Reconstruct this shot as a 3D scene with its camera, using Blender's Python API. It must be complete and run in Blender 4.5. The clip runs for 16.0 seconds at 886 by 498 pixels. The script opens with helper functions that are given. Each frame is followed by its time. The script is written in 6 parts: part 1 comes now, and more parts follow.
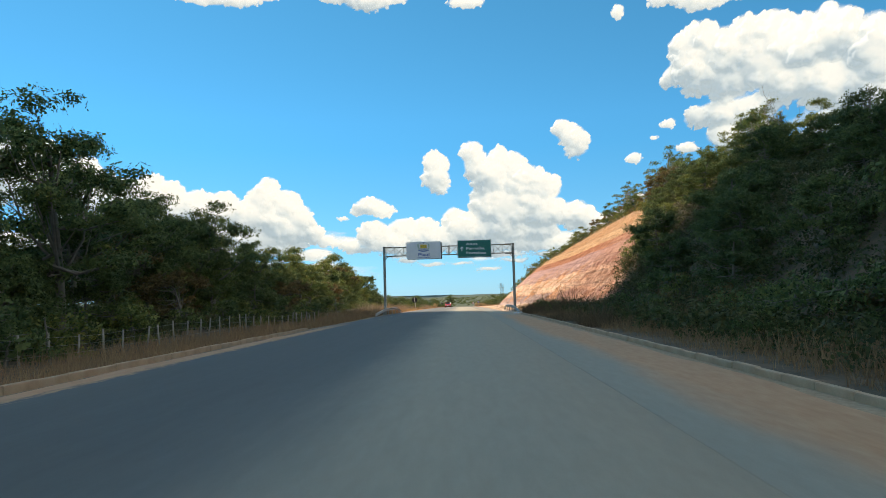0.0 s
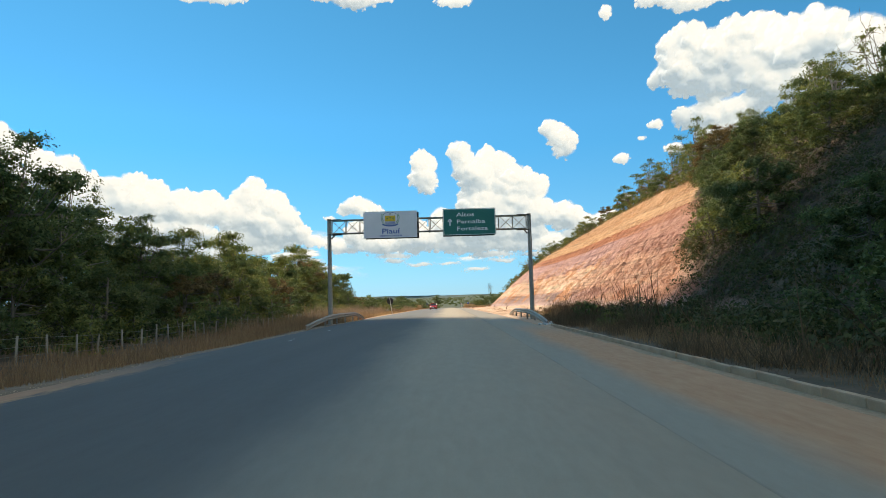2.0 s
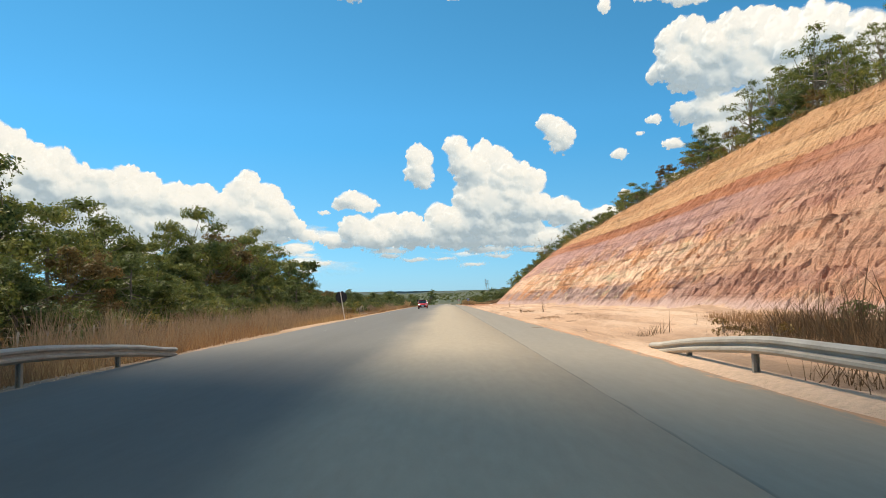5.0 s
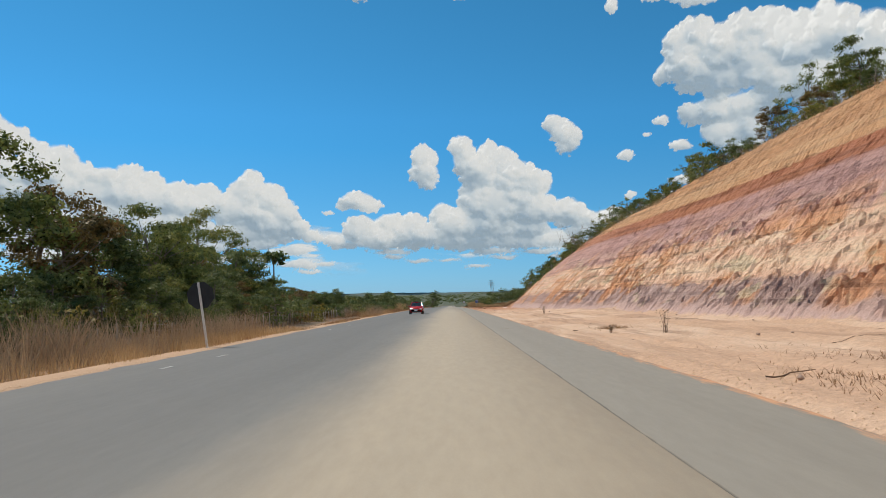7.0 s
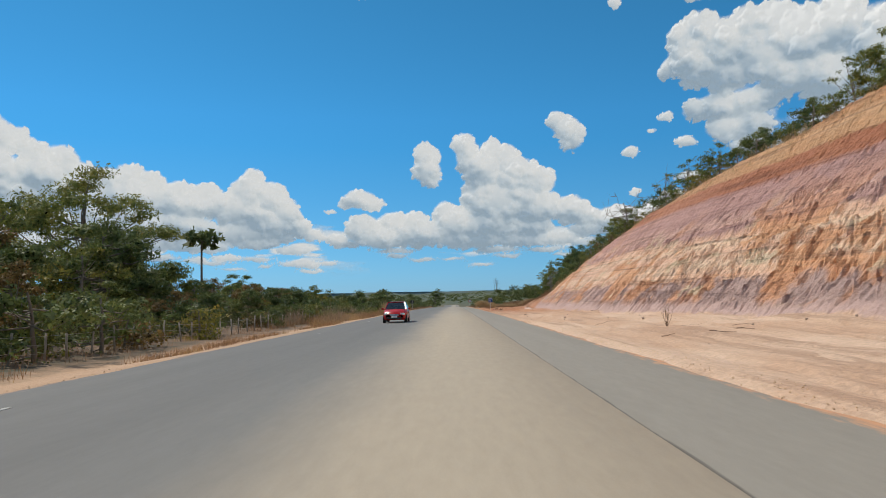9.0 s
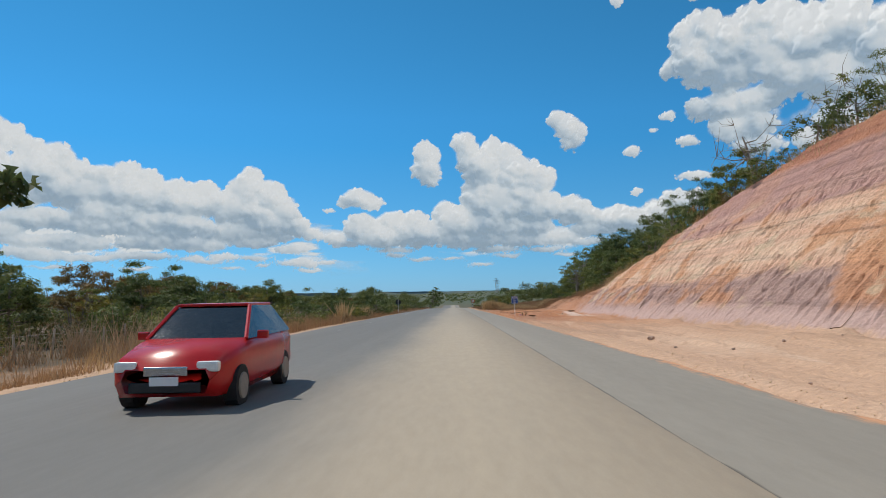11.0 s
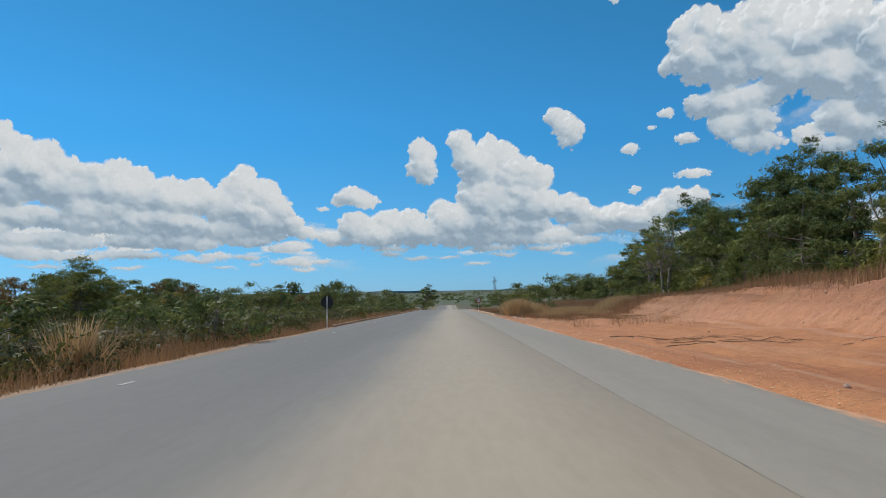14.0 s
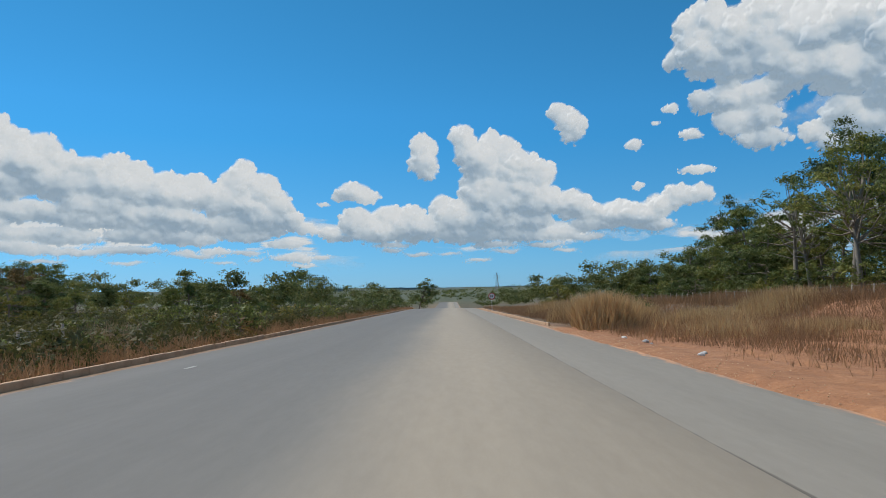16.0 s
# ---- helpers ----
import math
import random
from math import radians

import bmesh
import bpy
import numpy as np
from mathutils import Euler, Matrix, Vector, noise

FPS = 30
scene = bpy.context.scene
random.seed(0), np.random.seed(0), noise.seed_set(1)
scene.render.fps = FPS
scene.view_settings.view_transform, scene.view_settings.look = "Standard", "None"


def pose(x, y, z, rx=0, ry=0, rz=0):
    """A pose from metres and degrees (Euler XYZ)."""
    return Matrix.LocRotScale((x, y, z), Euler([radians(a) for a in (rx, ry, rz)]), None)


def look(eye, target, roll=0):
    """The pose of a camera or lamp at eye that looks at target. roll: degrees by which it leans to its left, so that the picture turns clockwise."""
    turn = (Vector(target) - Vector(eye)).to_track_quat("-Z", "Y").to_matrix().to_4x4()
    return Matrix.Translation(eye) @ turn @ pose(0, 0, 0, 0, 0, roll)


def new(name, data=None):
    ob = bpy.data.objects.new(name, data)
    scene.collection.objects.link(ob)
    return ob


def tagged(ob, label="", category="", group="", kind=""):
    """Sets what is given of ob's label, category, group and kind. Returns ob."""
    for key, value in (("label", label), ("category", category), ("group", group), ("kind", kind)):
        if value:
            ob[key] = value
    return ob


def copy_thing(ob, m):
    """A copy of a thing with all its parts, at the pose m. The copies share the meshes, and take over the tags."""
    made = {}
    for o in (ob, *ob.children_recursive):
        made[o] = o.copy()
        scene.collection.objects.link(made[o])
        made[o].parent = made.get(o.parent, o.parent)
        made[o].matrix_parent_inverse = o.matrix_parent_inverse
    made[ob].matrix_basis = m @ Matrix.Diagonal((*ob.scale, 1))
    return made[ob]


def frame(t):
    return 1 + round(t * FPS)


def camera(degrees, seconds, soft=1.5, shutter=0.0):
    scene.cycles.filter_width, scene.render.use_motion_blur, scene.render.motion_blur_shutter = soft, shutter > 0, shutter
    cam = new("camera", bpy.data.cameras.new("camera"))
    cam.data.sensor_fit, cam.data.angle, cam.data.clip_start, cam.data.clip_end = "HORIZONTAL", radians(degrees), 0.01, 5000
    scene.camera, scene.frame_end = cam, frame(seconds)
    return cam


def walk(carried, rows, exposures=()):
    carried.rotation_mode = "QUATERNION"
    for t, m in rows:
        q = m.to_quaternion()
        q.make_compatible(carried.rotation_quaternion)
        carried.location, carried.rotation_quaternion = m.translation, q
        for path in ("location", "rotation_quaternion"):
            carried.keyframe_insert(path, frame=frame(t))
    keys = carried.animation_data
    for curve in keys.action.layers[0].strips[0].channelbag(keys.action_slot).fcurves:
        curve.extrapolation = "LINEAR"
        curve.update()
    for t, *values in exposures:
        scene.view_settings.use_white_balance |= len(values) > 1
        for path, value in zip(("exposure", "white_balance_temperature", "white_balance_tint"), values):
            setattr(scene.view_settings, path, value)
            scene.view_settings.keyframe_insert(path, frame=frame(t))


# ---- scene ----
cam = camera(68.0, 16.0, soft=0.6, shutter=0.04)
PATH = [
    (0, (0.1, 0, 1.5, 94.18, 1.6, 1.68)),
    (0.5, (0.09, 6.17, 1.498, 94.18, 1.5, 1.38)),
    (1, (0.08, 12.49, 1.492, 94.18, 1.5, 0.99)),
    (1.5, (0.06, 18.95, 1.482, 94.33, 1.6, 0.84)),
    (2, (0.05, 25.55, 1.467, 94.18, 1.6, 0.59)),
    (2.5, (0.04, 32.3, 1.448, 94.18, 1.5, 0.44)),
    (3, (0.03, 39.19, 1.423, 94.08, 1.6, 0.3)),
    (3.5, (0.02, 46.22, 1.393, 94.16, 1.3, 0.3)),
    (4, (0, 53.4, 1.356, 93.79, 1.3, 0.25)),
    (4.2, (0, 56.32, 1.339, 93.79, 1.3, 0.25)),
    (6.3, (0.23, 89.31, 1.08, 93.89, 1.5, 0.2)),
    (6.5, (0.25, 92.67, 1.047, 94.18, 1.5, 0.35)),
    (7, (0.29, 101.25, 0.956, 93.94, 1, 0.59)),
    (7.5, (0.33, 110.02, 0.858, 93.93, 1.2, 0.64)),
    (8, (0.3, 118.93, 0.759, 93.97, 1.6, 0.59)),
    (8.5, (0.27, 127.97, 0.656, 94.01, 1.6, 0.64)),
    (9, (0.23, 137.15, 0.55, 93.86, 1.3, 0.89)),
    (11.5, (-0.07, 184.57, -0.015, 93.86, 1, 0.79)),
    (12, (-0.14, 194.34, -0.135, 93.9, 1.1, 0.64)),
    (12.5, (-0.15, 204.2, -0.259, 93.95, 1.2, 0.64)),
    (13, (-0.17, 214.15, -0.388, 93.99, 1.1, 0.59)),
    (13.5, (-0.18, 224.15, -0.524, 93.73, 0.9, 0.64)),
    (14, (-0.2, 234.15, -0.665, 93.82, 1.1, 0.49)),
    (14.5, (-0.21, 244.15, -0.812, 93.72, 0.9, 0.59)),
    (15, (-0.22, 254.15, -0.965, 93.71, 0.8, 0.64)),
    (15.5, (-0.24, 264.15, -1.123, 93.21, 0.8, 0.64)),
    (16, (-0.25, 274.15, -1.287, 93.54, 0.9, 0.59)),
]
walk(cam, [(t, pose(*p)) for t, p in PATH], [(0, 0.70, 8150, 10), (4.2, 0.66, 8150, 10), (6.3, 0.20, 7300, 10), (7.2, 0.10, 7000, 10), (9.2, 0.05, 6900, 10), (11.3, 0.04, 6700, 10), (16, 0.04, 6700, 10)])


# ---- light ----
world = bpy.data.worlds.new("sky")
scene.world = world
world.use_nodes = True
wn = world.node_tree.nodes
wl = world.node_tree.links
SUN = Vector((-0.62, 0.42, 1.0)).normalized()
sky = wn.new("ShaderNodeTexSky")
sky.sky_type = "NISHITA"
sky.sun_disc = False
sky.sun_elevation = math.asin(SUN.z)
sky.sun_rotation = math.atan2(SUN.x, SUN.y)
sky.air_density = 1.0
sky.dust_density = 0.05
sky.ozone_density = 3.0
# a clean tropical sky: deeper azure than the plain model gives
grey = wn.new("ShaderNodeRGBToBW")
azure = wn.new("ShaderNodeMix")
azure.data_type, azure.blend_type = "RGBA", "MULTIPLY"
azure.inputs[0].default_value = 1.0
azure.inputs[7].default_value = (0.10, 0.97, 2.28, 1)
tint = wn.new("ShaderNodeMix")
tint.data_type = "RGBA"
# paler towards the horizon, where haze lies in the way
up = wn.new("ShaderNodeSeparateXYZ")
clear = wn.new("ShaderNodeMapRange")
clear.inputs[1].default_value, clear.inputs[2].default_value = 0.0, 0.22
clear.inputs[3].default_value, clear.inputs[4].default_value = 0.62, 0.92
wl.new(wn.new("ShaderNodeTexCoord").outputs["Generated"], up.inputs[0])
wl.new(up.outputs[2], clear.inputs[0])
wl.new(clear.outputs[0], tint.inputs[0])
wl.new(sky.outputs[0], grey.inputs[0])
wl.new(grey.outputs[0], azure.inputs[6])
wl.new(sky.outputs[0], tint.inputs[6])
wl.new(azure.outputs[2], tint.inputs[7])
haze = wn.new("ShaderNodeMix")
haze.data_type, haze.blend_type = "RGBA", "MULTIPLY"
haze.inputs[7].default_value = (0.72, 0.72, 0.60, 1)
low = wn.new("ShaderNodeMapRange")
low.inputs[1].default_value, low.inputs[2].default_value = 0.0, 0.26
low.inputs[3].default_value, low.inputs[4].default_value = 1.0, 0.0
wl.new(up.outputs[2], low.inputs[0])
wl.new(low.outputs[0], haze.inputs[0])
wl.new(tint.outputs[2], haze.inputs[6])
wl.new(haze.outputs[2], wn["Background"].inputs[0])
wn["Background"].inputs[1].default_value = 0.086
sun = new("sun", bpy.data.lights.new("sun", "SUN"))
sun.data.energy = 3.6
sun.data.angle = radians(0.55)
sun.data.color = (1.0, 0.95, 0.87)
sun.matrix_world = look(SUN * 100, (0, 0, 0))


# ---- materials ----
def ramp(nt, fac, stops):
    r = nt.nodes.new("ShaderNodeValToRGB")
    while len(r.color_ramp.elements) < len(stops):
        r.color_ramp.elements.new(0.5)
    for e, (p, c) in zip(r.color_ramp.elements, stops):
        e.position, e.color = p, (*c, 1)
    nt.links.new(fac, r.inputs[0])
    return r.outputs[0]


def noise_tex(nt, vec, scale, detail=4, rough=0.55, stretch=None):
    if stretch:
        mp = nt.nodes.new("ShaderNodeMapping")
        mp.inputs["Scale"].default_value = stretch
        nt.links.new(vec, mp.inputs[0])
        vec = mp.outputs[0]
    n = nt.nodes.new("ShaderNodeTexNoise")
    n.inputs["Scale"].default_value = scale
    n.inputs["Detail"].default_value = detail
    n.inputs["Roughness"].default_value = rough
    nt.links.new(vec, n.inputs["Vector"])
    return n.outputs[0]


def calc(nt, op, a, b=None, c=None, clamp=False):
    m = nt.nodes.new("ShaderNodeMath")
    m.operation, m.use_clamp = op, clamp
    for i, v in enumerate((a, b, c)):
        if v is None:
            continue
        if isinstance(v, (int, float)):
            m.inputs[i].default_value = v
        else:
            nt.links.new(v, m.inputs[i])
    return m.outputs[0]


def mixc(nt, fac, a, b, mode="MIX"):
    m = nt.nodes.new("ShaderNodeMix")
    m.data_type, m.blend_type = "RGBA", mode
    for sock, v in ((m.inputs[0], fac), (m.inputs[6], a), (m.inputs[7], b)):
        if isinstance(v, tuple):
            sock.default_value = (*v, 1)
        elif isinstance(v, (int, float)):
            sock.default_value = v
        else:
            nt.links.new(v, sock)
    return m.outputs[2]


def step(nt, v, lo, hi):
    m = nt.nodes.new("ShaderNodeMapRange")
    m.interpolation_type = "SMOOTHSTEP"
    m.inputs[1].default_value, m.inputs[2].default_value = lo, hi
    nt.links.new(v, m.inputs[0])
    return m.outputs[0]


def material(name, rough=0.8, metal=0.0):
    m = bpy.data.materials.new(name)
    m.use_nodes = True
    nt = m.node_tree
    b = nt.nodes["Principled BSDF"]
    b.inputs["Roughness"].default_value = rough
    b.inputs["Metallic"].default_value = metal
    return m, nt, b


def coords(nt, kind="Object"):
    return nt.nodes.new("ShaderNodeTexCoord").outputs[kind]


def bumped(nt, b, height, strength=0.3, dist=0.02):
    n = nt.nodes.new("ShaderNodeBump")
    n.inputs["Strength"].default_value = strength
    n.inputs["Distance"].default_value = dist
    nt.links.new(height, n.inputs["Height"])
    nt.links.new(n.outputs[0], b.inputs["Normal"])


def worn(name, a, b_, scale=3.0, fine=40.0, rough=0.8, metal=0.0, bump=0.2, contrast=0.5):
    """A plain surface with stains at one scale and grain at another."""
    m, nt, b = material(name, rough, metal)
    v = coords(nt)
    n1 = noise_tex(nt, v, scale, 5)
    n2 = noise_tex(nt, v, fine, 3)
    fac = calc(nt, "ADD", calc(nt, "MULTIPLY", n1, 0.7), calc(nt, "MULTIPLY", n2, 0.3))
    col = ramp(nt, fac, [(0.5 - contrast / 2, a), (0.5 + contrast / 2, b_)])
    nt.links.new(col, b.inputs["Base Color"])
    bumped(nt, b, n2, bump, 0.01)
    return m


def leafy(name, cols, rough=0.6, glow=0.36, ragged=0.0):
    """Leaves: each spray and each plant takes its own shade; light also comes through. ragged: leaflets per metre that fray the sprays."""
    m, nt, b = material(name, rough)
    geo = nt.nodes.new("ShaderNodeNewGeometry")
    info = nt.nodes.new("ShaderNodeObjectInfo")
    v = coords(nt)
    big = noise_tex(nt, v, 0.35, 2)
    fac = calc(nt, "ADD", calc(nt, "MULTIPLY", geo.outputs["Random Per Island"], 0.4),
               calc(nt, "ADD", calc(nt, "MULTIPLY", info.outputs["Random"], 0.35), calc(nt, "MULTIPLY_ADD", big, 0.9, -0.32)))
    n = len(cols) - 1
    col = ramp(nt, fac, [(0.08 + 0.84 * i / n, c) for i, c in enumerate(cols)])
    if ragged:
        vo = nt.nodes.new("ShaderNodeTexVoronoi")
        vo.inputs["Scale"].default_value = ragged
        nt.links.new(v, vo.inputs["Vector"])
        col = mixc(nt, 0.55, col, mixc(nt, 1.0, col, ramp(nt, calc(nt, "FRACT", calc(nt, "MULTIPLY", vo.outputs["Color"], 3.0)), [(0.0, (0.45, 0.5, 0.45)), (1.0, (1.5, 1.45, 1.3))]), "MULTIPLY"))
    nt.links.new(col, b.inputs["Base Color"])
    b.inputs["Specular IOR Level"].default_value = 0.25
    tr = nt.nodes.new("ShaderNodeBsdfTranslucent")
    nt.links.new(col, tr.inputs[0])
    mx = nt.nodes.new("ShaderNodeMixShader")
    mx.inputs[0].default_value = glow
    nt.links.new(b.outputs[0], mx.inputs[1])
    nt.links.new(tr.outputs[0], mx.inputs[2])
    top = mx.outputs[0]
    if ragged:
        gap = nt.nodes.new("ShaderNodeMixShader")
        nt.links.new(calc(nt, "GREATER_THAN", vo.outputs["Distance"], 0.46), gap.inputs[0])
        nt.links.new(top, gap.inputs[1])
        nt.links.new(nt.nodes.new("ShaderNodeBsdfTransparent").outputs[0], gap.inputs[2])
        top = gap.outputs[0]
    nt.links.new(top, nt.nodes["Material Output"].inputs[0])
    return m


def make_asphalt():
    m, nt, b = material("asphalt", 0.85)
    v = coords(nt)
    sep = nt.nodes.new("ShaderNodeSeparateXYZ")
    nt.links.new(v, sep.inputs[0])
    x, y = sep.outputs[0], sep.outputs[1]
    streak = noise_tex(nt, v, 1.0, 4, 0.6, (0.9, 0.03, 1))
    blot = noise_tex(nt, v, 0.35, 4, 0.6, (1, 0.25, 1))
    grain = noise_tex(nt, v, 60, 2)
    grit = noise_tex(nt, v, 7, 4, 0.6, (1.0, 0.22, 1))
    xw = calc(nt, "ADD", x, calc(nt, "MULTIPLY_ADD", blot, 1.6, -0.8))
    # trodden lane: dust from the middle of the road up to the joint of the shoulder
    dust = calc(nt, "MULTIPLY", step(nt, xw, -2.5, -0.3), calc(nt, "SUBTRACT", 1.0, calc(nt, "MULTIPLY", step(nt, x, 2.36, 2.46), calc(nt, "MULTIPLY_ADD", step(nt, y, 62, 98), 0.55, 0.15))))
    late = step(nt, y, 40, 110)
    dust = calc(nt, "MULTIPLY", dust, calc(nt, "MULTIPLY_ADD", late, 0.1, calc(nt, "MULTIPLY_ADD", step(nt, y, 190, 260), -0.35, 0.85)))
    dust = calc(nt, "MULTIPLY", dust, calc(nt, "MULTIPLY_ADD", streak, 0.4, 0.76), clamp=True)
    base = ramp(nt, calc(nt, "ADD", calc(nt, "MULTIPLY", streak, 0.6), calc(nt, "MULTIPLY", grit, 0.4)),
                [(0.3, (0.185, 0.175, 0.155)), (0.7, (0.235, 0.223, 0.198))])
    tan = ramp(nt, grit, [(0.3, (0.405, 0.33, 0.238)), (0.7, (0.445, 0.365, 0.265))])
    base = mixc(nt, calc(nt, "SUBTRACT", 1.0, step(nt, xw, -4.5, 0.5)), base, mixc(nt, 1.0, base, (0.70, 0.715, 0.75), "MULTIPLY"))
    # left lane darker up to y 110: cloud shade put into its colour
    early_shade = calc(nt, "SUBTRACT", 1.0, step(nt, y, 70, 110))
    base = mixc(nt, calc(nt, "MULTIPLY", early_shade, calc(nt, "SUBTRACT", 1.0, step(nt, xw, -3.0, 0.5))), base, mixc(nt, 1.0, base, (0.77, 0.755, 0.71), "MULTIPLY"))
    col = mixc(nt, dust, base, tan)
    # sand blown over both rims
    rim = calc(nt, "MAXIMUM", step(nt, calc(nt, "ADD", x, calc(nt, "MULTIPLY_ADD", grit, 0.9, -0.45)), 4.75, 5.1),
               step(nt, calc(nt, "MULTIPLY_ADD", x, -1.0, calc(nt, "MULTIPLY_ADD", grit, 0.8, -0.4)), 7.95, 8.4))
    early = calc(nt, "SUBTRACT", 1.0, step(nt, y, 50, 66))
    wide = calc(nt, "MULTIPLY", early, step(nt, calc(nt, "ADD", x, calc(nt, "MULTIPLY_ADD", blot, 1.6, -0.8)), 2.9, 3.9))
    rim = calc(nt, "MAXIMUM", rim, calc(nt, "MULTIPLY", wide, 0.95))
    near_left = calc(nt, "MULTIPLY", calc(nt, "SUBTRACT", 1.0, step(nt, y, 34, 48)), step(nt, calc(nt, "MULTIPLY_ADD", x, -1.0, calc(nt, "MULTIPLY_ADD", grit, 0.8, -0.4)), 7.2, 7.6))
    rim = calc(nt, "MAXIMUM", rim, near_left)
    sand = ramp(nt, grit, [(0.3, (0.56, 0.26, 0.125)), (0.7, (0.64, 0.34, 0.18))])
    col = mixc(nt, rim, col, sand)
    # dirt in the joint between lane and shoulder
    wob = calc(nt, "MULTIPLY_ADD", noise_tex(nt, v, 0.6, 3), 0.10, -0.05)
    off = calc(nt, "ABSOLUTE", calc(nt, "SUBTRACT", calc(nt, "ADD", x, wob), 2.40))
    joint = calc(nt, "MULTIPLY", calc(nt, "SUBTRACT", 1.0, step(nt, off, 0.02, 0.05)), calc(nt, "MULTIPLY_ADD", grit, 0.9, 0.5), clamp=True)
    joint = calc(nt, "MULTIPLY", joint, calc(nt, "MULTIPLY_ADD", step(nt, y, 60, 100), 0.5, 0.25))
    col = mixc(nt, joint, col, (0.07, 0.06, 0.05))
    col = mixc(nt, calc(nt, "MULTIPLY_ADD", grain, 0.5, 0.0), col, mixc(nt, 1.0, col, (0.75, 0.75, 0.75), "MULTIPLY"))
    nt.links.new(col, b.inputs["Base Color"])
    bumped(nt, b, grain, 0.1, 0.006)
    return m


def make_cut():
    """Layered laterite bank: colour goes by the height over the road."""
    m, nt, b = material("layered_earth", 0.95)
    v = coords(nt)
    at = nt.nodes.new("ShaderNodeAttribute")
    at.attribute_name = "rise"
    gap = nt.nodes.new("ShaderNodeAttribute")
    gap.attribute_name = "gap"
    sep = nt.nodes.new("ShaderNodeSeparateXYZ")
    nt.links.new(v, sep.inputs[0])
    warp = noise_tex(nt, v, 0.06, 4)
    fine = noise_tex(nt, v, 1.3, 5, 0.65)
    patch = noise_tex(nt, v, 0.16, 4, 0.6)
    patch2 = noise_tex(nt, v, 0.23, 4, 0.6, (1, 1, 2.2))
    h = calc(nt, "ADD", at.outputs["Fac"], calc(nt, "MULTIPLY_ADD", warp, 1.7, -0.85))
    h = calc(nt, "ADD", h, calc(nt, "MULTIPLY_ADD", fine, 0.5, -0.25))
    k = calc(nt, "DIVIDE", h, 20.7)
    grey = (0.50, 0.34, 0.295)
    cream = (0.92, 0.67, 0.47)
    peach = (0.86, 0.54, 0.37)
    pink = (0.68, 0.42, 0.34)
    mauve = (0.52, 0.30, 0.26)
    red = (0.46, 0.175, 0.09)
    ochre = (0.60, 0.325, 0.165)
    tan = (0.68, 0.405, 0.22)
    col = ramp(nt, k, [(0.0, grey), (0.034, grey), (0.11, grey), (0.13, peach), (0.17, cream), (0.21, peach), (0.255, cream),
                       (0.285, peach), (0.305, mauve), (0.345, pink), (0.385, mauve), (0.475, mauve), (0.50, red), (0.57, red),
                       (0.585, ochre), (0.66, tan), (0.72, ochre), (1.0, tan)])
    onface = step(nt, at.outputs["Fac"], 0.7, 1.4)
    drift = noise_tex(nt, v, 0.6, 5, 0.62, (1.3, 0.10, 1))
    crust = noise_tex(nt, v, 0.22, 4, 0.6, (1.0, 0.3, 1))
    ground = mixc(nt, step(nt, crust, 0.42, 0.62), (0.58, 0.37, 0.245), (0.67, 0.47, 0.335))
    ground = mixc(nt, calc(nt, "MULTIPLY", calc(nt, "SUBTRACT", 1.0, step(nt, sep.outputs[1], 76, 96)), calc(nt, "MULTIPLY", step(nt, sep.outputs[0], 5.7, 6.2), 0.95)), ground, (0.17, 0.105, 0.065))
    ruddy = step(nt, calc(nt, "MULTIPLY_ADD", crust, 50, sep.outputs[1]), 212, 268)
    ground = mixc(nt, ruddy, ground, mixc(nt, step(nt, crust, 0.42, 0.62), (0.34, 0.13, 0.054), (0.46, 0.20, 0.085)))
    g = calc(nt, "ADD", gap.outputs["Fac"], calc(nt, "MULTIPLY_ADD", drift, 1.6, -0.8))
    wash = calc(nt, "MULTIPLY", calc(nt, "MULTIPLY", step(nt, g, -1.9, -1.4), calc(nt, "SUBTRACT", 1.0, step(nt, g, -0.9, -0.4))), step(nt, sep.outputs[1], 222, 240))
    ground = mixc(nt, calc(nt, "MULTIPLY", wash, 0.85), ground, (0.68, 0.52, 0.44))
    ground = mixc(nt, calc(nt, "MULTIPLY", step(nt, drift, 0.52, 0.62), 0.7), ground, (0.42, 0.26, 0.17))
    ground = mixc(nt, calc(nt, "MULTIPLY", step(nt, drift, 0.36, 0.26), calc(nt, "MULTIPLY_ADD", ruddy, -0.5, 0.6)), ground, (0.70, 0.53, 0.41))
    col = mixc(nt, calc(nt, "SUBTRACT", 1.0, step(nt, calc(nt, "ADD", gap.outputs["Fac"], calc(nt, "MULTIPLY_ADD", fine, 0.8, -0.4)), -0.1, 0.25)), col, ground)
    low = calc(nt, "SUBTRACT", 1.0, step(nt, at.outputs["Fac"], 5.0, 9.0))
    col = mixc(nt, calc(nt, "MULTIPLY", calc(nt, "MULTIPLY", step(nt, patch, 0.49, 0.58), onface), calc(nt, "MULTIPLY_ADD", low, 0.6, 0.15)), col, (0.70, 0.32, 0.14))
    col = mixc(nt, calc(nt, "MULTIPLY", calc(nt, "MULTIPLY", step(nt, patch2, 0.57, 0.66), onface), calc(nt, "MULTIPLY", low, 0.7)), col, (0.76, 0.62, 0.41))
    near_end = calc(nt, "MULTIPLY", calc(nt, "SUBTRACT", 1.0, step(nt, calc(nt, "MULTIPLY_ADD", patch, 40, sep.outputs[1]), 122, 152)), calc(nt, "SUBTRACT", onface, step(nt, at.outputs["Fac"], 11.0, 13.5), clamp=True))
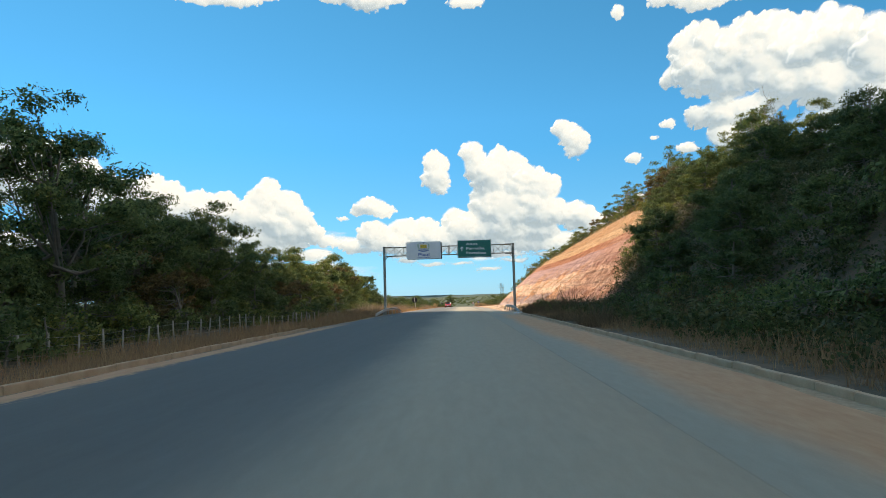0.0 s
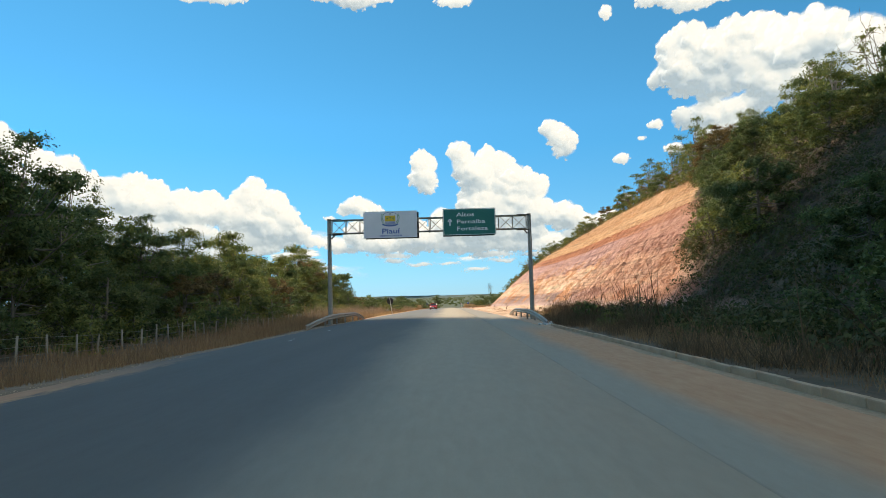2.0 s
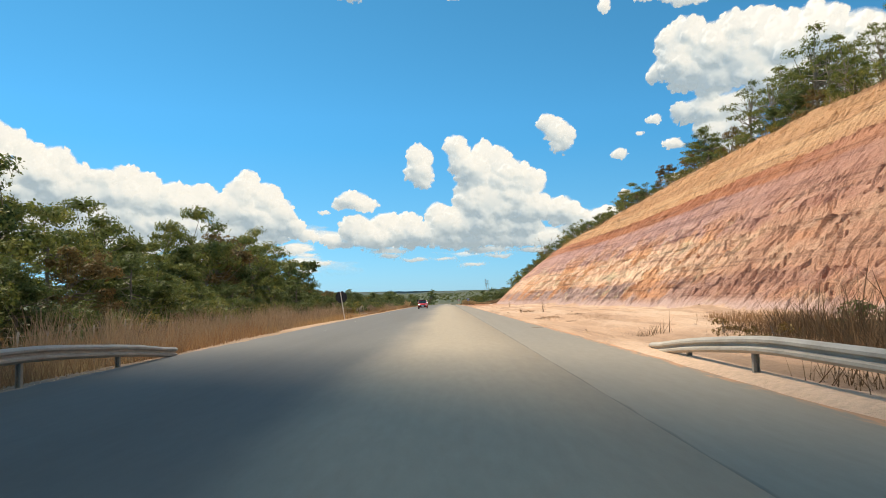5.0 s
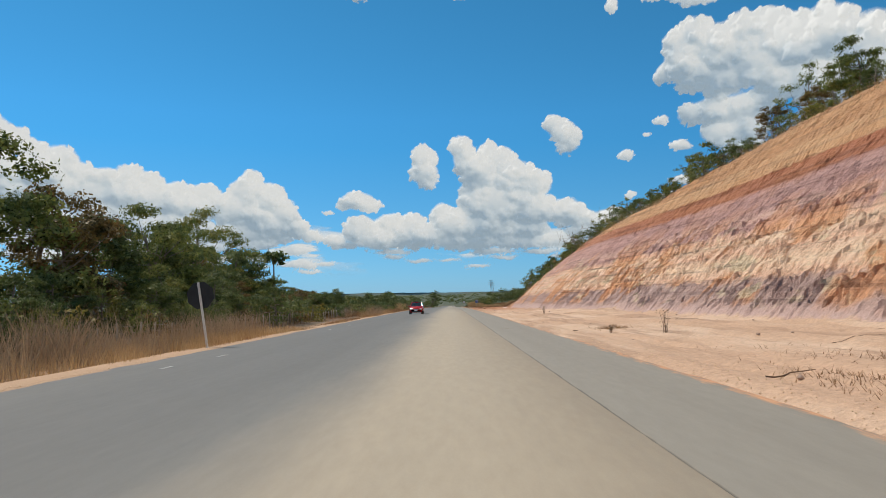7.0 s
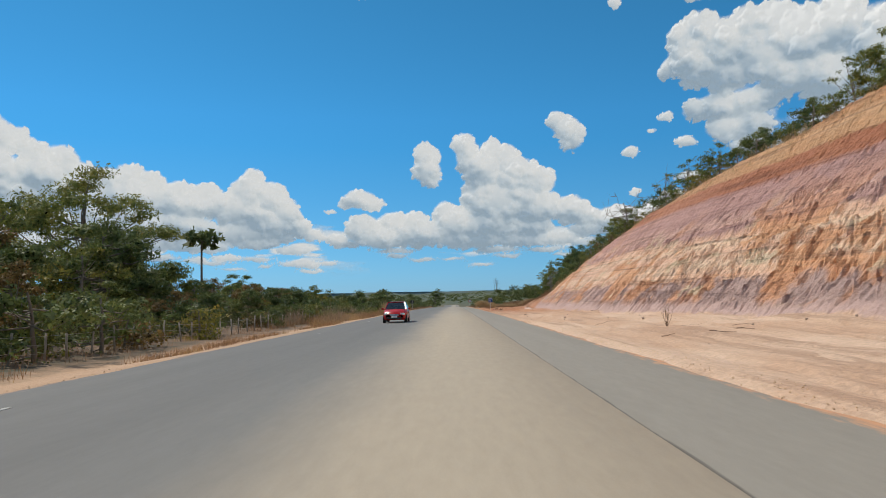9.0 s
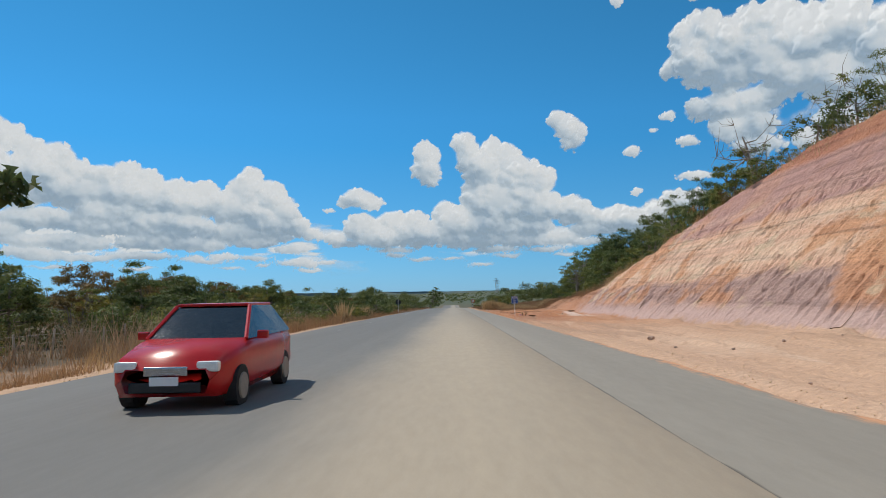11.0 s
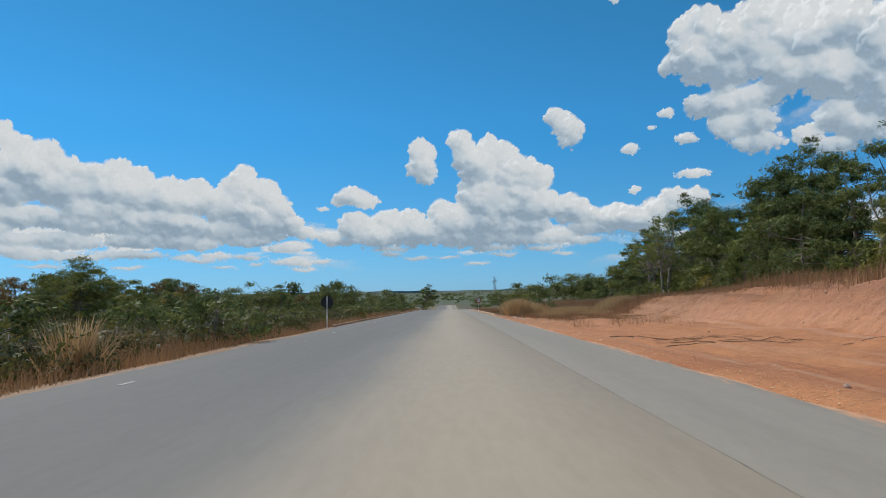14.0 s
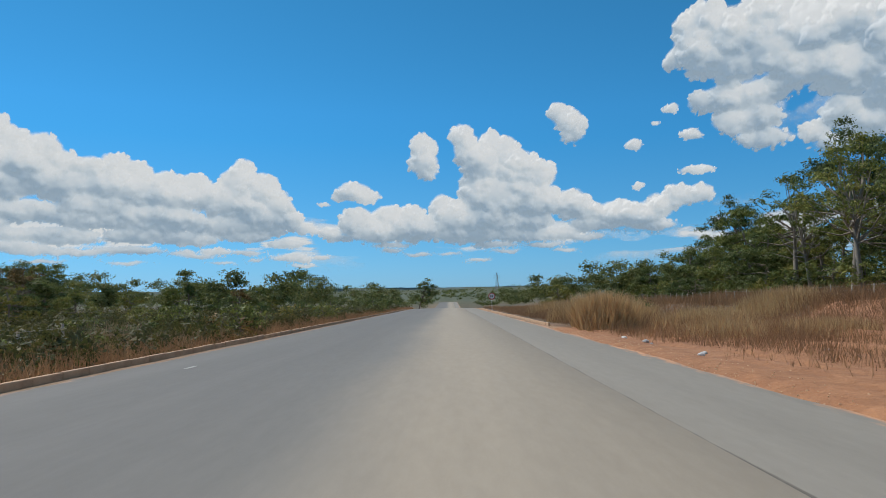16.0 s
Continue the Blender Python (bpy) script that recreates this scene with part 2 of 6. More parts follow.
    col = mixc(nt, calc(nt, "MULTIPLY", near_end, 0.75), col, ramp(nt, patch2, [(0.35, (0.42, 0.175, 0.11)), (0.6, (0.57, 0.29, 0.19))]))
    # a plainer pink stretch towards the far end
    rosy = calc(nt, "MULTIPLY", step(nt, calc(nt, "MULTIPLY_ADD", patch2, 40, sep.outputs[1]), 195, 235), calc(nt, "SUBTRACT", onface, step(nt, at.outputs["Fac"], 11.5, 13.5), clamp=True))
    col = mixc(nt, calc(nt, "MULTIPLY", rosy, 0.25), col, ramp(nt, patch, [(0.35, (0.46, 0.255, 0.205)), (0.6, (0.60, 0.33, 0.225))]))
    # the far end is plain red earth
    col = mixc(nt, calc(nt, "MULTIPLY", step(nt, calc(nt, "MULTIPLY_ADD", patch, 40, sep.outputs[1]), 260, 280), 0.85), col,
               ramp(nt, fine, [(0.3, (0.37, 0.15, 0.065)), (0.7, (0.50, 0.225, 0.10))]))
    late = step(nt, calc(nt, "MULTIPLY_ADD", patch2, 30, sep.outputs[1]), 280, 305)
    col = mixc(nt, calc(nt, "MULTIPLY", late, 0.4), col, ramp(nt, fine, [(0.35, (0.16, 0.095, 0.055)), (0.65, (0.34, 0.20, 0.115))]))
    # beyond the near end of the bare face the slope is dark woodland soil
    side = calc(nt, "SUBTRACT", calc(nt, "MULTIPLY_ADD", calc(nt, "SUBTRACT", sep.outputs[0], 15.7), 2.5, 71.0), sep.outputs[1])
    side = calc(nt, "ADD", side, calc(nt, "MULTIPLY_ADD", patch, 16.0, -8.0))
    wooded = calc(nt, "MULTIPLY", step(nt, side, 0.0, 5.0), step(nt, sep.outputs[0], 14.0, 15.7))
    col = mixc(nt, wooded, col, ramp(nt, fine, [(0.3, (0.055, 0.042, 0.025)), (0.7, (0.15, 0.095, 0.055))]))
    lines = noise_tex(nt, v, 1.0, 3, 0.6, (0.05, 0.05, 3.0))
    col = mixc(nt, calc(nt, "MULTIPLY", onface, 0.75), col, mixc(nt, 1.0, col, ramp(nt, lines, [(0.34, (0.62, 0.58, 0.58)), (0.42, (0.95, 0.94, 0.94)), (0.6, (1.12, 1.11, 1.09))]), "MULTIPLY"))
    speck = noise_tex(nt, v, 6.0, 4, 0.7)
    col = mixc(nt, 0.5, col, mixc(nt, 1.0, col, ramp(nt, speck, [(0.3, (0.62, 0.6, 0.58)), (0.65, (1.12, 1.1, 1.08))]), "MULTIPLY"))
    nt.links.new(col, b.inputs["Base Color"])
    tiny = noise_tex(nt, v, 20.0, 3, 0.7)
    rough_up = calc(nt, "MULTIPLY_ADD", onface, 0.65, 0.35)
    bumped(nt, b, calc(nt, "MULTIPLY", calc(nt, "ADD", calc(nt, "ADD", speck, fine), calc(nt, "MULTIPLY", tiny, 0.35)), rough_up), 1.0, 0.2)
    return m


def make_soil():
    m, nt, b = material("dry_soil", 0.95)
    v = coords(nt)
    n1 = noise_tex(nt, v, 0.05, 4)
    n2 = noise_tex(nt, v, 0.7, 5, 0.65)
    n3 = noise_tex(nt, v, 12, 3)
    fac = calc(nt, "ADD", calc(nt, "MULTIPLY", n1, 0.4), calc(nt, "ADD", calc(nt, "MULTIPLY", n2, 0.45), calc(nt, "MULTIPLY", n3, 0.15)))
    col = ramp(nt, fac, [(0.38, (0.05, 0.048, 0.022)), (0.48, (0.10, 0.065, 0.035)), (0.56, (0.17, 0.10, 0.055)), (0.68, (0.36, 0.22, 0.13))])
    sep = nt.nodes.new("ShaderNodeSeparateXYZ")
    nt.links.new(v, sep.inputs[0])
    # bare sand beside the asphalt, most of it opposite the bank
    side = calc(nt, "MULTIPLY", step(nt, calc(nt, "ADD", sep.outputs[0], calc(nt, "MULTIPLY_ADD", n2, 3.0, -1.5)), -14.5, -11.5), calc(nt, "SUBTRACT", 1.0, step(nt, sep.outputs[0], 5.4, 5.8)))
    mid = calc(nt, "MULTIPLY", step(nt, sep.outputs[1], 85, 120), calc(nt, "SUBTRACT", 1.0, step(nt, sep.outputs[1], 205, 250)))
    col = mixc(nt, calc(nt, "MULTIPLY", side, calc(nt, "ADD", calc(nt, "MULTIPLY", step(nt, sep.outputs[0], 0, 2), calc(nt, "MULTIPLY", calc(nt, "SUBTRACT", 1.0, step(nt, sep.outputs[1], 60, 75)), 0.5)), calc(nt, "MULTIPLY_ADD", mid, 0.5, 0.35)), clamp=True), col, ramp(nt, n3, [(0.3, (0.44, 0.26, 0.15)), (0.7, (0.58, 0.38, 0.24))]))
    # far country is covered by woods
    far = step(nt, sep.outputs[1], 420, 900)
    col = mixc(nt, far, col, ramp(nt, n2, [(0.3, (0.045, 0.06, 0.03)), (0.7, (0.09, 0.10, 0.05))]))
    nt.links.new(col, b.inputs["Base Color"])
    bumped(nt, b, n2, 0.5, 0.1)
    return m


M_ASPHALT = make_asphalt()
M_CUT = make_cut()
M_SOIL = make_soil()
M_BARK = worn("bark", (0.10, 0.08, 0.06), (0.24, 0.20, 0.16), 2, 14, 0.9, 0, 0.6)
M_BARE = worn("bare_wood", (0.17, 0.14, 0.11), (0.31, 0.27, 0.22), 2, 14, 0.9, 0, 0.5)
M_LEAF = leafy("leaf_green", [(0.0946, 0.12, 0.0361), (0.142, 0.172, 0.0473), (0.202, 0.215, 0.0585), (0.284, 0.254, 0.0688)], ragged=7.0)
M_LEAF2 = leafy("leaf_dark", [(0.0658, 0.089, 0.0341), (0.0929, 0.124, 0.0426), (0.131, 0.163, 0.0526), (0.186, 0.194, 0.0619)], ragged=7.5)
M_LEAF3 = leafy("leaf_yellowed", [(0.099, 0.122, 0.0306), (0.162, 0.171, 0.0405), (0.252, 0.216, 0.0495), (0.297, 0.198, 0.054)], ragged=8.0)
M_LEAF4 = leafy("leaf_rusty", [(0.0946, 0.0817, 0.0361), (0.163, 0.112, 0.0413), (0.224, 0.138, 0.0516), (0.163, 0.138, 0.0447)], ragged=7.0)
M_FARLEAF = leafy("far_leaf", [(0.075, 0.10, 0.04), (0.11, 0.14, 0.05), (0.16, 0.18, 0.06), (0.22, 0.20, 0.07)], ragged=3.2)
M_PAPAYA = leafy("papaya_leaf", [(0.06, 0.09, 0.035), (0.09, 0.125, 0.045), (0.12, 0.15, 0.05), (0.15, 0.17, 0.06)])
M_UNDER = leafy("undergrowth_leaf", [(0.0396, 0.0485, 0.0179), (0.0606, 0.0713, 0.0237), (0.0899, 0.0899, 0.0295), (0.126, 0.105, 0.0396)], ragged=8.0)
M_GRASS = leafy("dry_grass", [(0.16, 0.092, 0.052), (0.26, 0.15, 0.08), (0.37, 0.22, 0.115), (0.46, 0.30, 0.16)], 0.8, 0.3)
M_GRASS2 = leafy("straw_grass", [(0.28, 0.165, 0.08), (0.40, 0.255, 0.125), (0.52, 0.35, 0.18), (0.58, 0.43, 0.23)], 0.8, 0.3)
M_WEED = leafy("dead_weed", [(0.20, 0.135, 0.085), (0.29, 0.20, 0.13), (0.38, 0.27, 0.17), (0.46, 0.34, 0.22)], 0.85, 0.25)
M_BRUSH = leafy("dark_brush", [(0.06, 0.04, 0.024), (0.095, 0.062, 0.036), (0.14, 0.09, 0.05), (0.21, 0.135, 0.078)], 0.85, 0.2)
M_TWIG = worn("brown_twig", (0.14, 0.085, 0.05), (0.26, 0.16, 0.10), 4, 30, 0.9, 0, 0.4)
M_WOOD = worn("weathered_post", (0.19, 0.16, 0.125), (0.38, 0.33, 0.27), 5, 30, 0.9, 0, 0.5)
M_CONC = worn("concrete", (0.38, 0.235, 0.14), (0.56, 0.38, 0.245), 3, 40, 0.9, 0, 0.3)
M_GALV = worn("galvanised_steel", (0.25, 0.225, 0.19), (0.40, 0.37, 0.32), 4, 30, 0.65, 0.2, 0.15)
M_RAIL = worn("dulled_guardrail", (0.32, 0.28, 0.23), (0.52, 0.48, 0.42), 2, 25, 0.7, 0.1, 0.2)
M_DARK = worn("dark_back", (0.012, 0.012, 0.013), (0.03, 0.03, 0.032), 4, 30, 0.6)
M_WHITE = worn("white_panel", (0.62, 0.63, 0.65), (0.74, 0.75, 0.77), 0.9, 12, 0.5, 0, 0.05, 0.4)
M_GREEN = worn("green_panel", (0.003, 0.135, 0.11), (0.006, 0.17, 0.14), 1.2, 15, 0.7, 0, 0.02)
M_BLUE = worn("blue_panel", (0.012, 0.06, 0.24), (0.02, 0.09, 0.33), 3, 20, 0.4, 0, 0.05)
M_LETTER = worn("white_letters", (0.75, 0.76, 0.76), (0.85, 0.85, 0.85), 4, 30, 0.5, 0, 0.05)
M_NAVY = worn("navy_paint", (0.015, 0.075, 0.27), (0.025, 0.11, 0.36), 4, 30, 0.5, 0, 0.05)
M_YELLOW = worn("yellow_paint", (0.70, 0.42, 0.02), (0.80, 0.52, 0.04), 4, 30, 0.5, 0, 0.05)
M_EMGREEN = worn("emblem_green", (0.03, 0.19, 0.07), (0.05, 0.26, 0.10), 4, 30, 0.5, 0, 0.05)
M_PAINT = worn("worn_road_paint", (0.27, 0.26, 0.24), (0.44, 0.43, 0.40), 6, 60, 0.7)
M_POST = worn("white_painted_post", (0.58, 0.55, 0.50), (0.74, 0.72, 0.68), 5, 30, 0.8)
M_BAG = worn("plastic_bag", (0.40, 0.37, 0.34), (0.74, 0.74, 0.72), 6, 30, 0.45)
M_STONE = worn("loose_stone", (0.30, 0.19, 0.14), (0.50, 0.36, 0.27), 4, 30, 0.9, 0, 0.5)
M_HILL = worn("far_woods", (0.05, 0.075, 0.06), (0.075, 0.10, 0.08), 0.01, 0.05, 0.95, 0, 0.1)
M_CARRED = worn("red_car_paint", (0.40, 0.012, 0.012), (0.50, 0.02, 0.018), 3, 40, 0.25, 0.0, 0.02)
M_TYRE = worn("tyre_rubber", (0.015, 0.015, 0.015), (0.03, 0.03, 0.03), 8, 60, 0.9)
M_CHROME = worn("bright_metal", (0.5, 0.5, 0.52), (0.62, 0.62, 0.64), 8, 60, 0.25, 0.9, 0.02)
M_LAMP = worn("lamp_glass", (0.7, 0.7, 0.68), (0.85, 0.85, 0.83), 8, 60, 0.15)
M_PURPLE = worn("purple_petal", (0.22, 0.10, 0.36), (0.36, 0.20, 0.50), 8, 60, 0.7, 0, 0.05)
M_GLASS = worn("dark_glass", (0.015, 0.018, 0.02), (0.03, 0.035, 0.04), 3, 30, 0.08)


def make_cloud(glow=0.44, tone=(0.50, 0.60, 0.72)):
    """Cloud: white, lit by the sun, with the light that wanders inside it as an even glow; thin at its rim."""
    m, nt, b = material("cloud", 1.0)
    nt.nodes.remove(b)
    at = nt.nodes.new("ShaderNodeAttribute")
    at.attribute_name = "thick"
    n = noise_tex(nt, coords(nt), 0.02, 5, 0.7)
    veil = step(nt, calc(nt, "ADD", at.outputs["Fac"], calc(nt, "MULTIPLY_ADD", n, 0.30, -0.15)), -0.02, 0.55)
    d = nt.nodes.new("ShaderNodeBsdfDiffuse")
    d.inputs[0].default_value = (0.84, 0.84, 0.83, 1)
    e = nt.nodes.new("ShaderNodeEmission")
    e.inputs[0].default_value = (*tone, 1)
    e.inputs[1].default_value = glow
    s = nt.nodes.new("ShaderNodeAddShader")
    nt.links.new(d.outputs[0], s.inputs[0])
    nt.links.new(e.outputs[0], s.inputs[1])
    t = nt.nodes.new("ShaderNodeBsdfTransparent")
    mx = nt.nodes.new("ShaderNodeMixShader")
    nt.links.new(veil, mx.inputs[0])
    nt.links.new(t.outputs[0], mx.inputs[1])
    nt.links.new(s.outputs[0], mx.inputs[2])
    nt.links.new(mx.outputs[0], nt.nodes["Material Output"].inputs[0])
    return m


M_CLOUD = make_cloud()
M_PALL = make_cloud(0.10, (0.62, 0.60, 0.58))


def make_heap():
    """Far backdrop cumulus that glows; lit tops and grey bases painted into the emission."""
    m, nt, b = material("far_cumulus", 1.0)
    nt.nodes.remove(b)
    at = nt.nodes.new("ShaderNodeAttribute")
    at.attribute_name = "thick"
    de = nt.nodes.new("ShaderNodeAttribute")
    de.attribute_name = "painted_shade"
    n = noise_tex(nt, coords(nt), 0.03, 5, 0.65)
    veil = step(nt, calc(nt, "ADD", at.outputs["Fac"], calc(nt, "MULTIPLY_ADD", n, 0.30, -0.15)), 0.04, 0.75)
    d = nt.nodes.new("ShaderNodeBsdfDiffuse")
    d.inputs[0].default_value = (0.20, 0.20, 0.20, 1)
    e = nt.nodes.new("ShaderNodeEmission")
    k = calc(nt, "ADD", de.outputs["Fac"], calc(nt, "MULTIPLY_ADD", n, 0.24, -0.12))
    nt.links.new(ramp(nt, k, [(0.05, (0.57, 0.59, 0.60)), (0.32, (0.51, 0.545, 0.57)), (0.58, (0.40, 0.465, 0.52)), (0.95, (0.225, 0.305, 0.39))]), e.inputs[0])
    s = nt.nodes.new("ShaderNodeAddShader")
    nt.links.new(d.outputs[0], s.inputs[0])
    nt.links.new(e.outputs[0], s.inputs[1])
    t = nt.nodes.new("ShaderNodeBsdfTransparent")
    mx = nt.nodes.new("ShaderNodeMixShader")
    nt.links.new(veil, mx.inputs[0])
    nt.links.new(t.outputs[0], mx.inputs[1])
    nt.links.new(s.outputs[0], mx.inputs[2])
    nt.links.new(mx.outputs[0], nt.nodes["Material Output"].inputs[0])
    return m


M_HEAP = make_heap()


# ---- building helpers ----
def mesh_np(name, verts, faces, mat, smooth=False):
    """A mesh from numpy arrays: faces all have the same number of corners."""
    verts, faces = np.asarray(verts, np.float32), np.asarray(faces, np.int32)
    me = bpy.data.meshes.new(name)
    me.vertices.add(len(verts))
    me.vertices.foreach_set("co", verts.ravel())
    k = faces.shape[1]
    me.loops.add(faces.size)
    me.loops.foreach_set("vertex_index", faces.ravel())
    me.polygons.add(len(faces))
    me.polygons.foreach_set("loop_start", np.arange(len(faces), dtype=np.int32) * k)
    me.polygons.foreach_set("use_smooth", np.full(len(faces), smooth))
    me.update(calc_edges=True)
    me.materials.append(mat)
    return me


def bm_mesh(name, bm, mat, smooth=False):
    me = bpy.data.meshes.new(name)
    bm.to_mesh(me)
    bm.free()
    for p in me.polygons:
        p.use_smooth = smooth
    me.materials.append(mat)
    return me


def part(name, me, parent, label="", at=None):
    ob = new(name, me)
    ob.parent = parent
    if at is not None:
        ob.matrix_basis = at
    if label:
        ob["label"] = label
    return ob


def thing(name, label, category, at, group="", kind=""):
    return_ob = new(name)
    return_ob.empty_display_size = 0.2
    return_ob.matrix_basis = at
    return tagged(return_ob, label, category, group, kind)


def add_box(bm, c, s, turn=None, bevel=0.0):
    m = Matrix.Translation(c) @ (turn.to_4x4() if turn else Matrix.Identity(4)) @ Matrix.Diagonal((*s, 1))
    vs = bmesh.ops.create_cube(bm, size=1, matrix=m)["verts"]
    if bevel:
        es = list({e for v in vs for e in v.link_edges})
        bmesh.ops.bevel(bm, geom=es, offset=bevel, segments=2, affect="EDGES", profile=0.6)


def box_mesh(name, c, s, mat, bevel=0.0):
    bm = bmesh.new()
    add_box(bm, c, s, None, bevel)
    return bm_mesh(name, bm, mat)


def bar(bm, a, b, r, sides=6, r2=None):
    """A round bar from a to b."""
    a, b = Vector(a), Vector(b)
    d = b - a
    m = Matrix.Translation((a + b) / 2) @ d.to_track_quat("Z", "Y").to_matrix().to_4x4()
    bmesh.ops.create_cone(bm, cap_ends=True, segments=sides, radius1=r, radius2=r if r2 is None else r2, depth=d.length, matrix=m)


def bar_mesh(name, a, b, r, mat, sides=6, r2=None):
    bm = bmesh.new()
    bar(bm, a, b, r, sides, r2)
    return bm_mesh(name, bm, mat, sides > 6)


def text_mesh(name, words, size, mat, align="LEFT", thick=0.004, bold=0.0):
    """Flat lettering, standing in the xz plane and facing -y."""
    cu = bpy.data.curves.new(name, "FONT")
    cu.body, cu.size, cu.align_x, cu.extrude, cu.offset = words, size, align, thick, bold
    cu.resolution_u = 3
    ob = bpy.data.objects.new(name, cu)
    scene.collection.objects.link(ob)
    dg = bpy.context.evaluated_depsgraph_get()
    me = bpy.data.meshes.new_from_object(ob.evaluated_get(dg))
    bpy.data.objects.remove(ob)
    bpy.data.curves.remove(cu)
    me.transform(Matrix.Rotation(radians(90), 4, "X"))
    me.materials.clear()
    me.materials.append(mat)
    return me


def hash2(ix, iy, seed):
    h = (ix.astype(np.int64) * 374761393 + iy.astype(np.int64) * 668265263 + seed * 1442695041) & 0xFFFFFFFF
    h = ((h ^ (h >> 13)) * 1274126177) & 0xFFFFFFFF
    h = (h ^ (h >> 16)) & 0xFFFFFF
    return h / 16777215.0


def vnoise(x, y, seed=0):
    """Smooth value noise, 0 to 1."""
    ix, iy = np.floor(x), np.floor(y)
    fx, fy = x - ix, y - iy
    fx, fy = fx * fx * (3 - 2 * fx), fy * fy * (3 - 2 * fy)
    a, b = hash2(ix, iy, seed), hash2(ix + 1, iy, seed)
    c, d = hash2(ix, iy + 1, seed), hash2(ix + 1, iy + 1, seed)
    return (a * (1 - fx) + b * fx) * (1 - fy) + (c * (1 - fx) + d * fx) * fy


def fbm(x, y, octaves=4, seed=0):
    s, a, t = 0, 0.5, 0
    for i in range(octaves):
        s = s + a * vnoise(x * 2 ** i + 17.3 * i, y * 2 ** i + 9.1 * i, seed + i)
        t += a
        a *= 0.5
    return s / t


def smooth(v, lo, hi):
    k = np.clip((v - lo) / (hi - lo), 0, 1)
    return k * k * (3 - 2 * k)


# ---- the lie of the land ----
GY = np.linspace(-300, 5000, 10601)
GRADE = np.interp(GY, [-300, 0, 40, 100, 200, 280, 400, 440, 560, 620, 800, 1000, 5000], [0, 0, -.004, -.011, -.0125, -.017, -.018, -.032, -.032, 0.0, 0.002, .003, .001])
RZ = np.cumsum(GRADE) * 0.5
RZ = RZ - np.interp(0.0, GY, RZ)


def road_z(y):
    return np.interp(y, GY, RZ)


def toe(y):
    return np.interp(y, [-300, 20, 60, 90, 165, 195, 205, 238, 255, 270, 290, 330, 420], [11, 11.5, 13.5, 15.7, 15.6, 13.5, 12.8, 12.8, 14.4, 15.6, 17, 18, 19])


def crest(y):
    return np.interp(y, [-300, 0, 45, 60, 75, 100, 114, 130, 150, 166, 176, 185, 195, 205, 220, 226, 232, 237, 243, 250, 256, 263, 275, 290, 310, 340, 420, 600],
                     [5, 6, 9.5, 12.0, 13.8, 15.6, 16.4, 17.0, 17.3, 16.9, 15.9, 14.9, 14.0, 12.8, 11.8, 9.6, 7.6, 5.4, 4.4, 3.1, 2.4, 1.9, 1.8, 1.6, 1.2, 1.0, 0.8, 0.3])


def rise(x, y):
    """Height of the ground over the road's level at that y."""
    x, y = np.asarray(x, float), np.asarray(y, float)
    left = np.interp(-x, [8.1, 9.4, 12, 17, 30, 60, 200, 5000], [-0.03, -0.12, -0.55, -0.5, -0.2, 0.4, 0.5, 0.5])
    t, c = toe(y), crest(y)
    bench = smooth(y, 62, 85) * (1 - smooth(y, 285, 330))
    foot = np.where(bench > 0, np.interp(y, [165, 205], [0.45, 0.15]) * bench - 0.25 * (1 - bench), -0.25)
    k = np.clip((x - 5.0) / (t - 5.0), 0, 1)
    apron = np.where(k < 0.25, foot * k * 0.9, foot * (0.225 + (k - 0.25) * 1.033))
    steep = np.interp(y, [0, 60, 90, 235, 262, 300], [0.8, 0.9, 0.96, 0.95, 0.8, 0.5])
    up = np.maximum(x - t, 0) * steep
    over = np.maximum(up - c, 0)
    right = apron + np.minimum(up, c) + np.minimum(over * np.interp(y, [225, 250], [0.22, 0.14]), 9.0)
    flat = np.interp(x, [0, 200, 600], [1, 1, 0])
    r = np.where(x < -8.1, left, np.where(x > 5.0, right * flat, -0.03))
    away = smooth(np.abs(x), 6, 14)
    return r + away * (fbm(x * 0.11, y * 0.11, 3, 5) - 0.5) * 0.5


def ground_z(x, y):
    return road_z(y) + rise(x, y)


def sheet(name, xs, ys, fn, mat, smooth_on=True):
    X, Y = np.meshgrid(xs, ys)
    Z = fn(X, Y)
    n, m = len(ys), len(xs)
    idx = np.arange(n * m).reshape(n, m)
    f = np.stack([idx[:-1, :-1], idx[:-1, 1:], idx[1:, 1:], idx[1:, :-1]], -1).reshape(-1, 4)
    return mesh_np(name, np.stack([X, Y, Z], -1).reshape(-1, 3), f, mat, smooth_on), X, Y


# ---- ground, road, cut ----
CUT_X0, CUT_X1, CUT_Y0, CUT_Y1 = 4.6, 40.0, 57.0, 310.0


def under(X, Y):
    """The wide sheet dips a little where the finer bank and the road lie on it."""
    z = ground_z(X, Y)
    hole = smooth(X, 4.0, 5.2) * (1 - smooth(X, 38.0, 39.9)) * smooth(Y, 60.2, 62) * (1 - smooth(Y, 306, 309.8))
    lane = smooth(X, -7.95, -7.3) * (1 - smooth(X, 4.2, 4.9))
    return z - 0.9 * hole - 0.25 * lane * (1 - hole)


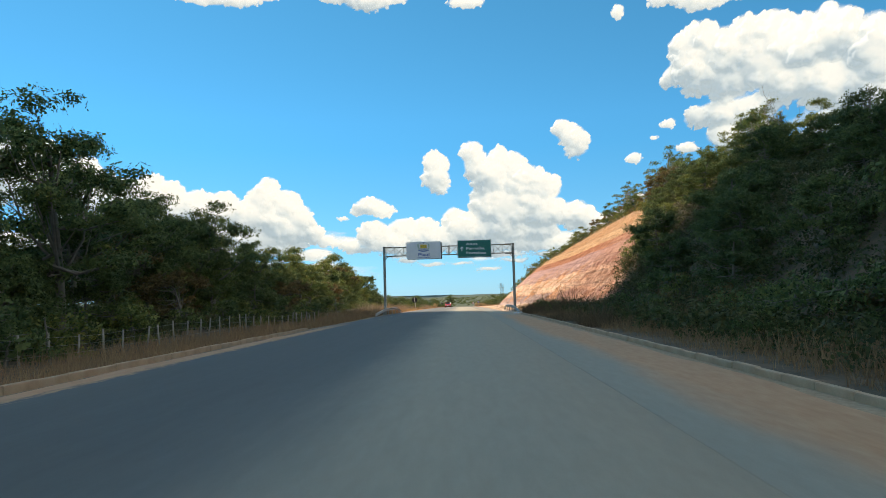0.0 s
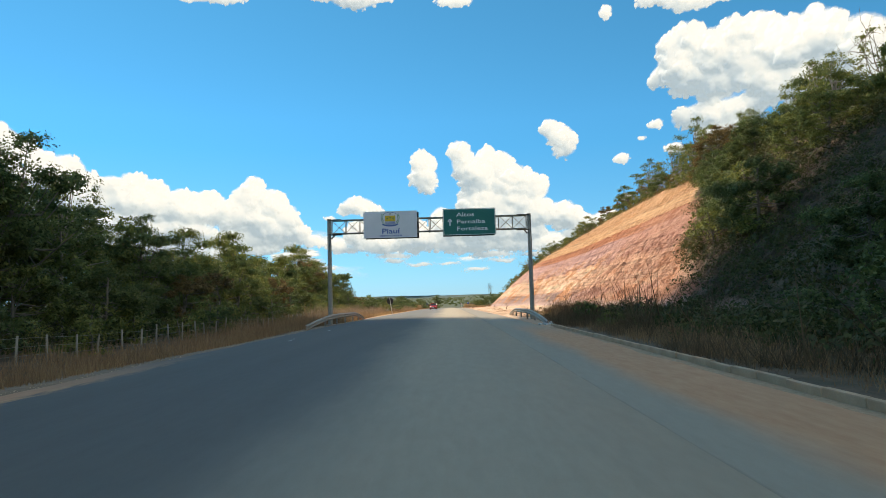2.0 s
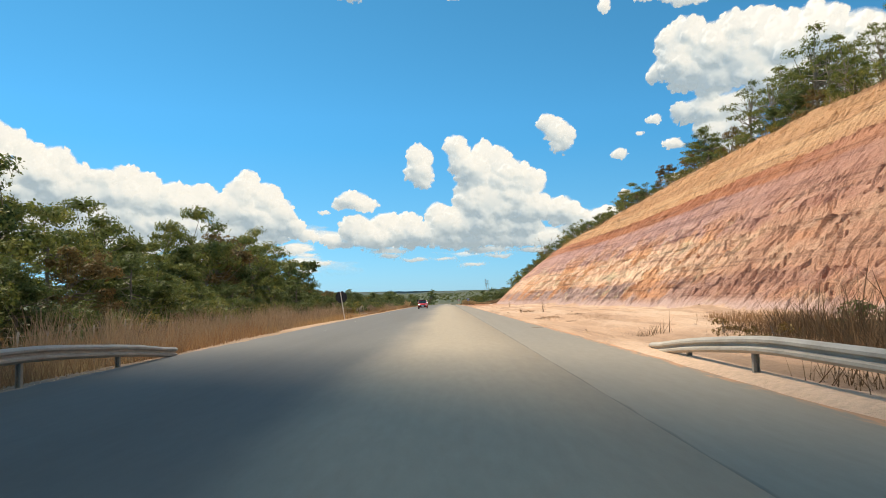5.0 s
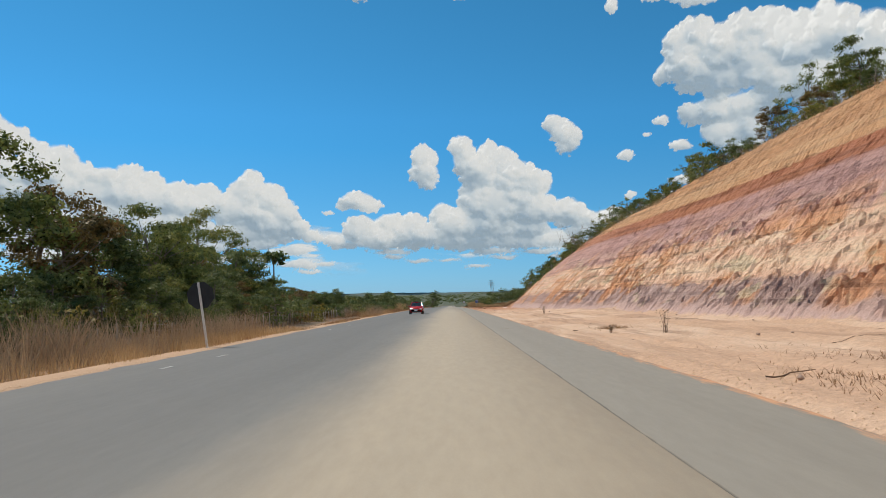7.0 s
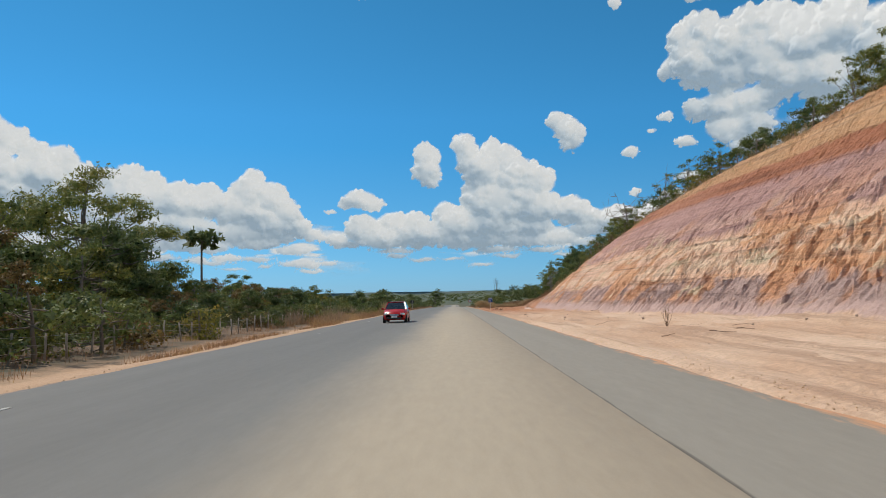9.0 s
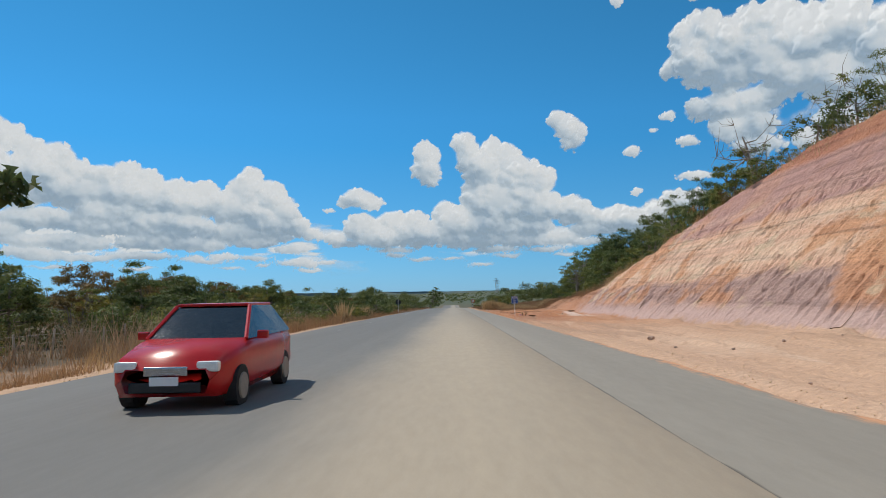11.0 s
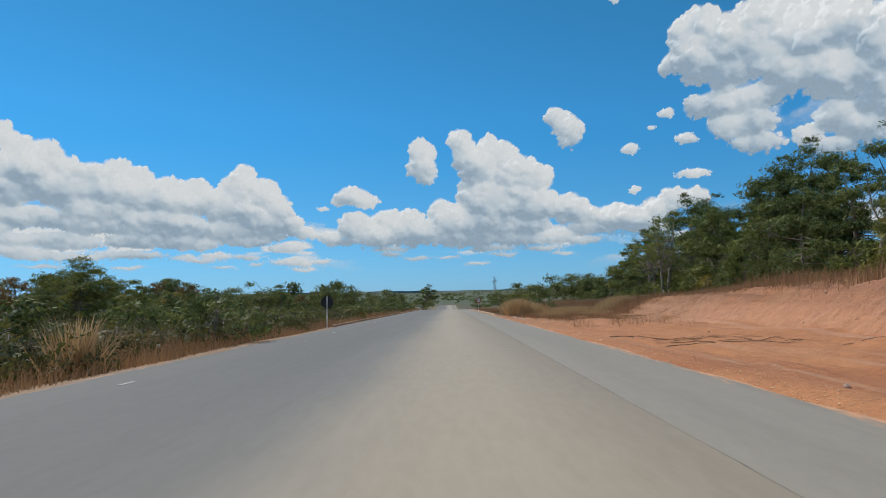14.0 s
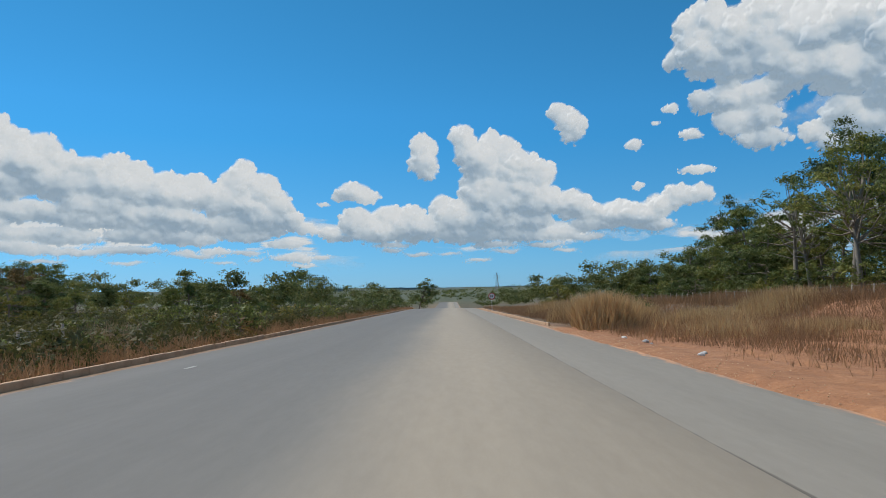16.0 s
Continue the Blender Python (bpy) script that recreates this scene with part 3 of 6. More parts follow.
def build_ground():
    xs = np.unique(np.concatenate([np.arange(-60, 80, 1.6), np.linspace(-60, -400, 30), np.linspace(80, 400, 26), np.linspace(-400, -4600, 22), np.linspace(400, 4600, 22), [-8.1, 5.0]]))
    ys = np.unique(np.concatenate([np.arange(-40, 420, 2.0), np.linspace(420, 1000, 60), np.linspace(1000, 4700, 50), np.linspace(-40, -300, 14)]))
    me, _, _ = sheet("ground", xs, ys, under, M_SOIL)
    tagged(new("ground", me), "dry reddish brown soil with leaf litter", "ground", kind="structure")

    ys = np.unique(np.concatenate([np.arange(-60, 420, 1.0), np.linspace(420, 760, 90)]))
    xs = np.array([-8.4, -8.1, -6.4, -4.6, -2.8, -1.5, 0.5, 2.36, 2.40, 2.45, 3.5, 4.6, 5.0, 5.25])
    camber = np.interp(xs, [-8.4, -8.1, -1.5, 2.36, 2.4, 2.45, 5.0, 5.25], [-0.10, -0.02, 0.06, 0.03, -0.012, 0.0, -0.02, -0.10])

    def fn(X, Y):
        edge = (np.abs(X + 1.55) > 6.4) * (fbm(X * 3, Y * 0.9, 3, 3) - 0.5) * 0.03
        return road_z(Y) + np.interp(X, xs, camber) + edge
    me, X, Y = sheet("road", xs, ys, fn, M_ASPHALT)
    co = np.empty(len(me.vertices) * 3, np.float32)
    me.vertices.foreach_get("co", co)
    co = co.reshape(-1, 3)
    rim = (np.abs(co[:, 0] + 1.55) > 6.5)
    co[rim, 0] += (fbm(co[rim, 1] * 0.45, co[rim, 0] * 0 + 3, 4, 8) - 0.5) * 0.5
    me.vertices.foreach_set("co", co.ravel())
    me.update()
    tagged(new("road", me), "worn grey asphalt road dusted with tan sand", "road", kind="structure")


def cut_fn(X, Y):
    base = ground_z(X, Y)
    up = rise(X, Y)
    t = toe(Y)
    steep = smooth(X, t - 0.4, t + 1.2) * (1 - smooth(up, crest(Y) + 0.3, crest(Y) + 2.0)) * (1 - 0.5 * smooth(Y, 180, 205)) * (1 - 0.4 * smooth(Y, 240, 265))
    wv = fbm(X * 0.3, Y * 0.35, 3, 21) * 1.6
    q = Y + X * 0.10 + wv
    # rain-cut rills down the slope: each one a steep little wall and a long lee
    saw = 1 - np.mod(q * 1.6 + 1.2 * fbm(q * 0.4, X * 0.25, 2, 31), 1.0)
    saw2 = 1 - np.mod(q * 2.4 + 1.5 * fbm(q * 0.7, X * 0.5, 2, 33), 1.0)
    deep = 0.10 + 0.90 * smooth(fbm(q * 1.5, X * 1.5, 2, 35), 0.52, 0.58)
    deep2 = 0.10 + 0.90 * smooth(fbm(q * 2.3, X * 2.1, 2, 37), 0.50, 0.58)
    rill2 = np.abs(2 * fbm(q * 2.6, X * 0.5, 2, 41) - 1)
    lump = fbm(X * 0.5, Y * 0.35, 4, 51) - 0.5
    chunk = smooth(fbm(X * 0.55, Y * 0.45, 2, 57), 0.66, 0.72) * (up < 7)
    pit = -0.20 * smooth(fbm(q * 1.5, X * 1.1, 3, 58), 0.62, 0.70)
    lowband = 1 - 0.5 * smooth(up, 6.5, 8.5) + 0.05 * smooth(up, 10.5, 12.0)
    d = steep * lowband * ((saw - 0.5) * 0.40 * deep + (saw2 - 0.5) * 0.24 * deep2 + (rill2 - 0.25) * 0.10 + lump * 0.18 + chunk * 0.12 + pit)
    # harder layers stand out as small steps
    lay = up + lump * 0.8
    ledge = (np.mod(lay * 1.7, 1.0) - 0.5) * 0.15 * deep2 * smooth(up, 5.5, 7.0) + np.sin(up * 8.3 + lump * 5) * 0.05
    ledge = ledge - 0.28 * smooth(lay, 5.3, 5.45) + 0.28 * smooth(lay, 5.6, 6.2)
    hollow = 0.15 + 0.85 * smooth(fbm(q * 0.35, X * 0.2, 3, 73), 0.48, 0.66)
    ledge = ledge - 0.30 * hollow * smooth(lay, 2.35, 2.6) + 0.30 * hollow * smooth(lay, 2.95, 3.5)
    ledge = ledge - 0.4 * smooth(lay, 12.0, 12.15) + 0.4 * smooth(lay, 12.5, 13.4) - 0.25 * smooth(lay, 14.2, 14.35) + 0.25 * smooth(lay, 14.6, 15.2)
    d = d + steep * ledge
    # wheel ruts and drift on the apron
    flat = (1 - steep) * (X < t + 1) * smooth(X, 5.0, 7.0)
    ruts = (fbm(X * 1.6, Y * 0.16, 3, 61) - 0.5) * 0.16 + (fbm(X * 2.6, Y * 1.7, 3, 67) - 0.5) * 0.06
    scarp = 0.09 * smooth(fbm(X * 0.9, Y * 0.11, 4, 83), 0.47, 0.50) + 0.06 * smooth(fbm(X * 1.5 + 9, Y * 0.2, 4, 85), 0.50, 0.53)
    ruts = ruts - scarp * smooth(X, 5.4, 6.2)
    fan = smooth(fbm(X * 0.25, Y * 0.4, 2, 71), 0.5, 0.8) * smooth(X, t - 3.5, t) * 0.2
    return base + d + flat * (ruts + fan) - 0.05 * (1 - smooth(X, 5.0, 5.2)) + 0.05 * smooth(X, 5.1, 5.5) - 0.15 * (1 - smooth(Y, 57.0, 59.5)) - 0.15 * smooth(X, 38.8, 40.0) - 0.15 * smooth(Y, 308.5, 310)


def build_cut():
    xs = np.concatenate([np.arange(CUT_X0, 8.6, 0.16), np.arange(8.6, 14.4, 0.3), np.arange(14.5, 22.5, 0.18), np.arange(22.5, 34, 0.25), np.arange(34, CUT_X1 + .01, 0.6)])
    ys = np.concatenate([np.arange(CUT_Y0, 82, 0.2), np.arange(82, 240, 0.135), np.arange(240, 262, 0.2), np.arange(262, CUT_Y1 + .01, 0.4)])
    me, X, Y = sheet("cut_bank", xs, ys, cut_fn, M_CUT, False)
    near = (X < toe(Y) - 0.3)[:-1, :-1].ravel()
    me.polygons.foreach_set("use_smooth", near)
    at = me.attributes.new("rise", "FLOAT", "POINT")
    at.data.foreach_set("value", rise(X, Y).astype(np.float32).ravel())
    at = me.attributes.new("gap", "FLOAT", "POINT")
    at.data.foreach_set("value", (X - toe(Y)).astype(np.float32).ravel())
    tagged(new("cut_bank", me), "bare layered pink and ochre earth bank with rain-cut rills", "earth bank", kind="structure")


def build_ridge():
    xs = np.linspace(-4500, 4500, 400)
    n = fbm(xs * 0.0012, xs * 0 + 2, 5, 77)
    top = 6 + n * 26 + (fbm(xs * 0.02, xs * 0, 3, 79) - 0.5) * 5
    rows = [np.stack([xs, xs * 0 + 4350 - k * 260, np.interp(k, [0, 1], [1, 0]) * top - 14 * k], -1) for k in (0, 0.35, 0.7, 1)]
    v = np.concatenate(rows)
    m = len(xs)
    idx = np.arange(4 * m).reshape(4, m)
    f = np.stack([idx[1:, :-1], idx[1:, 1:], idx[:-1, 1:], idx[:-1, :-1]], -1).reshape(-1, 4)
    tagged(new("backdrop", mesh_np("backdrop", v, f, M_HILL, True)), "distant wooded blue-green ridge on the horizon", "hills", kind="structure")


build_ground()
build_cut()
build_ridge()


# ---- clouds ----
def ico(sub):
    bm = bmesh.new()
    bmesh.ops.create_icosphere(bm, subdivisions=sub, radius=1)
    v = np.array([x.co[:] for x in bm.verts])
    f = np.array([[q.index for q in p.verts] for p in bm.faces])
    bm.free()
    return v, f




CLOUD_EYE = Vector((0.0, 224.0, -0.5))
PUFFS = []


def heap(seed, lobes, ragged=1.0):
    """One cumulus: lobes (bearing, height, half width, half height in degrees), set all over with puffs on puffs."""
    rng = np.random.default_rng(seed)
    for a, e, w, h in lobes:
        small = min(w, h)
        PUFFS.append((a, e, w * 0.96, h * 0.96, 0.0, small))
        n = int(9 + 7 * w / small + 3 * small)
        for i in range(n):
            t, q = rng.uniform(0, 2 * math.pi), min(1.0, 1.08 * rng.random() ** 0.4)
            r = small * rng.uniform(0.22, 0.5) * (1 - 0.35 * q)
            x, y = math.cos(t) * q * (w - r * 0.55), math.sin(t) * q * (h - r * 0.55)
            z = small * math.sqrt(max(1 - q * q, 0)) * 0.8
            PUFFS.append((a + x, e + y, r, r, z, r))
            for j in range(6):
                u = rng.uniform(0, 2 * math.pi)
                r2 = r * rng.uniform(0.25, 0.5) * ragged
                d = (r - r2 * 0.3) * rng.uniform(0.3, 1.0)
                PUFFS.append((a + x + math.cos(u) * d, e + y + math.sin(u) * d, r2, r2, z + math.sqrt(max(r * r - d * d, 0)) * 0.9, r2))


# over the road
heap(1, [(-2.3, 12.3, 1.10, 1.06), (-1.5, 12.1, 0.90, 0.96), (-2.2, 10.8, 1.39, 1.55), (-1.6, 10.1, 0.80, 0.88)])
heap(2, [(1.3, 13.0, 1.20, 1.15), (1.6, 11.8, 1.29, 1.45), (3.7, 12.4, 1.19, 1.15), (4.9, 11.8, 1.48, 1.35), (2.9, 10.6, 1.98, 1.84), (5.9, 10.1, 2.16, 1.93), (8.0, 9.7, 1.46, 1.45), (8.6, 10.0, 0.78, 0.96), (2.8, 8.4, 1.98, 1.71), (4.7, 8.1, 3.69, 2.05), (7.7, 7.4, 2.33, 1.65)])
heap(3, [(10.6, 7.0, 1.62, 1.44), (12.2, 6.3, 1.41, 1.05), (14.1, 6.2, 1.67, 1.14), (15.9, 5.8, 1.64, 1.32), (17.5, 6.5, 1.34, 1.21), (19.1, 7.2, 1.50, 1.11), (20.6, 7.3, 1.55, 0.91), (12.9, 5.3, 2.81, 0.77), (17.0, 5.0, 2.70, 0.75), (20.7, 9.3, 1.55, 0.45), (16.0, 8.3, 0.55, 0.38)])
heap(4, [(9.6, 14.7, 0.97, 0.93), (10.4, 14.0, 1.35, 1.22), (10.7, 12.8, 1.25, 1.04), (11.5, 13.6, 0.76, 0.75)])
heap(5, [(-8.2, 8.4, 1.56, 0.97), (-7.1, 8.0, 1.37, 0.68), (-9.4, 8.0, 0.78, 0.48), (-10.7, 7.4, 0.53, 0.29)])
heap(6, [(-7.8, 5.9, 1.75, 1.27), (-5.2, 6.4, 1.48, 0.98), (-3.3, 6.4, 1.38, 0.98), (-0.6, 7.2, 1.19, 1.08), (-6.7, 4.9, 3.22, 1.18), (-2.7, 5.2, 3.16, 1.28), (0.7, 6.1, 2.37, 1.67), (3.7, 6.1, 2.95, 1.47), (6.6, 5.8, 2.43, 1.17), (1.7, 4.8, 3.94, 1.08), (6.6, 4.6, 3.40, 0.78)])
heap(7, [(-10.1, 4.9, 1.06, 0.68), (-11.7, 5.2, 0.76, 0.44), (-9.0, 4.4, 1.45, 0.49), (9.3, 4.6, 1.92, 0.68), (12.1, 4.2, 1.88, 0.48), (8.0, 3.7, 2.41, 0.39)])
# small ones beside the great bank
heap(8, [(18.8, 14.3, 0.76, 0.45)], 0.7)
heap(9, [(15.8, 11.7, 0.87, 0.51)], 0.7)
heap(10, [(17.6, 13.2, 0.50, 0.27)], 0.7)
# the great bank to the right
heap(11, [(20.5, 20.3, 1.41, 1.35), (22.0, 20.5, 1.72, 1.66), (19.3, 17.9, 1.07, 0.96), (21.2, 17.9, 1.99, 1.72), (23.7, 19.3, 2.18, 2.33), (25.6, 20.5, 1.79, 1.62), (24.0, 17.2, 2.33, 1.78), (26.5, 18.0, 2.63, 2.30), (20.9, 19.0, 1.74, 1.70)])
heap(12, [(28.9, 18.9, 2.52, 2.39), (31.5, 19.1, 2.39, 2.32), (28.8, 16.2, 2.52, 1.96), (31.7, 15.5, 2.51, 2.23), (34.6, 17.3, 2.69, 3.04), (34.8, 13.8, 2.67, 2.33), (27.4, 20.4, 1.97, 1.59)])
heap(13, [(21.1, 14.5, 1.12, 0.97), (23.0, 14.6, 1.68, 1.22), (25.1, 14.5, 2.03, 1.28), (26.7, 14.9, 1.98, 1.09), (20.4, 12.1, 1.04, 0.58), (23.4, 12.7, 1.84, 1.14), (25.4, 12.9, 1.78, 1.21), (29.0, 11.4, 1.21, 0.84), (31.0, 12.6, 1.67, 1.39), (32.9, 11.5, 1.74, 1.45), (25.4, 11.2, 2.42, 0.96), (30.7, 10.3, 2.18, 0.83)])
# the long bank to the left
heap(14, [(-34.6, 12.1, 0.96, 1.12), (-33.4, 11.3, 1.27, 1.06), (-31.8, 10.8, 1.46, 1.25), (-30.3, 9.8, 1.35, 1.10), (-33.1, 9.7, 2.48, 1.48), (-36.2, 12.0, 1.65, 1.97), (-36.5, 9.6, 2.29, 1.98), (-30.8, 8.4, 2.60, 1.27), (-34.1, 8.0, 2.42, 1.15)])
heap(15, [(-28.6, 9.6, 1.32, 1.03), (-26.8, 9.9, 1.28, 1.14), (-25.3, 9.5, 1.23, 1.06), (-23.3, 8.8, 1.61, 1.08), (-21.1, 8.8, 1.40, 1.01), (-26.6, 8.2, 3.21, 1.50), (-22.9, 7.7, 2.98, 1.36), (-28.1, 6.8, 3.12, 1.13), (-24.1, 6.1, 3.75, 1.08), (-19.8, 7.8, 2.21, 1.30)])
heap(16, [(-17.3, 10.1, 1.01, 1.03), (-17.7, 9.0, 1.73, 1.40), (-15.7, 8.6, 1.39, 1.42), (-14.6, 7.3, 1.40, 1.43), (-18.5, 7.5, 2.70, 1.49), (-16.1, 6.4, 2.76, 1.33), (-13.6, 6.0, 1.41, 0.96), (-18.0, 5.5, 4.05, 0.94), (-12.2, 5.3, 0.95, 0.58)])
heap(17, [(-32.6, 6.0, 2.14, 0.67), (-29.3, 5.8, 2.67, 0.78), (-33.3, 4.5, 2.45, 0.58), (-30.0, 4.2, 2.25, 0.52), (-24.9, 4.7, 2.88, 0.63), (-21.5, 4.3, 2.59, 0.64), (-17.1, 4.6, 2.27, 0.57), (-32.6, 3.3, 2.85, 0.42), (-26.5, 3.4, 2.80, 0.40), (-22.0, 3.2, 2.14, 0.32)])
heap(18, [(-13.9, 4.0, 1.59, 0.38), (-16.4, 2.7, 1.00, 0.28), (-13.6, 2.8, 2.34, 0.43), (-10.8, 2.9, 0.96, 0.29), (-19.3, 3.3, 1.77, 0.37), (-12.5, 2.2, 1.42, 0.24), (-2.8, 3.0, 1.97, 0.34), (2.7, 2.5, 1.67, 0.34), (-5.2, 3.8, 2.45, 0.29), (4.2, 3.7, 2.45, 0.29), (10.0, 3.2, 1.91, 0.29)])
# flat grey shoals below the long bank
heap(22, [(-33.0, 6.2, 3.2, 0.90), (-28.5, 5.7, 3.0, 0.80), (-24.0, 5.4, 3.0, 0.80), (-19.5, 5.3, 2.6, 0.70), (-31.0, 4.6, 3.0, 0.55), (-25.0, 4.4, 3.0, 0.45), (-15.5, 5.0, 1.8, 0.50), (-36.5, 5.2, 3.0, 0.80)])
heap(23, [(-34.0, 3.6, 3.0, 0.50), (-29.5, 3.2, 3.0, 0.45), (-25.0, 3.4, 2.6, 0.45), (-21.0, 3.0, 2.4, 0.40), (-17.0, 3.3, 1.8, 0.35), (-13.5, 3.0, 1.6, 0.30), (-32.0, 2.5, 3.0, 0.30), (-26.0, 2.4, 2.6, 0.28), (-19.0, 2.4, 2.0, 0.25), (0.0, 3.0, 2.0, 0.30), (5.0, 3.2, 2.0, 0.30), (-5.0, 3.4, 1.6, 0.30)])
# overhead, at the top of the view
heap(19, [(-23.2, 25.2, 2.68, 0.57), (-20.3, 25.5, 2.77, 0.75), (-17.9, 25.8, 1.89, 0.42)], 0.8)
heap(20, [(-10.7, 26.4, 2.98, 0.85), (-8.1, 26.0, 2.51, 1.03), (-6.0, 26.4, 2.02, 0.77), (1.2, 25.8, 2.03, 0.52)], 0.8)
heap(21, [(15.1, 23.8, 0.66, 0.68), (19.7, 24.4, 2.23, 0.82), (22.2, 23.7, 2.59, 0.90), (24.7, 23.7, 1.66, 0.64)], 0.8)


def far_clouds():
    """The same broken cloud goes on round the whole sky, behind and above; it leaves the sun free."""
    A, E = np.meshgrid(np.arange(-180, 180.1, 1.0), np.arange(3, 66.1, 1.0))

    n = fbm(np.where(A < 0, A + 360, A) * 0.075, E * 0.11, 4, 401)
    s = math.degrees(math.atan2(SUN.x, SUN.y)), math.degrees(math.asin(SUN.z))
    d = np.sqrt(((A - s[0]) * np.cos(np.radians(E))) ** 2 + (E - s[1]) ** 2)
    view = (A > -48) & (A < 50) & (E < 33)
    thick = np.where(view | (d < 15), -1.0, (n - 0.47) * 4.0 - np.exp(-((d - 15) / 6) ** 2))
    R = 4600 - np.sqrt(np.clip(thick, 0, 1)) * 250
    a, e = np.radians(A), np.radians(E)
    P = np.stack([np.sin(a) * R, np.cos(a) * R, np.tan(e) * R], -1)
    idx = np.arange(A.size).reshape(A.shape)
    f = np.stack([idx[:-1, :-1], idx[:-1, 1:], idx[1:, 1:], idx[1:, :-1]], -1).reshape(-1, 4)
    f = f[(thick.ravel()[f] > 0.0).all(1)]
    used, inv = np.unique(f, return_inverse=True)
    me = mesh_np("backdrop", P.reshape(-1, 3)[used], inv.reshape(-1, 4), M_CLOUD, True)
    at = me.attributes.new("thick", "FLOAT", "POINT")
    at.data.foreach_set("value", thick.ravel()[used].astype(np.float32))
    tagged(new("backdrop", me), "broken white cumulus clouds round the rest of the sky", "clouds", kind="structure")


def blur(F, k):
    """Box blur, twice, k cells to each side."""
    for axis in (0, 1, 0, 1):
        c = np.cumsum(np.concatenate([np.repeat(np.take(F, [0], axis), k + 1, axis), F, np.repeat(np.take(F, [-1], axis), k, axis)], axis), axis)
        m = F.shape[axis]
        F = (np.take(c, np.arange(2 * k + 1, 2 * k + 1 + m), axis) - np.take(c, np.arange(0, m), axis)) / (2 * k + 1)
    return F


def build_clouds():
    """Cumulus far off: a relief of puffs along the sky, open where there is no cloud."""
    st = 0.085
    az, el = np.arange(-40, 42, st), np.arange(1.6, 27.5, st)
    A, E = np.meshgrid(az, el)
    # the puffs' outlines are frayed by wind
    U = A + (fbm(A * 1.3, E * 1.3, 4, 201) - 0.5) * 0.5
    V = E + (fbm(A * 1.3 + 40, E * 1.3, 4, 211) - 0.5) * 0.45
    Z = np.full(A.shape, -1.0)
    T = np.full(A.shape, -0.6)
    for a, e, rx, ry, z, dep in PUFFS:
        i0, i1 = int((e - ry - 1.0 - el[0]) / st), int((e + ry + 1.0 - el[0]) / st) + 2
        j0, j1 = int((a - rx - 1.2 - az[0]) / st), int((a + rx + 1.2 - az[0]) / st) + 2
        i0, j0 = max(i0, 0), max(j0, 0)
        if i1 <= i0 or j1 <= j0:
            continue
        y = (V[i0:i1, j0:j1] - e) / ry
        x = (U[i0:i1, j0:j1] - a) / rx
        d = x * x + np.where(y < 0, y * y * 1.25, y * y)
        Z[i0:i1, j0:j1] = np.maximum(Z[i0:i1, j0:j1], np.where(d < 1, z + dep * np.sqrt(np.clip(1 - d, 0, 1)), -1))
        T[i0:i1, j0:j1] = np.maximum(T[i0:i1, j0:j1], (1 - np.sqrt(d)) * min(1.0, 0.35 + dep))
    n = fbm(A * 3.1, E * 3.6, 5, 221) - 0.5
    body = np.clip(Z, 0, 3)
    solid = (Z > 0).astype(float)
    wide = blur(solid, 5)
    thick = np.clip(T * 2.0, -0.6, 1.2) + 0.06 + n * 0.5 * (1 - 0.6 * wide) + (wide - 0.30) * 0.6
    # thin veils of small clouds low over the land and round the great bank
    low = np.exp(-((E - 4.4) / 1.9) ** 2) * smooth(fbm(A * 0.22, E * 1.15, 5, 241), 0.40, 0.62) * 0.85
    pale = np.exp(-((E - 14.5) / 3.2) ** 2) * smooth(A, 20, 25) * (0.18 + 0.5 * fbm(A * 0.4, E * 0.5, 4, 247))
    soft = np.maximum(low, pale)
    thick = np.maximum(thick, np.where(soft > 0.05, soft + n * 0.14 * smooth(soft, 0.05, 0.3) - 0.03, -0.6))
    # shade painted per vertex: greyer below and on the side away from the sun
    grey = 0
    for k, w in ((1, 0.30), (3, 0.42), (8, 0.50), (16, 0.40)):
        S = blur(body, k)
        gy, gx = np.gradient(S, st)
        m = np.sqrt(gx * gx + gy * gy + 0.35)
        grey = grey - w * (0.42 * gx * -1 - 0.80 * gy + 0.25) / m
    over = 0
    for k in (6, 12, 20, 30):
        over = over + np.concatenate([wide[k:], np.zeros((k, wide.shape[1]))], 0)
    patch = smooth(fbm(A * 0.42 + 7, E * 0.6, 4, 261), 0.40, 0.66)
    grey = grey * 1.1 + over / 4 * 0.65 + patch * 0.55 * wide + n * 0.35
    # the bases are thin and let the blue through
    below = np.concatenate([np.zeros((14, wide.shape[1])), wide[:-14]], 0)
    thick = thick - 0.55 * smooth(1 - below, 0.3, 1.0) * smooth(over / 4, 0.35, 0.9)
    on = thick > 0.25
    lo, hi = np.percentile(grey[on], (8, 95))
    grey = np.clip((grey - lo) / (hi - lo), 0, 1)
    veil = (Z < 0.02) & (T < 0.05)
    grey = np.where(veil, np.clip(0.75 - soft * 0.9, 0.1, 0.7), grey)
    R = 4400 - body * 60
    a, e = np.radians(A), np.radians(E)
    P = np.stack([np.sin(a) * R + CLOUD_EYE.x, np.cos(a) * R + CLOUD_EYE.y, np.tan(e) * R + CLOUD_EYE.z], -1)
    idx = np.arange(A.size).reshape(A.shape)
    f = np.stack([idx[:-1, :-1], idx[:-1, 1:], idx[1:, 1:], idx[1:, :-1]], -1).reshape(-1, 4)
    f = f[(thick.ravel()[f] > 0.0).any(1)]
    used, inv = np.unique(f, return_inverse=True)
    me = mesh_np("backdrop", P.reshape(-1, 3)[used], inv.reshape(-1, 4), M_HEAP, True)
    at = me.attributes.new("thick", "FLOAT", "POINT")
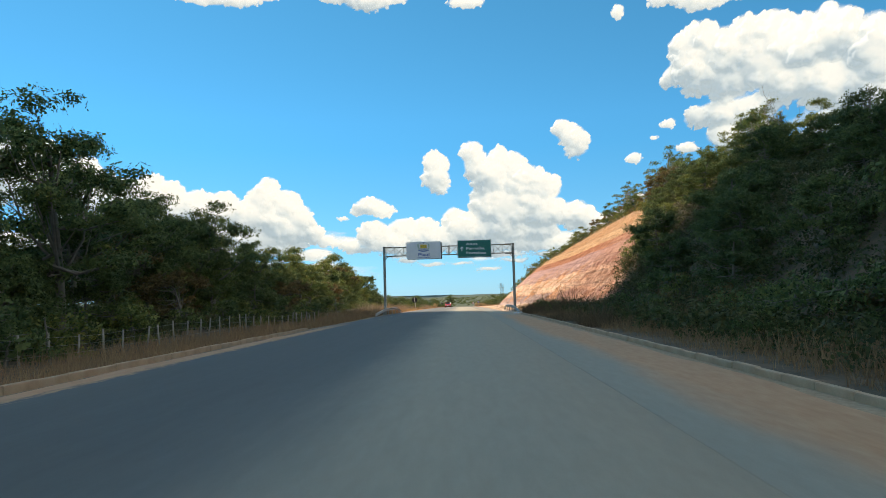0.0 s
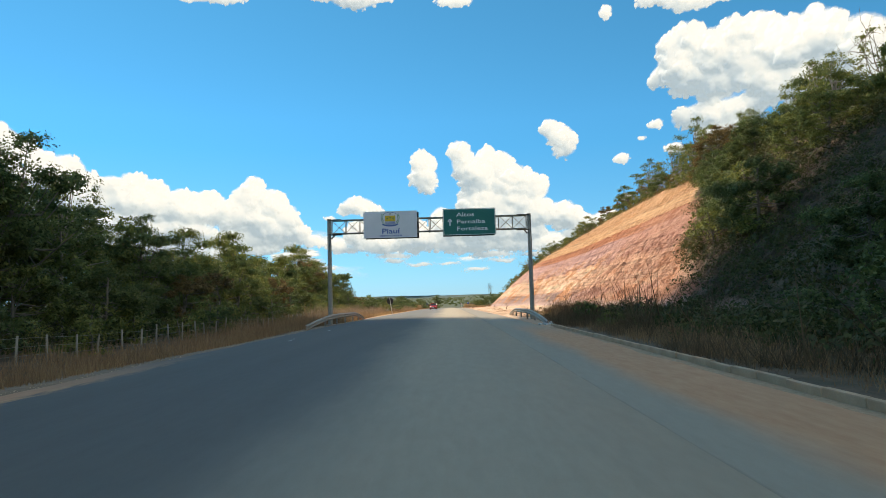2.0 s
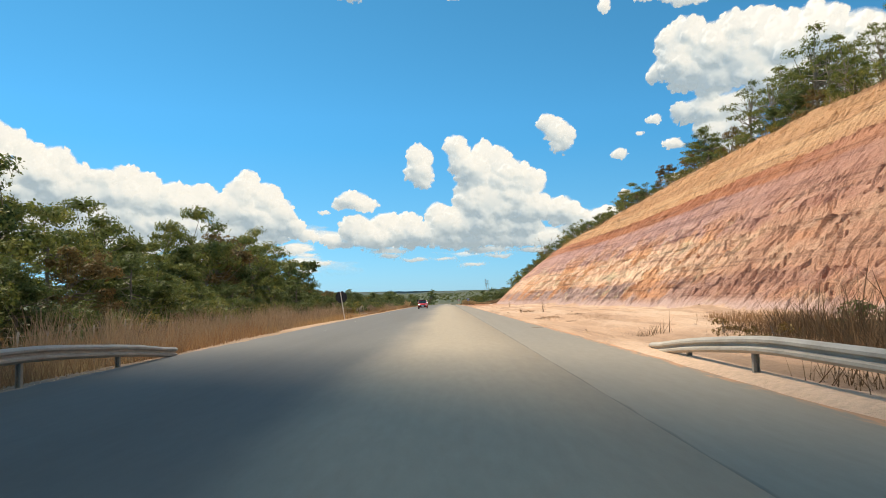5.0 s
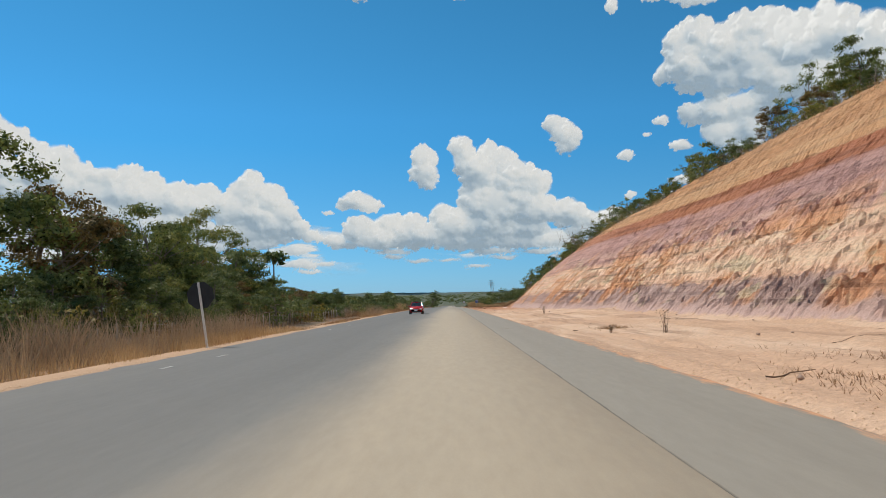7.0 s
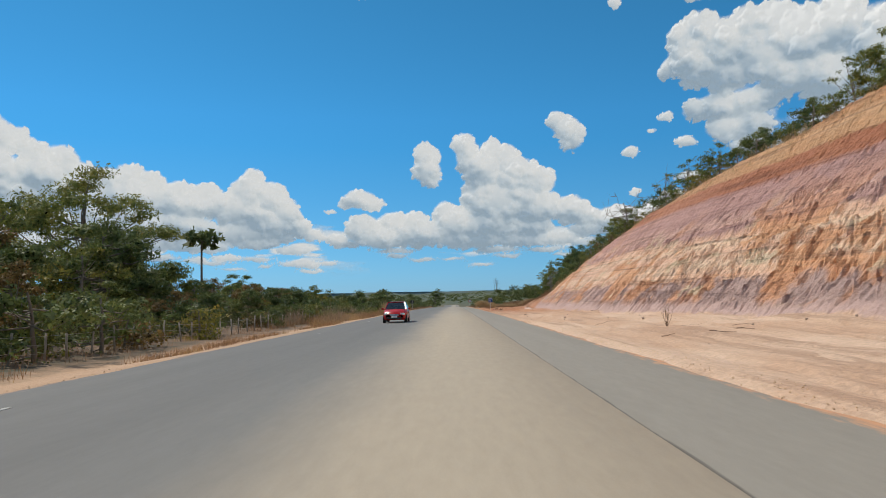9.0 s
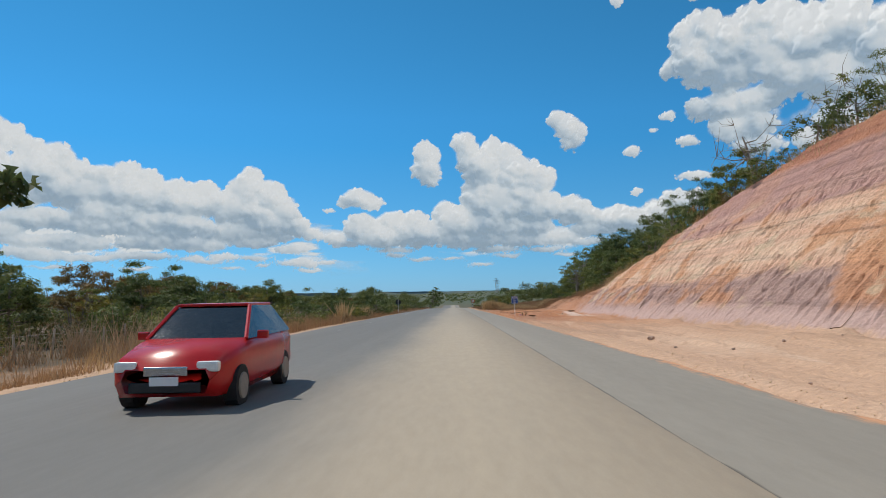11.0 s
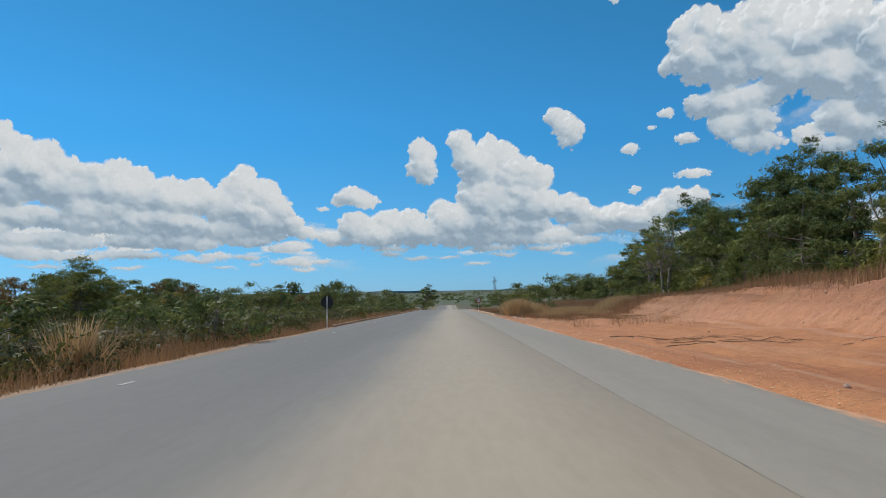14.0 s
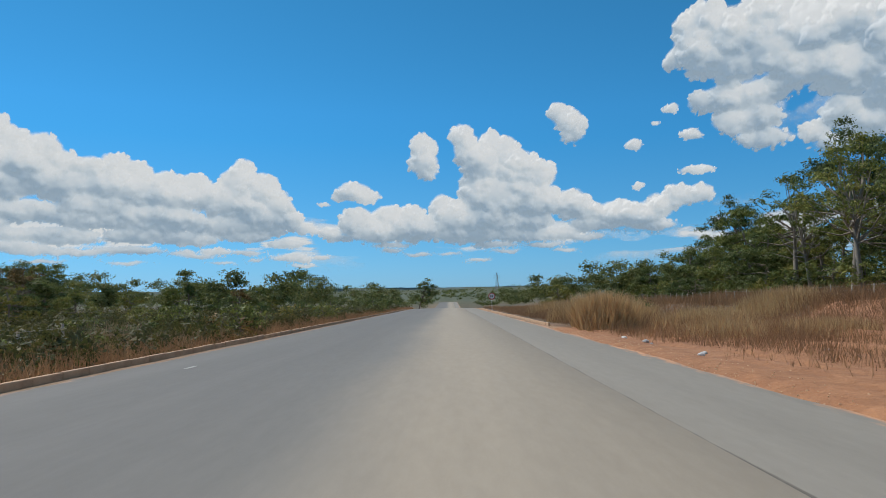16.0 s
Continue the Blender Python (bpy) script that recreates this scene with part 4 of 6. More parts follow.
    at.data.foreach_set("value", thick.ravel()[used].astype(np.float32))
    at = me.attributes.new("painted_shade", "FLOAT", "POINT")
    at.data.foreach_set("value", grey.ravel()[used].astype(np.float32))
    tagged(new("backdrop", me), "white cumulus clouds drifting in a blue sky", "clouds", kind="structure")
    far_clouds()
    # the cloud that shades the start of the way; it stands high to the left, towards the sun
    h = 900.0
    base = SUN * (h / SUN.z)
    ball, faces = ico(3)
    vs, fs = [], []
    edge = [(0.45 * (73 - r) - 0.89 * s, 0.89 * (73 - r) + 0.45 * s, r) for r, row in ((62, (-170, -115, -60, -5, 50, 105, 160)), (130, (-160, -40, 80, 200))) for s in row]
    for i, (gx, gy, r) in enumerate(edge):
        p = ball * np.array([r, r, r * 0.5])
        p = p * (1 + 0.35 * (fbm(p[:, 0] * 0.03 + i, p[:, 1] * 0.03 + p[:, 2] * 0.05, 4, 300 + i) - 0.5))[:, None]
        vs.append(p + np.array([base.x + gx, base.y + gy, h]))
        fs.append(faces + i * len(ball))
    me = mesh_np("backdrop", np.concatenate(vs), np.concatenate(fs), M_PALL, True)
    at = me.attributes.new("thick", "FLOAT", "POINT")
    at.data.foreach_set("value", np.full(len(me.vertices), 0.55, np.float32))
    tagged(new("backdrop", me), "grey cloud high overhead that shades the road", "clouds", kind="structure")


build_clouds()


# ---- plants ----
def tube(path, radii, sides=6):
    """Vertices and quads of a tube along a path."""
    path = np.asarray(path, float)
    n = len(path)
    d = np.gradient(path, axis=0)
    d /= np.linalg.norm(d, axis=1)[:, None] + 1e-9
    ref = np.where(np.abs(d[:, 2:3]) > 0.9, np.array([[1.0, 0, 0]]), np.array([[0, 0, 1.0]]))
    u = np.cross(d, ref)
    u /= np.linalg.norm(u, axis=1)[:, None] + 1e-9
    w = np.cross(d, u)
    a = np.linspace(0, 2 * np.pi, sides, endpoint=False)
    v = path[:, None] + np.asarray(radii)[:, None, None] * (np.cos(a)[None, :, None] * u[:, None] + np.sin(a)[None, :, None] * w[:, None])
    idx = np.arange(n * sides).reshape(n, sides)
    nxt = np.roll(idx, -1, 1)
    f = np.stack([idx[:-1], nxt[:-1], nxt[1:], idx[1:]], -1).reshape(-1, 4)
    return v.reshape(-1, 3), f


def merge(pieces):
    vs, fs, off = [], [], 0
    for v, f in pieces:
        vs.append(v)
        fs.append(f + off)
        off += len(v)
    return np.concatenate(vs), np.concatenate(fs)


def leaves(rng, centres, normals, size, aspect=0.85):
    """Pointed leaf sprays: one pointed blade each."""
    n = len(centres)
    up = normals + rng.normal(0, 0.55, (n, 3))
    up /= np.linalg.norm(up, axis=1)[:, None] + 1e-9
    t = np.cross(up, rng.normal(0, 1, (n, 3)))
    t /= np.linalg.norm(t, axis=1)[:, None] + 1e-9
    s = np.cross(up, t)
    L = size * rng.uniform(0.6, 1.35, n)[:, None]
    a = centres - t * L * 0.5 + up * L * 0.06
    c = centres + s * L * aspect * 0.5 + t * L * 0.3 - up * L * 0.1
    d = centres - s * L * aspect * 0.5 + t * L * 0.3 - up * L * 0.1
    v = np.stack([a, c, d], 1).reshape(-1, 3)
    return v, np.arange(3 * n).reshape(n, 3)


QBALL = ico(1)


def clump_leaves(rng, clumps, per_area, size, flat=0.62, core=True):
    """Leaves spread over the shells of clumps."""
    cs, ns = [], []
    for c, r in clumps:
        k = max(8, int(per_area * r * r))
        d = rng.normal(0, 1, (k, 3))
        d /= np.linalg.norm(d, axis=1)[:, None]
        d[:, 2] = np.where(d[:, 2] < -0.45, -d[:, 2] * 0.6, d[:, 2])
        rad = r * (1 - 0.75 * rng.random(k) ** 2.2) * rng.uniform(0.85, 1.12, k)
        p = np.asarray(c) + d * rad[:, None] * np.array([1, 1, flat])
        cs.append(p)
        n = d * 0.9 + np.array([0, 0, 0.3])
        ns.append(n)
    pieces = [leaves(rng, np.concatenate(cs), np.concatenate(ns), size)]
    if core:
        for c, r in clumps:
            q = QBALL[0] * r * 0.55 * np.array([1, 1, flat]) * rng.uniform(0.75, 1.15, (len(QBALL[0]), 1)) + np.asarray(c)
            pieces.append((q, QBALL[1]))
    return merge(pieces)


def grow(rng, height, spread, clear, clumps_n, r_lo, r_hi, lean=0.08, dome=1.0):
    """Trunk and limbs up to the clumps of a crown; the base is at the origin."""
    top = height * 0.72
    bend = rng.normal(0, lean, 2) * height
    zs = np.linspace(-0.3, top, 7)
    k = np.clip(zs / top, 0, 1)
    spine = np.stack([bend[0] * k ** 1.5 + rng.normal(0, 0.05, 7) * k, bend[1] * k ** 1.5 + rng.normal(0, 0.05, 7) * k, zs], -1)
    r0 = 0.018 * height + 0.03
    pieces = [tube(spine, np.interp(k, [0, 1], [r0, r0 * 0.35]), 7)]
    clumps = []
    for i in range(clumps_n):
        a = rng.uniform(0, 2 * np.pi)
        q = rng.random() ** 0.5
        zc = clear * height + (height - clear * height) * (rng.random() ** 0.8) * (1 - dome * 0.35 * q * q) - r_lo * 0.4
        fullness = math.sin(math.pi * min(1, 0.25 + 0.72 * (zc / height - clear * 0.8) / (1 - clear * 0.8 + 1e-6)))
        rr = spread * q * (0.45 + 0.6 * max(fullness, 0.1))
        c = np.array([bend[0] + math.cos(a) * rr, bend[1] + math.sin(a) * rr, zc])
        r = rng.uniform(r_lo, r_hi)
        clumps.append((c, r))
        s = rng.uniform(0.35, 0.95)
        j = np.array([np.interp(s, k, spine[:, 0]), np.interp(s, k, spine[:, 1]), min(s * top, c[2] - 0.1)])
        mid = (j + c) / 2 + rng.normal(0, 0.12, 3) * spread * 0.5 - np.array([0, 0, 0.1 * spread])
        if i < 16:
            pieces.append(tube(np.array([j, mid, c]), [r0 * 0.38, r0 * 0.24, r0 * 0.08], 4))
        elif i < 26:
            pieces.append(tube(np.array([j, c]), [r0 * 0.25, r0 * 0.06], 3))
    return merge(pieces), clumps


def tree_kind(seed, label, leaf, height, spread, clear, n, r_lo, r_hi, per_area=100, size=0.44, dome=1.0, lean=0.08, bark=None, name="tree"):
    rng = np.random.default_rng(seed)
    wood, clumps = grow(rng, height, spread, clear, n, r_lo, r_hi, lean, dome)
    t = thing(name, label, "tree" if name == "tree" else "shrub", pose(0, -280, -60))
    part("trunk", mesh_np("trunk", *wood, bark or M_BARK, True), t)
    part("crown", mesh_np("crown", *clump_leaves(rng, clumps, per_area, size, core=clear < 0.45 and name == "tree"), leaf), t)
    return t


def bare_kind(seed, label, height, spread, twigs=26, leaf=None):
    rng = np.random.default_rng(seed)
    wood, clumps = grow(rng, height, spread, 0.35, 12, 0.3, 0.6, 0.12)
    pieces = [wood]
    for c, r in clumps:
        for i in range(twigs // 6):
            e = c + rng.normal(0, 0.7, 3) + np.array([0, 0, 0.4])
            pieces.append(tube(np.array([c, (c + e) / 2 + rng.normal(0, .1, 3), e]), [0.03, 0.02, 0.006], 3))
    t = thing("tree", label, "tree", pose(0, -280, -60))
    part("trunk", mesh_np("trunk", *merge(pieces), M_BARE, True), t)
    if leaf:
        part("crown", mesh_np("crown", *clump_leaves(rng, [(c + np.array([0, 0, .2]), r * 1.3) for c, r in clumps], 60, 0.26), leaf), t)
    return t


KINDS = {
    "round": tree_kind(1, "broad green tree with a dense rounded crown", M_LEAF, 8.0, 3.3, 0.10, 42, 0.7, 1.3, 92),
    "dark": tree_kind(2, "dark green bushy tree, leafy down to the ground", M_LEAF2, 7.0, 3.0, 0.02, 42, 0.7, 1.3, 92),
    "tall": tree_kind(3, "tall dark green tree with a ragged crown", M_LEAF2, 12.0, 3.6, 0.20, 48, 0.75, 1.4, 78, 0.42),
    "airy": tree_kind(4, "slender grey-trunked tree with an open airy crown", M_LEAF, 9.0, 3.0, 0.46, 24, 0.45, 0.85, 100, 0.40, 1.0, 0.12, M_BARE),
    "yellow": tree_kind(5, "small yellow-green tree with thinning leaves", M_LEAF3, 5.5, 2.1, 0.10, 26, 0.45, 0.85, 100, 0.40),
    "rusty": tree_kind(6, "olive tree with rusty dry-season leaves", M_LEAF4, 7.0, 2.6, 0.15, 32, 0.5, 0.95, 100, 0.42),
    "wide": tree_kind(7, "wide spreading tree with a flat layered crown", M_LEAF, 11.0, 5.2, 0.30, 60, 0.8, 1.5, 66, 0.46, 1.3),
    "shrub": tree_kind(8, "dense green roadside shrub", M_LEAF, 2.4, 1.3, 0.0, 12, 0.5, 0.85, 110, 0.36, name="shrub"),
    "shrub_dark": tree_kind(9, "dark green leafy roadside shrub", M_LEAF2, 2.8, 1.5, 0.0, 13, 0.55, 0.95, 105, 0.38, name="shrub"),
    "shrub_yellow": tree_kind(10, "yellowish green roadside shrub", M_LEAF3, 2.0, 1.1, 0.0, 10, 0.45, 0.75, 110, 0.36, name="shrub"),
    "shrub_rusty": tree_kind(11, "rust-brown half-dry roadside shrub", M_LEAF4, 1.8, 1.1, 0.0, 10, 0.45, 0.75, 105, 0.34, name="shrub"),
    "bare": bare_kind(12, "leafless grey tree with thin branches", 6.5, 2.4),
    "sparse": bare_kind(13, "nearly bare tree with a few green tufts", 7.5, 2.6, 26, M_LEAF),
}


def papaya():
    """A bare stem with a tuft of big drooping leaves."""
    rng = np.random.default_rng(14)
    t = thing("tree", "single papaya-like tree with a tuft of drooping leaves", "tree", pose(0, -280, -60))
    top = np.array([0.25, 0, 8.9])
    stem = [tube(np.array([[0, 0, -0.3], [0.1, 0, 3], [0.18, 0, 6], top]), [0.16, 0.14, 0.12, 0.10], 7)]
    pts, nrm = [], []
    for i in range(20):
        a = i * 2.4 + rng.uniform(-0.2, 0.2)
        out = rng.uniform(0.9, 1.5)
        z = rng.uniform(-0.2, 0.75) + (0.5 if i % 3 == 0 else 0)
        e = top + np.array([math.cos(a) * out, math.sin(a) * out, z])
        stem.append(tube(np.array([top, top * 0.4 + e * 0.6 + np.array([0, 0, 0.15]), e]), [0.03, 0.025, 0.015], 3))
        for k in range(11):
            pts.append(e + rng.normal(0, 0.26, 3) + np.array([math.cos(a), math.sin(a), -0.7]) * 0.25)
            nrm.append([math.cos(a) * 0.6, math.sin(a) * 0.6, 0.7])
    part("trunk", mesh_np("trunk", *merge(stem), M_BARK, True), t)
    part("crown", mesh_np("crown", *leaves(rng, np.array(pts), np.array(nrm), 0.85), M_PAPAYA), t)
    return t


KINDS["palm"] = papaya()
USED = set()
PLANT = random.Random(5)


def plant(kind, x, y, s=1.0, turn=None, tall=1.0, sink=0.1):
    src = KINDS[kind]
    m = pose(x, y, float(ground_z(x, y)) - sink, 0, 0, PLANT.uniform(0, 360) if turn is None else turn)
    if kind in USED:
        ob = copy_thing(src, m)
    else:
        USED.add(kind)
        ob = src
        ob.matrix_basis = m
    ob.scale = (s, s, s * tall)
    return ob


def pick(weights):
    return PLANT.choices([k for k, _ in weights], [w for _, w in weights])[0]


WOOD = [("round", 4), ("dark", 5), ("tall", 1), ("rusty", 1.5), ("yellow", 1), ("airy", 1)]
EDGE = [("dark", 3), ("round", 2), ("yellow", 2), ("rusty", 1.5)]
BUSH = [("shrub", 3), ("shrub_dark", 3), ("shrub_yellow", 2), ("shrub_rusty", 1.5)]


def plant_left():
    y = 8.0
    while y < 236:
        # a wall of woods near the road
        plant(pick(EDGE), PLANT.uniform(-24, -20.5), y, PLANT.uniform(0.62, 0.9) * (0.68 if 174 < y < 216 else 1.0))
        plant(pick(EDGE + [("round", 3), ("dark", 2)]), PLANT.uniform(-31, -27), y + 2.5, PLANT.uniform(1.0, 1.25) * (0.72 if 197 < y < 236 else 1.3 if 120 < y < 218 else 1.18 if y < 110 else 1.0))
        y += PLANT.uniform(4.6, 5.8)
    for x, y, k, s in ((-26, 41, "tall", 1.1), (-25, 53, "tall", 1.1), (-28, 56, "round", 1.5), (-26, 61, "tall", 1.05), (-30, 62, "dark", 1.6), (-27, 50, "tall", 1.0), (-26, 58, "tall", 0.95), (-28, 65, "tall", 1.0), (-27, 71, "airy", 1.3), (-29, 74, "tall", 1.0), (-27, 81, "tall", 0.86),
                       (-27, 88, "round", 1.12), (-27, 96, "dark", 1.2), (-27, 104, "airy", 1.05)):
        plant(k, x, y, s)
    plant("tall", -21.5, 35, 1.15)
    plant("airy", -23.5, 39, 1.2)
    plant("tall", -52, 108, 1.35)
    plant("round", -47, 121, 1.3)
    plant("round", -39, 114, 1.2)
    plant("wide", -43, 213, 1.75)
    plant("round", -50, 203, 1.7)
    plant("dark", -44, 222, 1.5)
    plant("round", -38, 206, 1.3)
    plant("shrub_dark", -31, 205, 1.3)
    plant("round", -33, 196, 1.2)
    plant("palm", -31.2, 219, 1.1)
    y = 240.0
    while y < 376:
        plant(pick(EDGE), PLANT.uniform(-60, -44), y, PLANT.uniform(0.95, 1.2))
        if y < 330:
            plant(pick(EDGE), PLANT.uniform(-44, -34), y + 3, PLANT.uniform(0.75, 1.0))
        plant(pick(EDGE), PLANT.uniform(-36, -26), y + 2, PLANT.uniform(0.5, 0.75))
        y += PLANT.uniform(6, 8)
    for i in range(80):
        y = PLANT.uniform(2, 236)
        plant(pick(BUSH), PLANT.uniform(-20.5, -15.5), y, PLANT.uniform(0.8, 1.4))
    for i in range(55):
        y = PLANT.uniform(236, 400)
        plant(pick(BUSH), -10.2 - 14 * PLANT.random() ** 1.6, y, PLANT.uniform(0.6, 1.25))
    for i in range(18):
        y = PLANT.uniform(206, 300)
        plant(pick(BUSH), -PLANT.uniform(10.4, 14.5), y, PLANT.uniform(0.45, 0.8))
    plant("wide", -33, 292, 0.6)
    plant("yellow", -22, 246, 0.8)
    plant("shrub_yellow", -10.2, 241, 0.9)
    plant("tall", -13, 545, 1.2)


def plant_right():
    # wooded slope before the bare bank
    for i in range(68):
        y = 4 + 100 * (i + PLANT.random()) / 68
        lim = np.interp(y, [0, 40, 55, 62, 75, 100, 112], [12.5, 14, 16.5, 17.5, 21.5, 30.5, 36])
        x = lim + (43 - lim) * PLANT.random() ** 1.2
        plant(pick([("dark", 6), ("round", 1), ("rusty", 1), ("yellow", 0.5)]), x, y, PLANT.uniform(0.5, 0.85))
    for i in range(34):
        y = PLANT.uniform(66, 112)
        plant(pick([("shrub", 2), ("shrub_dark", 4), ("shrub_yellow", 1)]), 15.7 + (y - 67) / 2.5 + PLANT.uniform(1.0, 5.0), y, PLANT.uniform(0.8, 1.3))
    for i in range(22):
        plant(pick([("shrub", 1), ("shrub_dark", 3), ("shrub_rusty", 2)]), PLANT.uniform(7.6, 10.5), PLANT.uniform(6, 66), PLANT.uniform(0.3, 0.5))
    for i in range(26):
        y = PLANT.uniform(2, 46)
        plant(pick([("shrub", 2), ("shrub_dark", 5), ("shrub_rusty", 1)]), PLANT.uniform(10.0, 14.5), y, PLANT.uniform(0.6, 1.1))
    for i in range(16):
        plant(pick([("shrub_dark", 1), ("shrub_rusty", 4)]), PLANT.uniform(6.8, 12.5), PLANT.uniform(64, 90), PLANT.uniform(0.28, 0.5))
    plant("shrub_dark", 7.7, 61.5, 0.62, 40)
    plant("shrub_dark", 8.6, 62.6, 0.5, 130)
    # along the crest of the bank
    y = 98.0
    while y < 240:
        edge = toe(y) + crest(y) / 0.95
        plant(pick(BUSH), edge + PLANT.uniform(0.2, 1.6), y, PLANT.uniform(0.8, 1.3))
        plant(pick(EDGE + [("airy", 3)]), edge + PLANT.uniform(2.5, 6), y + 1, PLANT.uniform(0.45, 0.8) * (1.1 if y > 222 else 1.0))
        y += PLANT.uniform(2.8, 4.0)
    y = 96.0
    while y < 168:
        plant(pick([("airy", 5), ("sparse", 1), ("tall", 1)]), PLANT.uniform(44, 53), y, PLANT.uniform(1.05, 1.5))
        y += PLANT.uniform(6, 10)
    plant("airy", 50, 154, 1.75)
    plant("airy", 46.5, 112, 1.05)
    plant("sparse", 42, 146, 1.1)
    plant("airy", 48, 186, 1.45)
    plant("airy", 45, 176, 1.0)
    plant("airy", 44, 150, 1.15)
    plant("airy", 43, 128, 1.0)
    plant("tall", 50, 131, 0.9)
    plant("bare", 25, 228.5, 1.15)
    plant("sparse", 27.5, 224, 0.9)
    plant("airy", 38, 148, 1.0)
    # woods past the end of the bank
    y = 238.0
    while y < 376:
        b = np.interp(y, [240, 246, 262, 290, 305, 340, 430], [28, 25.5, 23.5, 26, 27, 29, 28])
        plant(pick(WOOD + [("airy", 3)]), b + PLANT.uniform(1, 5), y, PLANT.uniform(0.95, 1.3) * (0.78 if y > 362 or y < 275 else 0.95))
        plant(pick(WOOD + [("airy", 1), ("tall", 3)]), b + PLANT.uniform(7, 13), y + 2, PLANT.uniform(1.1, 1.45) * (0.72 if y > 362 else 0.82 if y < 275 else 1.0))
        if y < 380:
            plant(pick(BUSH), b + PLANT.uniform(-1, 1), y + 1, PLANT.uniform(0.9, 1.4))
        y += PLANT.uniform(4.6, 6.2)
    plant("wide", 40, 322, 1.0)
    plant("airy", 29, 330, 1.2)
    plant("tall", 30.5, 312, 1.0)
    plant("tall", 33.5, 306, 1.05)
    plant("airy", 29, 322, 1.35)
    plant("airy", 27, 318, 1.1)
    plant("shrub_dark", 12.3, 321, 1.0)
    plant("yellow", 11.5, 344, 0.75)
    plant("shrub_yellow", 16, 366, 2.2)


plant_left()
plant_right()


def thicket():
    """Undergrowth that covers the slopes and the floor of the woods."""
    rng = np.random.default_rng(55)
    n = 22000
    x, y = rng.uniform(6, 56, n), rng.uniform(-5, 130, n)
    bound = 67 + np.maximum(x - 15.7, 0) * 2.5 + (fbm(x * 0.2, y * 0.2, 3, 81) - 0.5) * 16
    a = (y < bound) & (x > np.interp(y, [0, 60, 70], [7.4, 7.8, 14]))
    xs, ys = [x[a][:7000]], [y[a][:7000]]
    x, y = rng.uniform(22, 62, 7000), rng.uniform(98, 430, 7000)
    top = toe(y) + crest(y) / np.interp(y, [235, 262, 300], [0.95, 0.8, 0.5])
    a = x > np.maximum(top + 0.8, np.interp(y, [240, 246, 262, 290, 305, 340, 430], [30, 26, 24.5, 27.5, 29, 31, 30]))
    xs.append(x[a][:2000])
    ys.append(y[a][:2000])
    y = rng.uniform(-5, 430, 2600)
    x = -(np.interp(y, [225, 245], [17.5, 10.2]) + rng.random(2600) ** 1.4 * np.where(y < 236, 16, 48))
    xs.append(x)
    ys.append(y)
    y = rng.uniform(238, 380, 3200)
    xs.append(-(9.9 + rng.random(3200) ** 1.2 * 34))
    ys.append(y)
    x, y = np.concatenate(xs), np.concatenate(ys)
    z = ground_z(x, y)
    clumps = [(np.array([a, b, c + rng.uniform(0.0, 0.7)]), rng.uniform(0.6, 1.3)) for a, b, c in zip(x, y, z)]
    v, f = clump_leaves(rng, clumps, 26, 0.42, 0.8, False)
    tagged(new("thicket", mesh_np("thicket", v, f, M_UNDER)), "tangled green undergrowth covering the slopes", "undergrowth", kind="stuff")


thicket()


def far_woods():
    """Woods too far off to tell the trees apart."""
    rng = np.random.default_rng(44)
    n = 1700
    y = 376 + rng.random(n) ** 1.9 * 2350
    side = rng.choice([-1, 1], n)
    gap = np.interp(y, [376, 430, 600, 760, 800], [26, 18, 12, 11, 1])
    x = side * (gap + rng.random(n) ** 1.6 * np.interp(y, [430, 2700], [110, 900]))
    z = ground_z(x, y)
    clumps = []
    for i in range(n):
        h = rng.uniform(3.5, 9.0)
        for k in range(2):
            clumps.append((np.array([x[i] + rng.normal(0, 1.2), y[i] + rng.normal(0, 1.2), z[i] + h * rng.uniform(0.3, 0.85)]), rng.uniform(1.4, 2.6)))
    near = [c for c in clumps if c[0][1] < 620]
    v, f = merge([clump_leaves(rng, near, 24, 0.75), clump_leaves(rng, [c for c in clumps if c[0][1] >= 620], 6, 1.2)])
    tagged(new("far_woods", mesh_np("far_woods", v, f, M_FARLEAF)), "distant low green woods along the road", "woods", kind="stuff")


far_woods()


def blades(rng, x, y, h, lean=0.3, width=0.011):
    n = len(x)
    z = ground_z(x, y)
    a = rng.uniform(0, np.pi, n)
    wx, wy = np.cos(a) * width * (0.6 + h), np.sin(a) * width * (0.6 + h)
    ln = rng.normal(0, lean, (n, 2)) * h[:, None]
    p = np.stack([x, y, z], -1)
    v = np.empty((n, 3, 3))
    v[:, 0] = p + np.stack([-wx, -wy, np.full(n, -0.05)], -1)
    v[:, 1] = p + np.stack([wx, wy, np.full(n, -0.05)], -1)
    v[:, 2] = p + np.stack([ln[:, 0], ln[:, 1], h], -1)
    return v.reshape(-1, 3), np.arange(3 * n).reshape(n, 3)


def tufts(rng, cx, cy, per, radius):
    x = np.repeat(cx, per) + rng.normal(0, radius, len(cx) * per)
    y = np.repeat(cy, per) + rng.normal(0, radius, len(cx) * per)
    return x, y


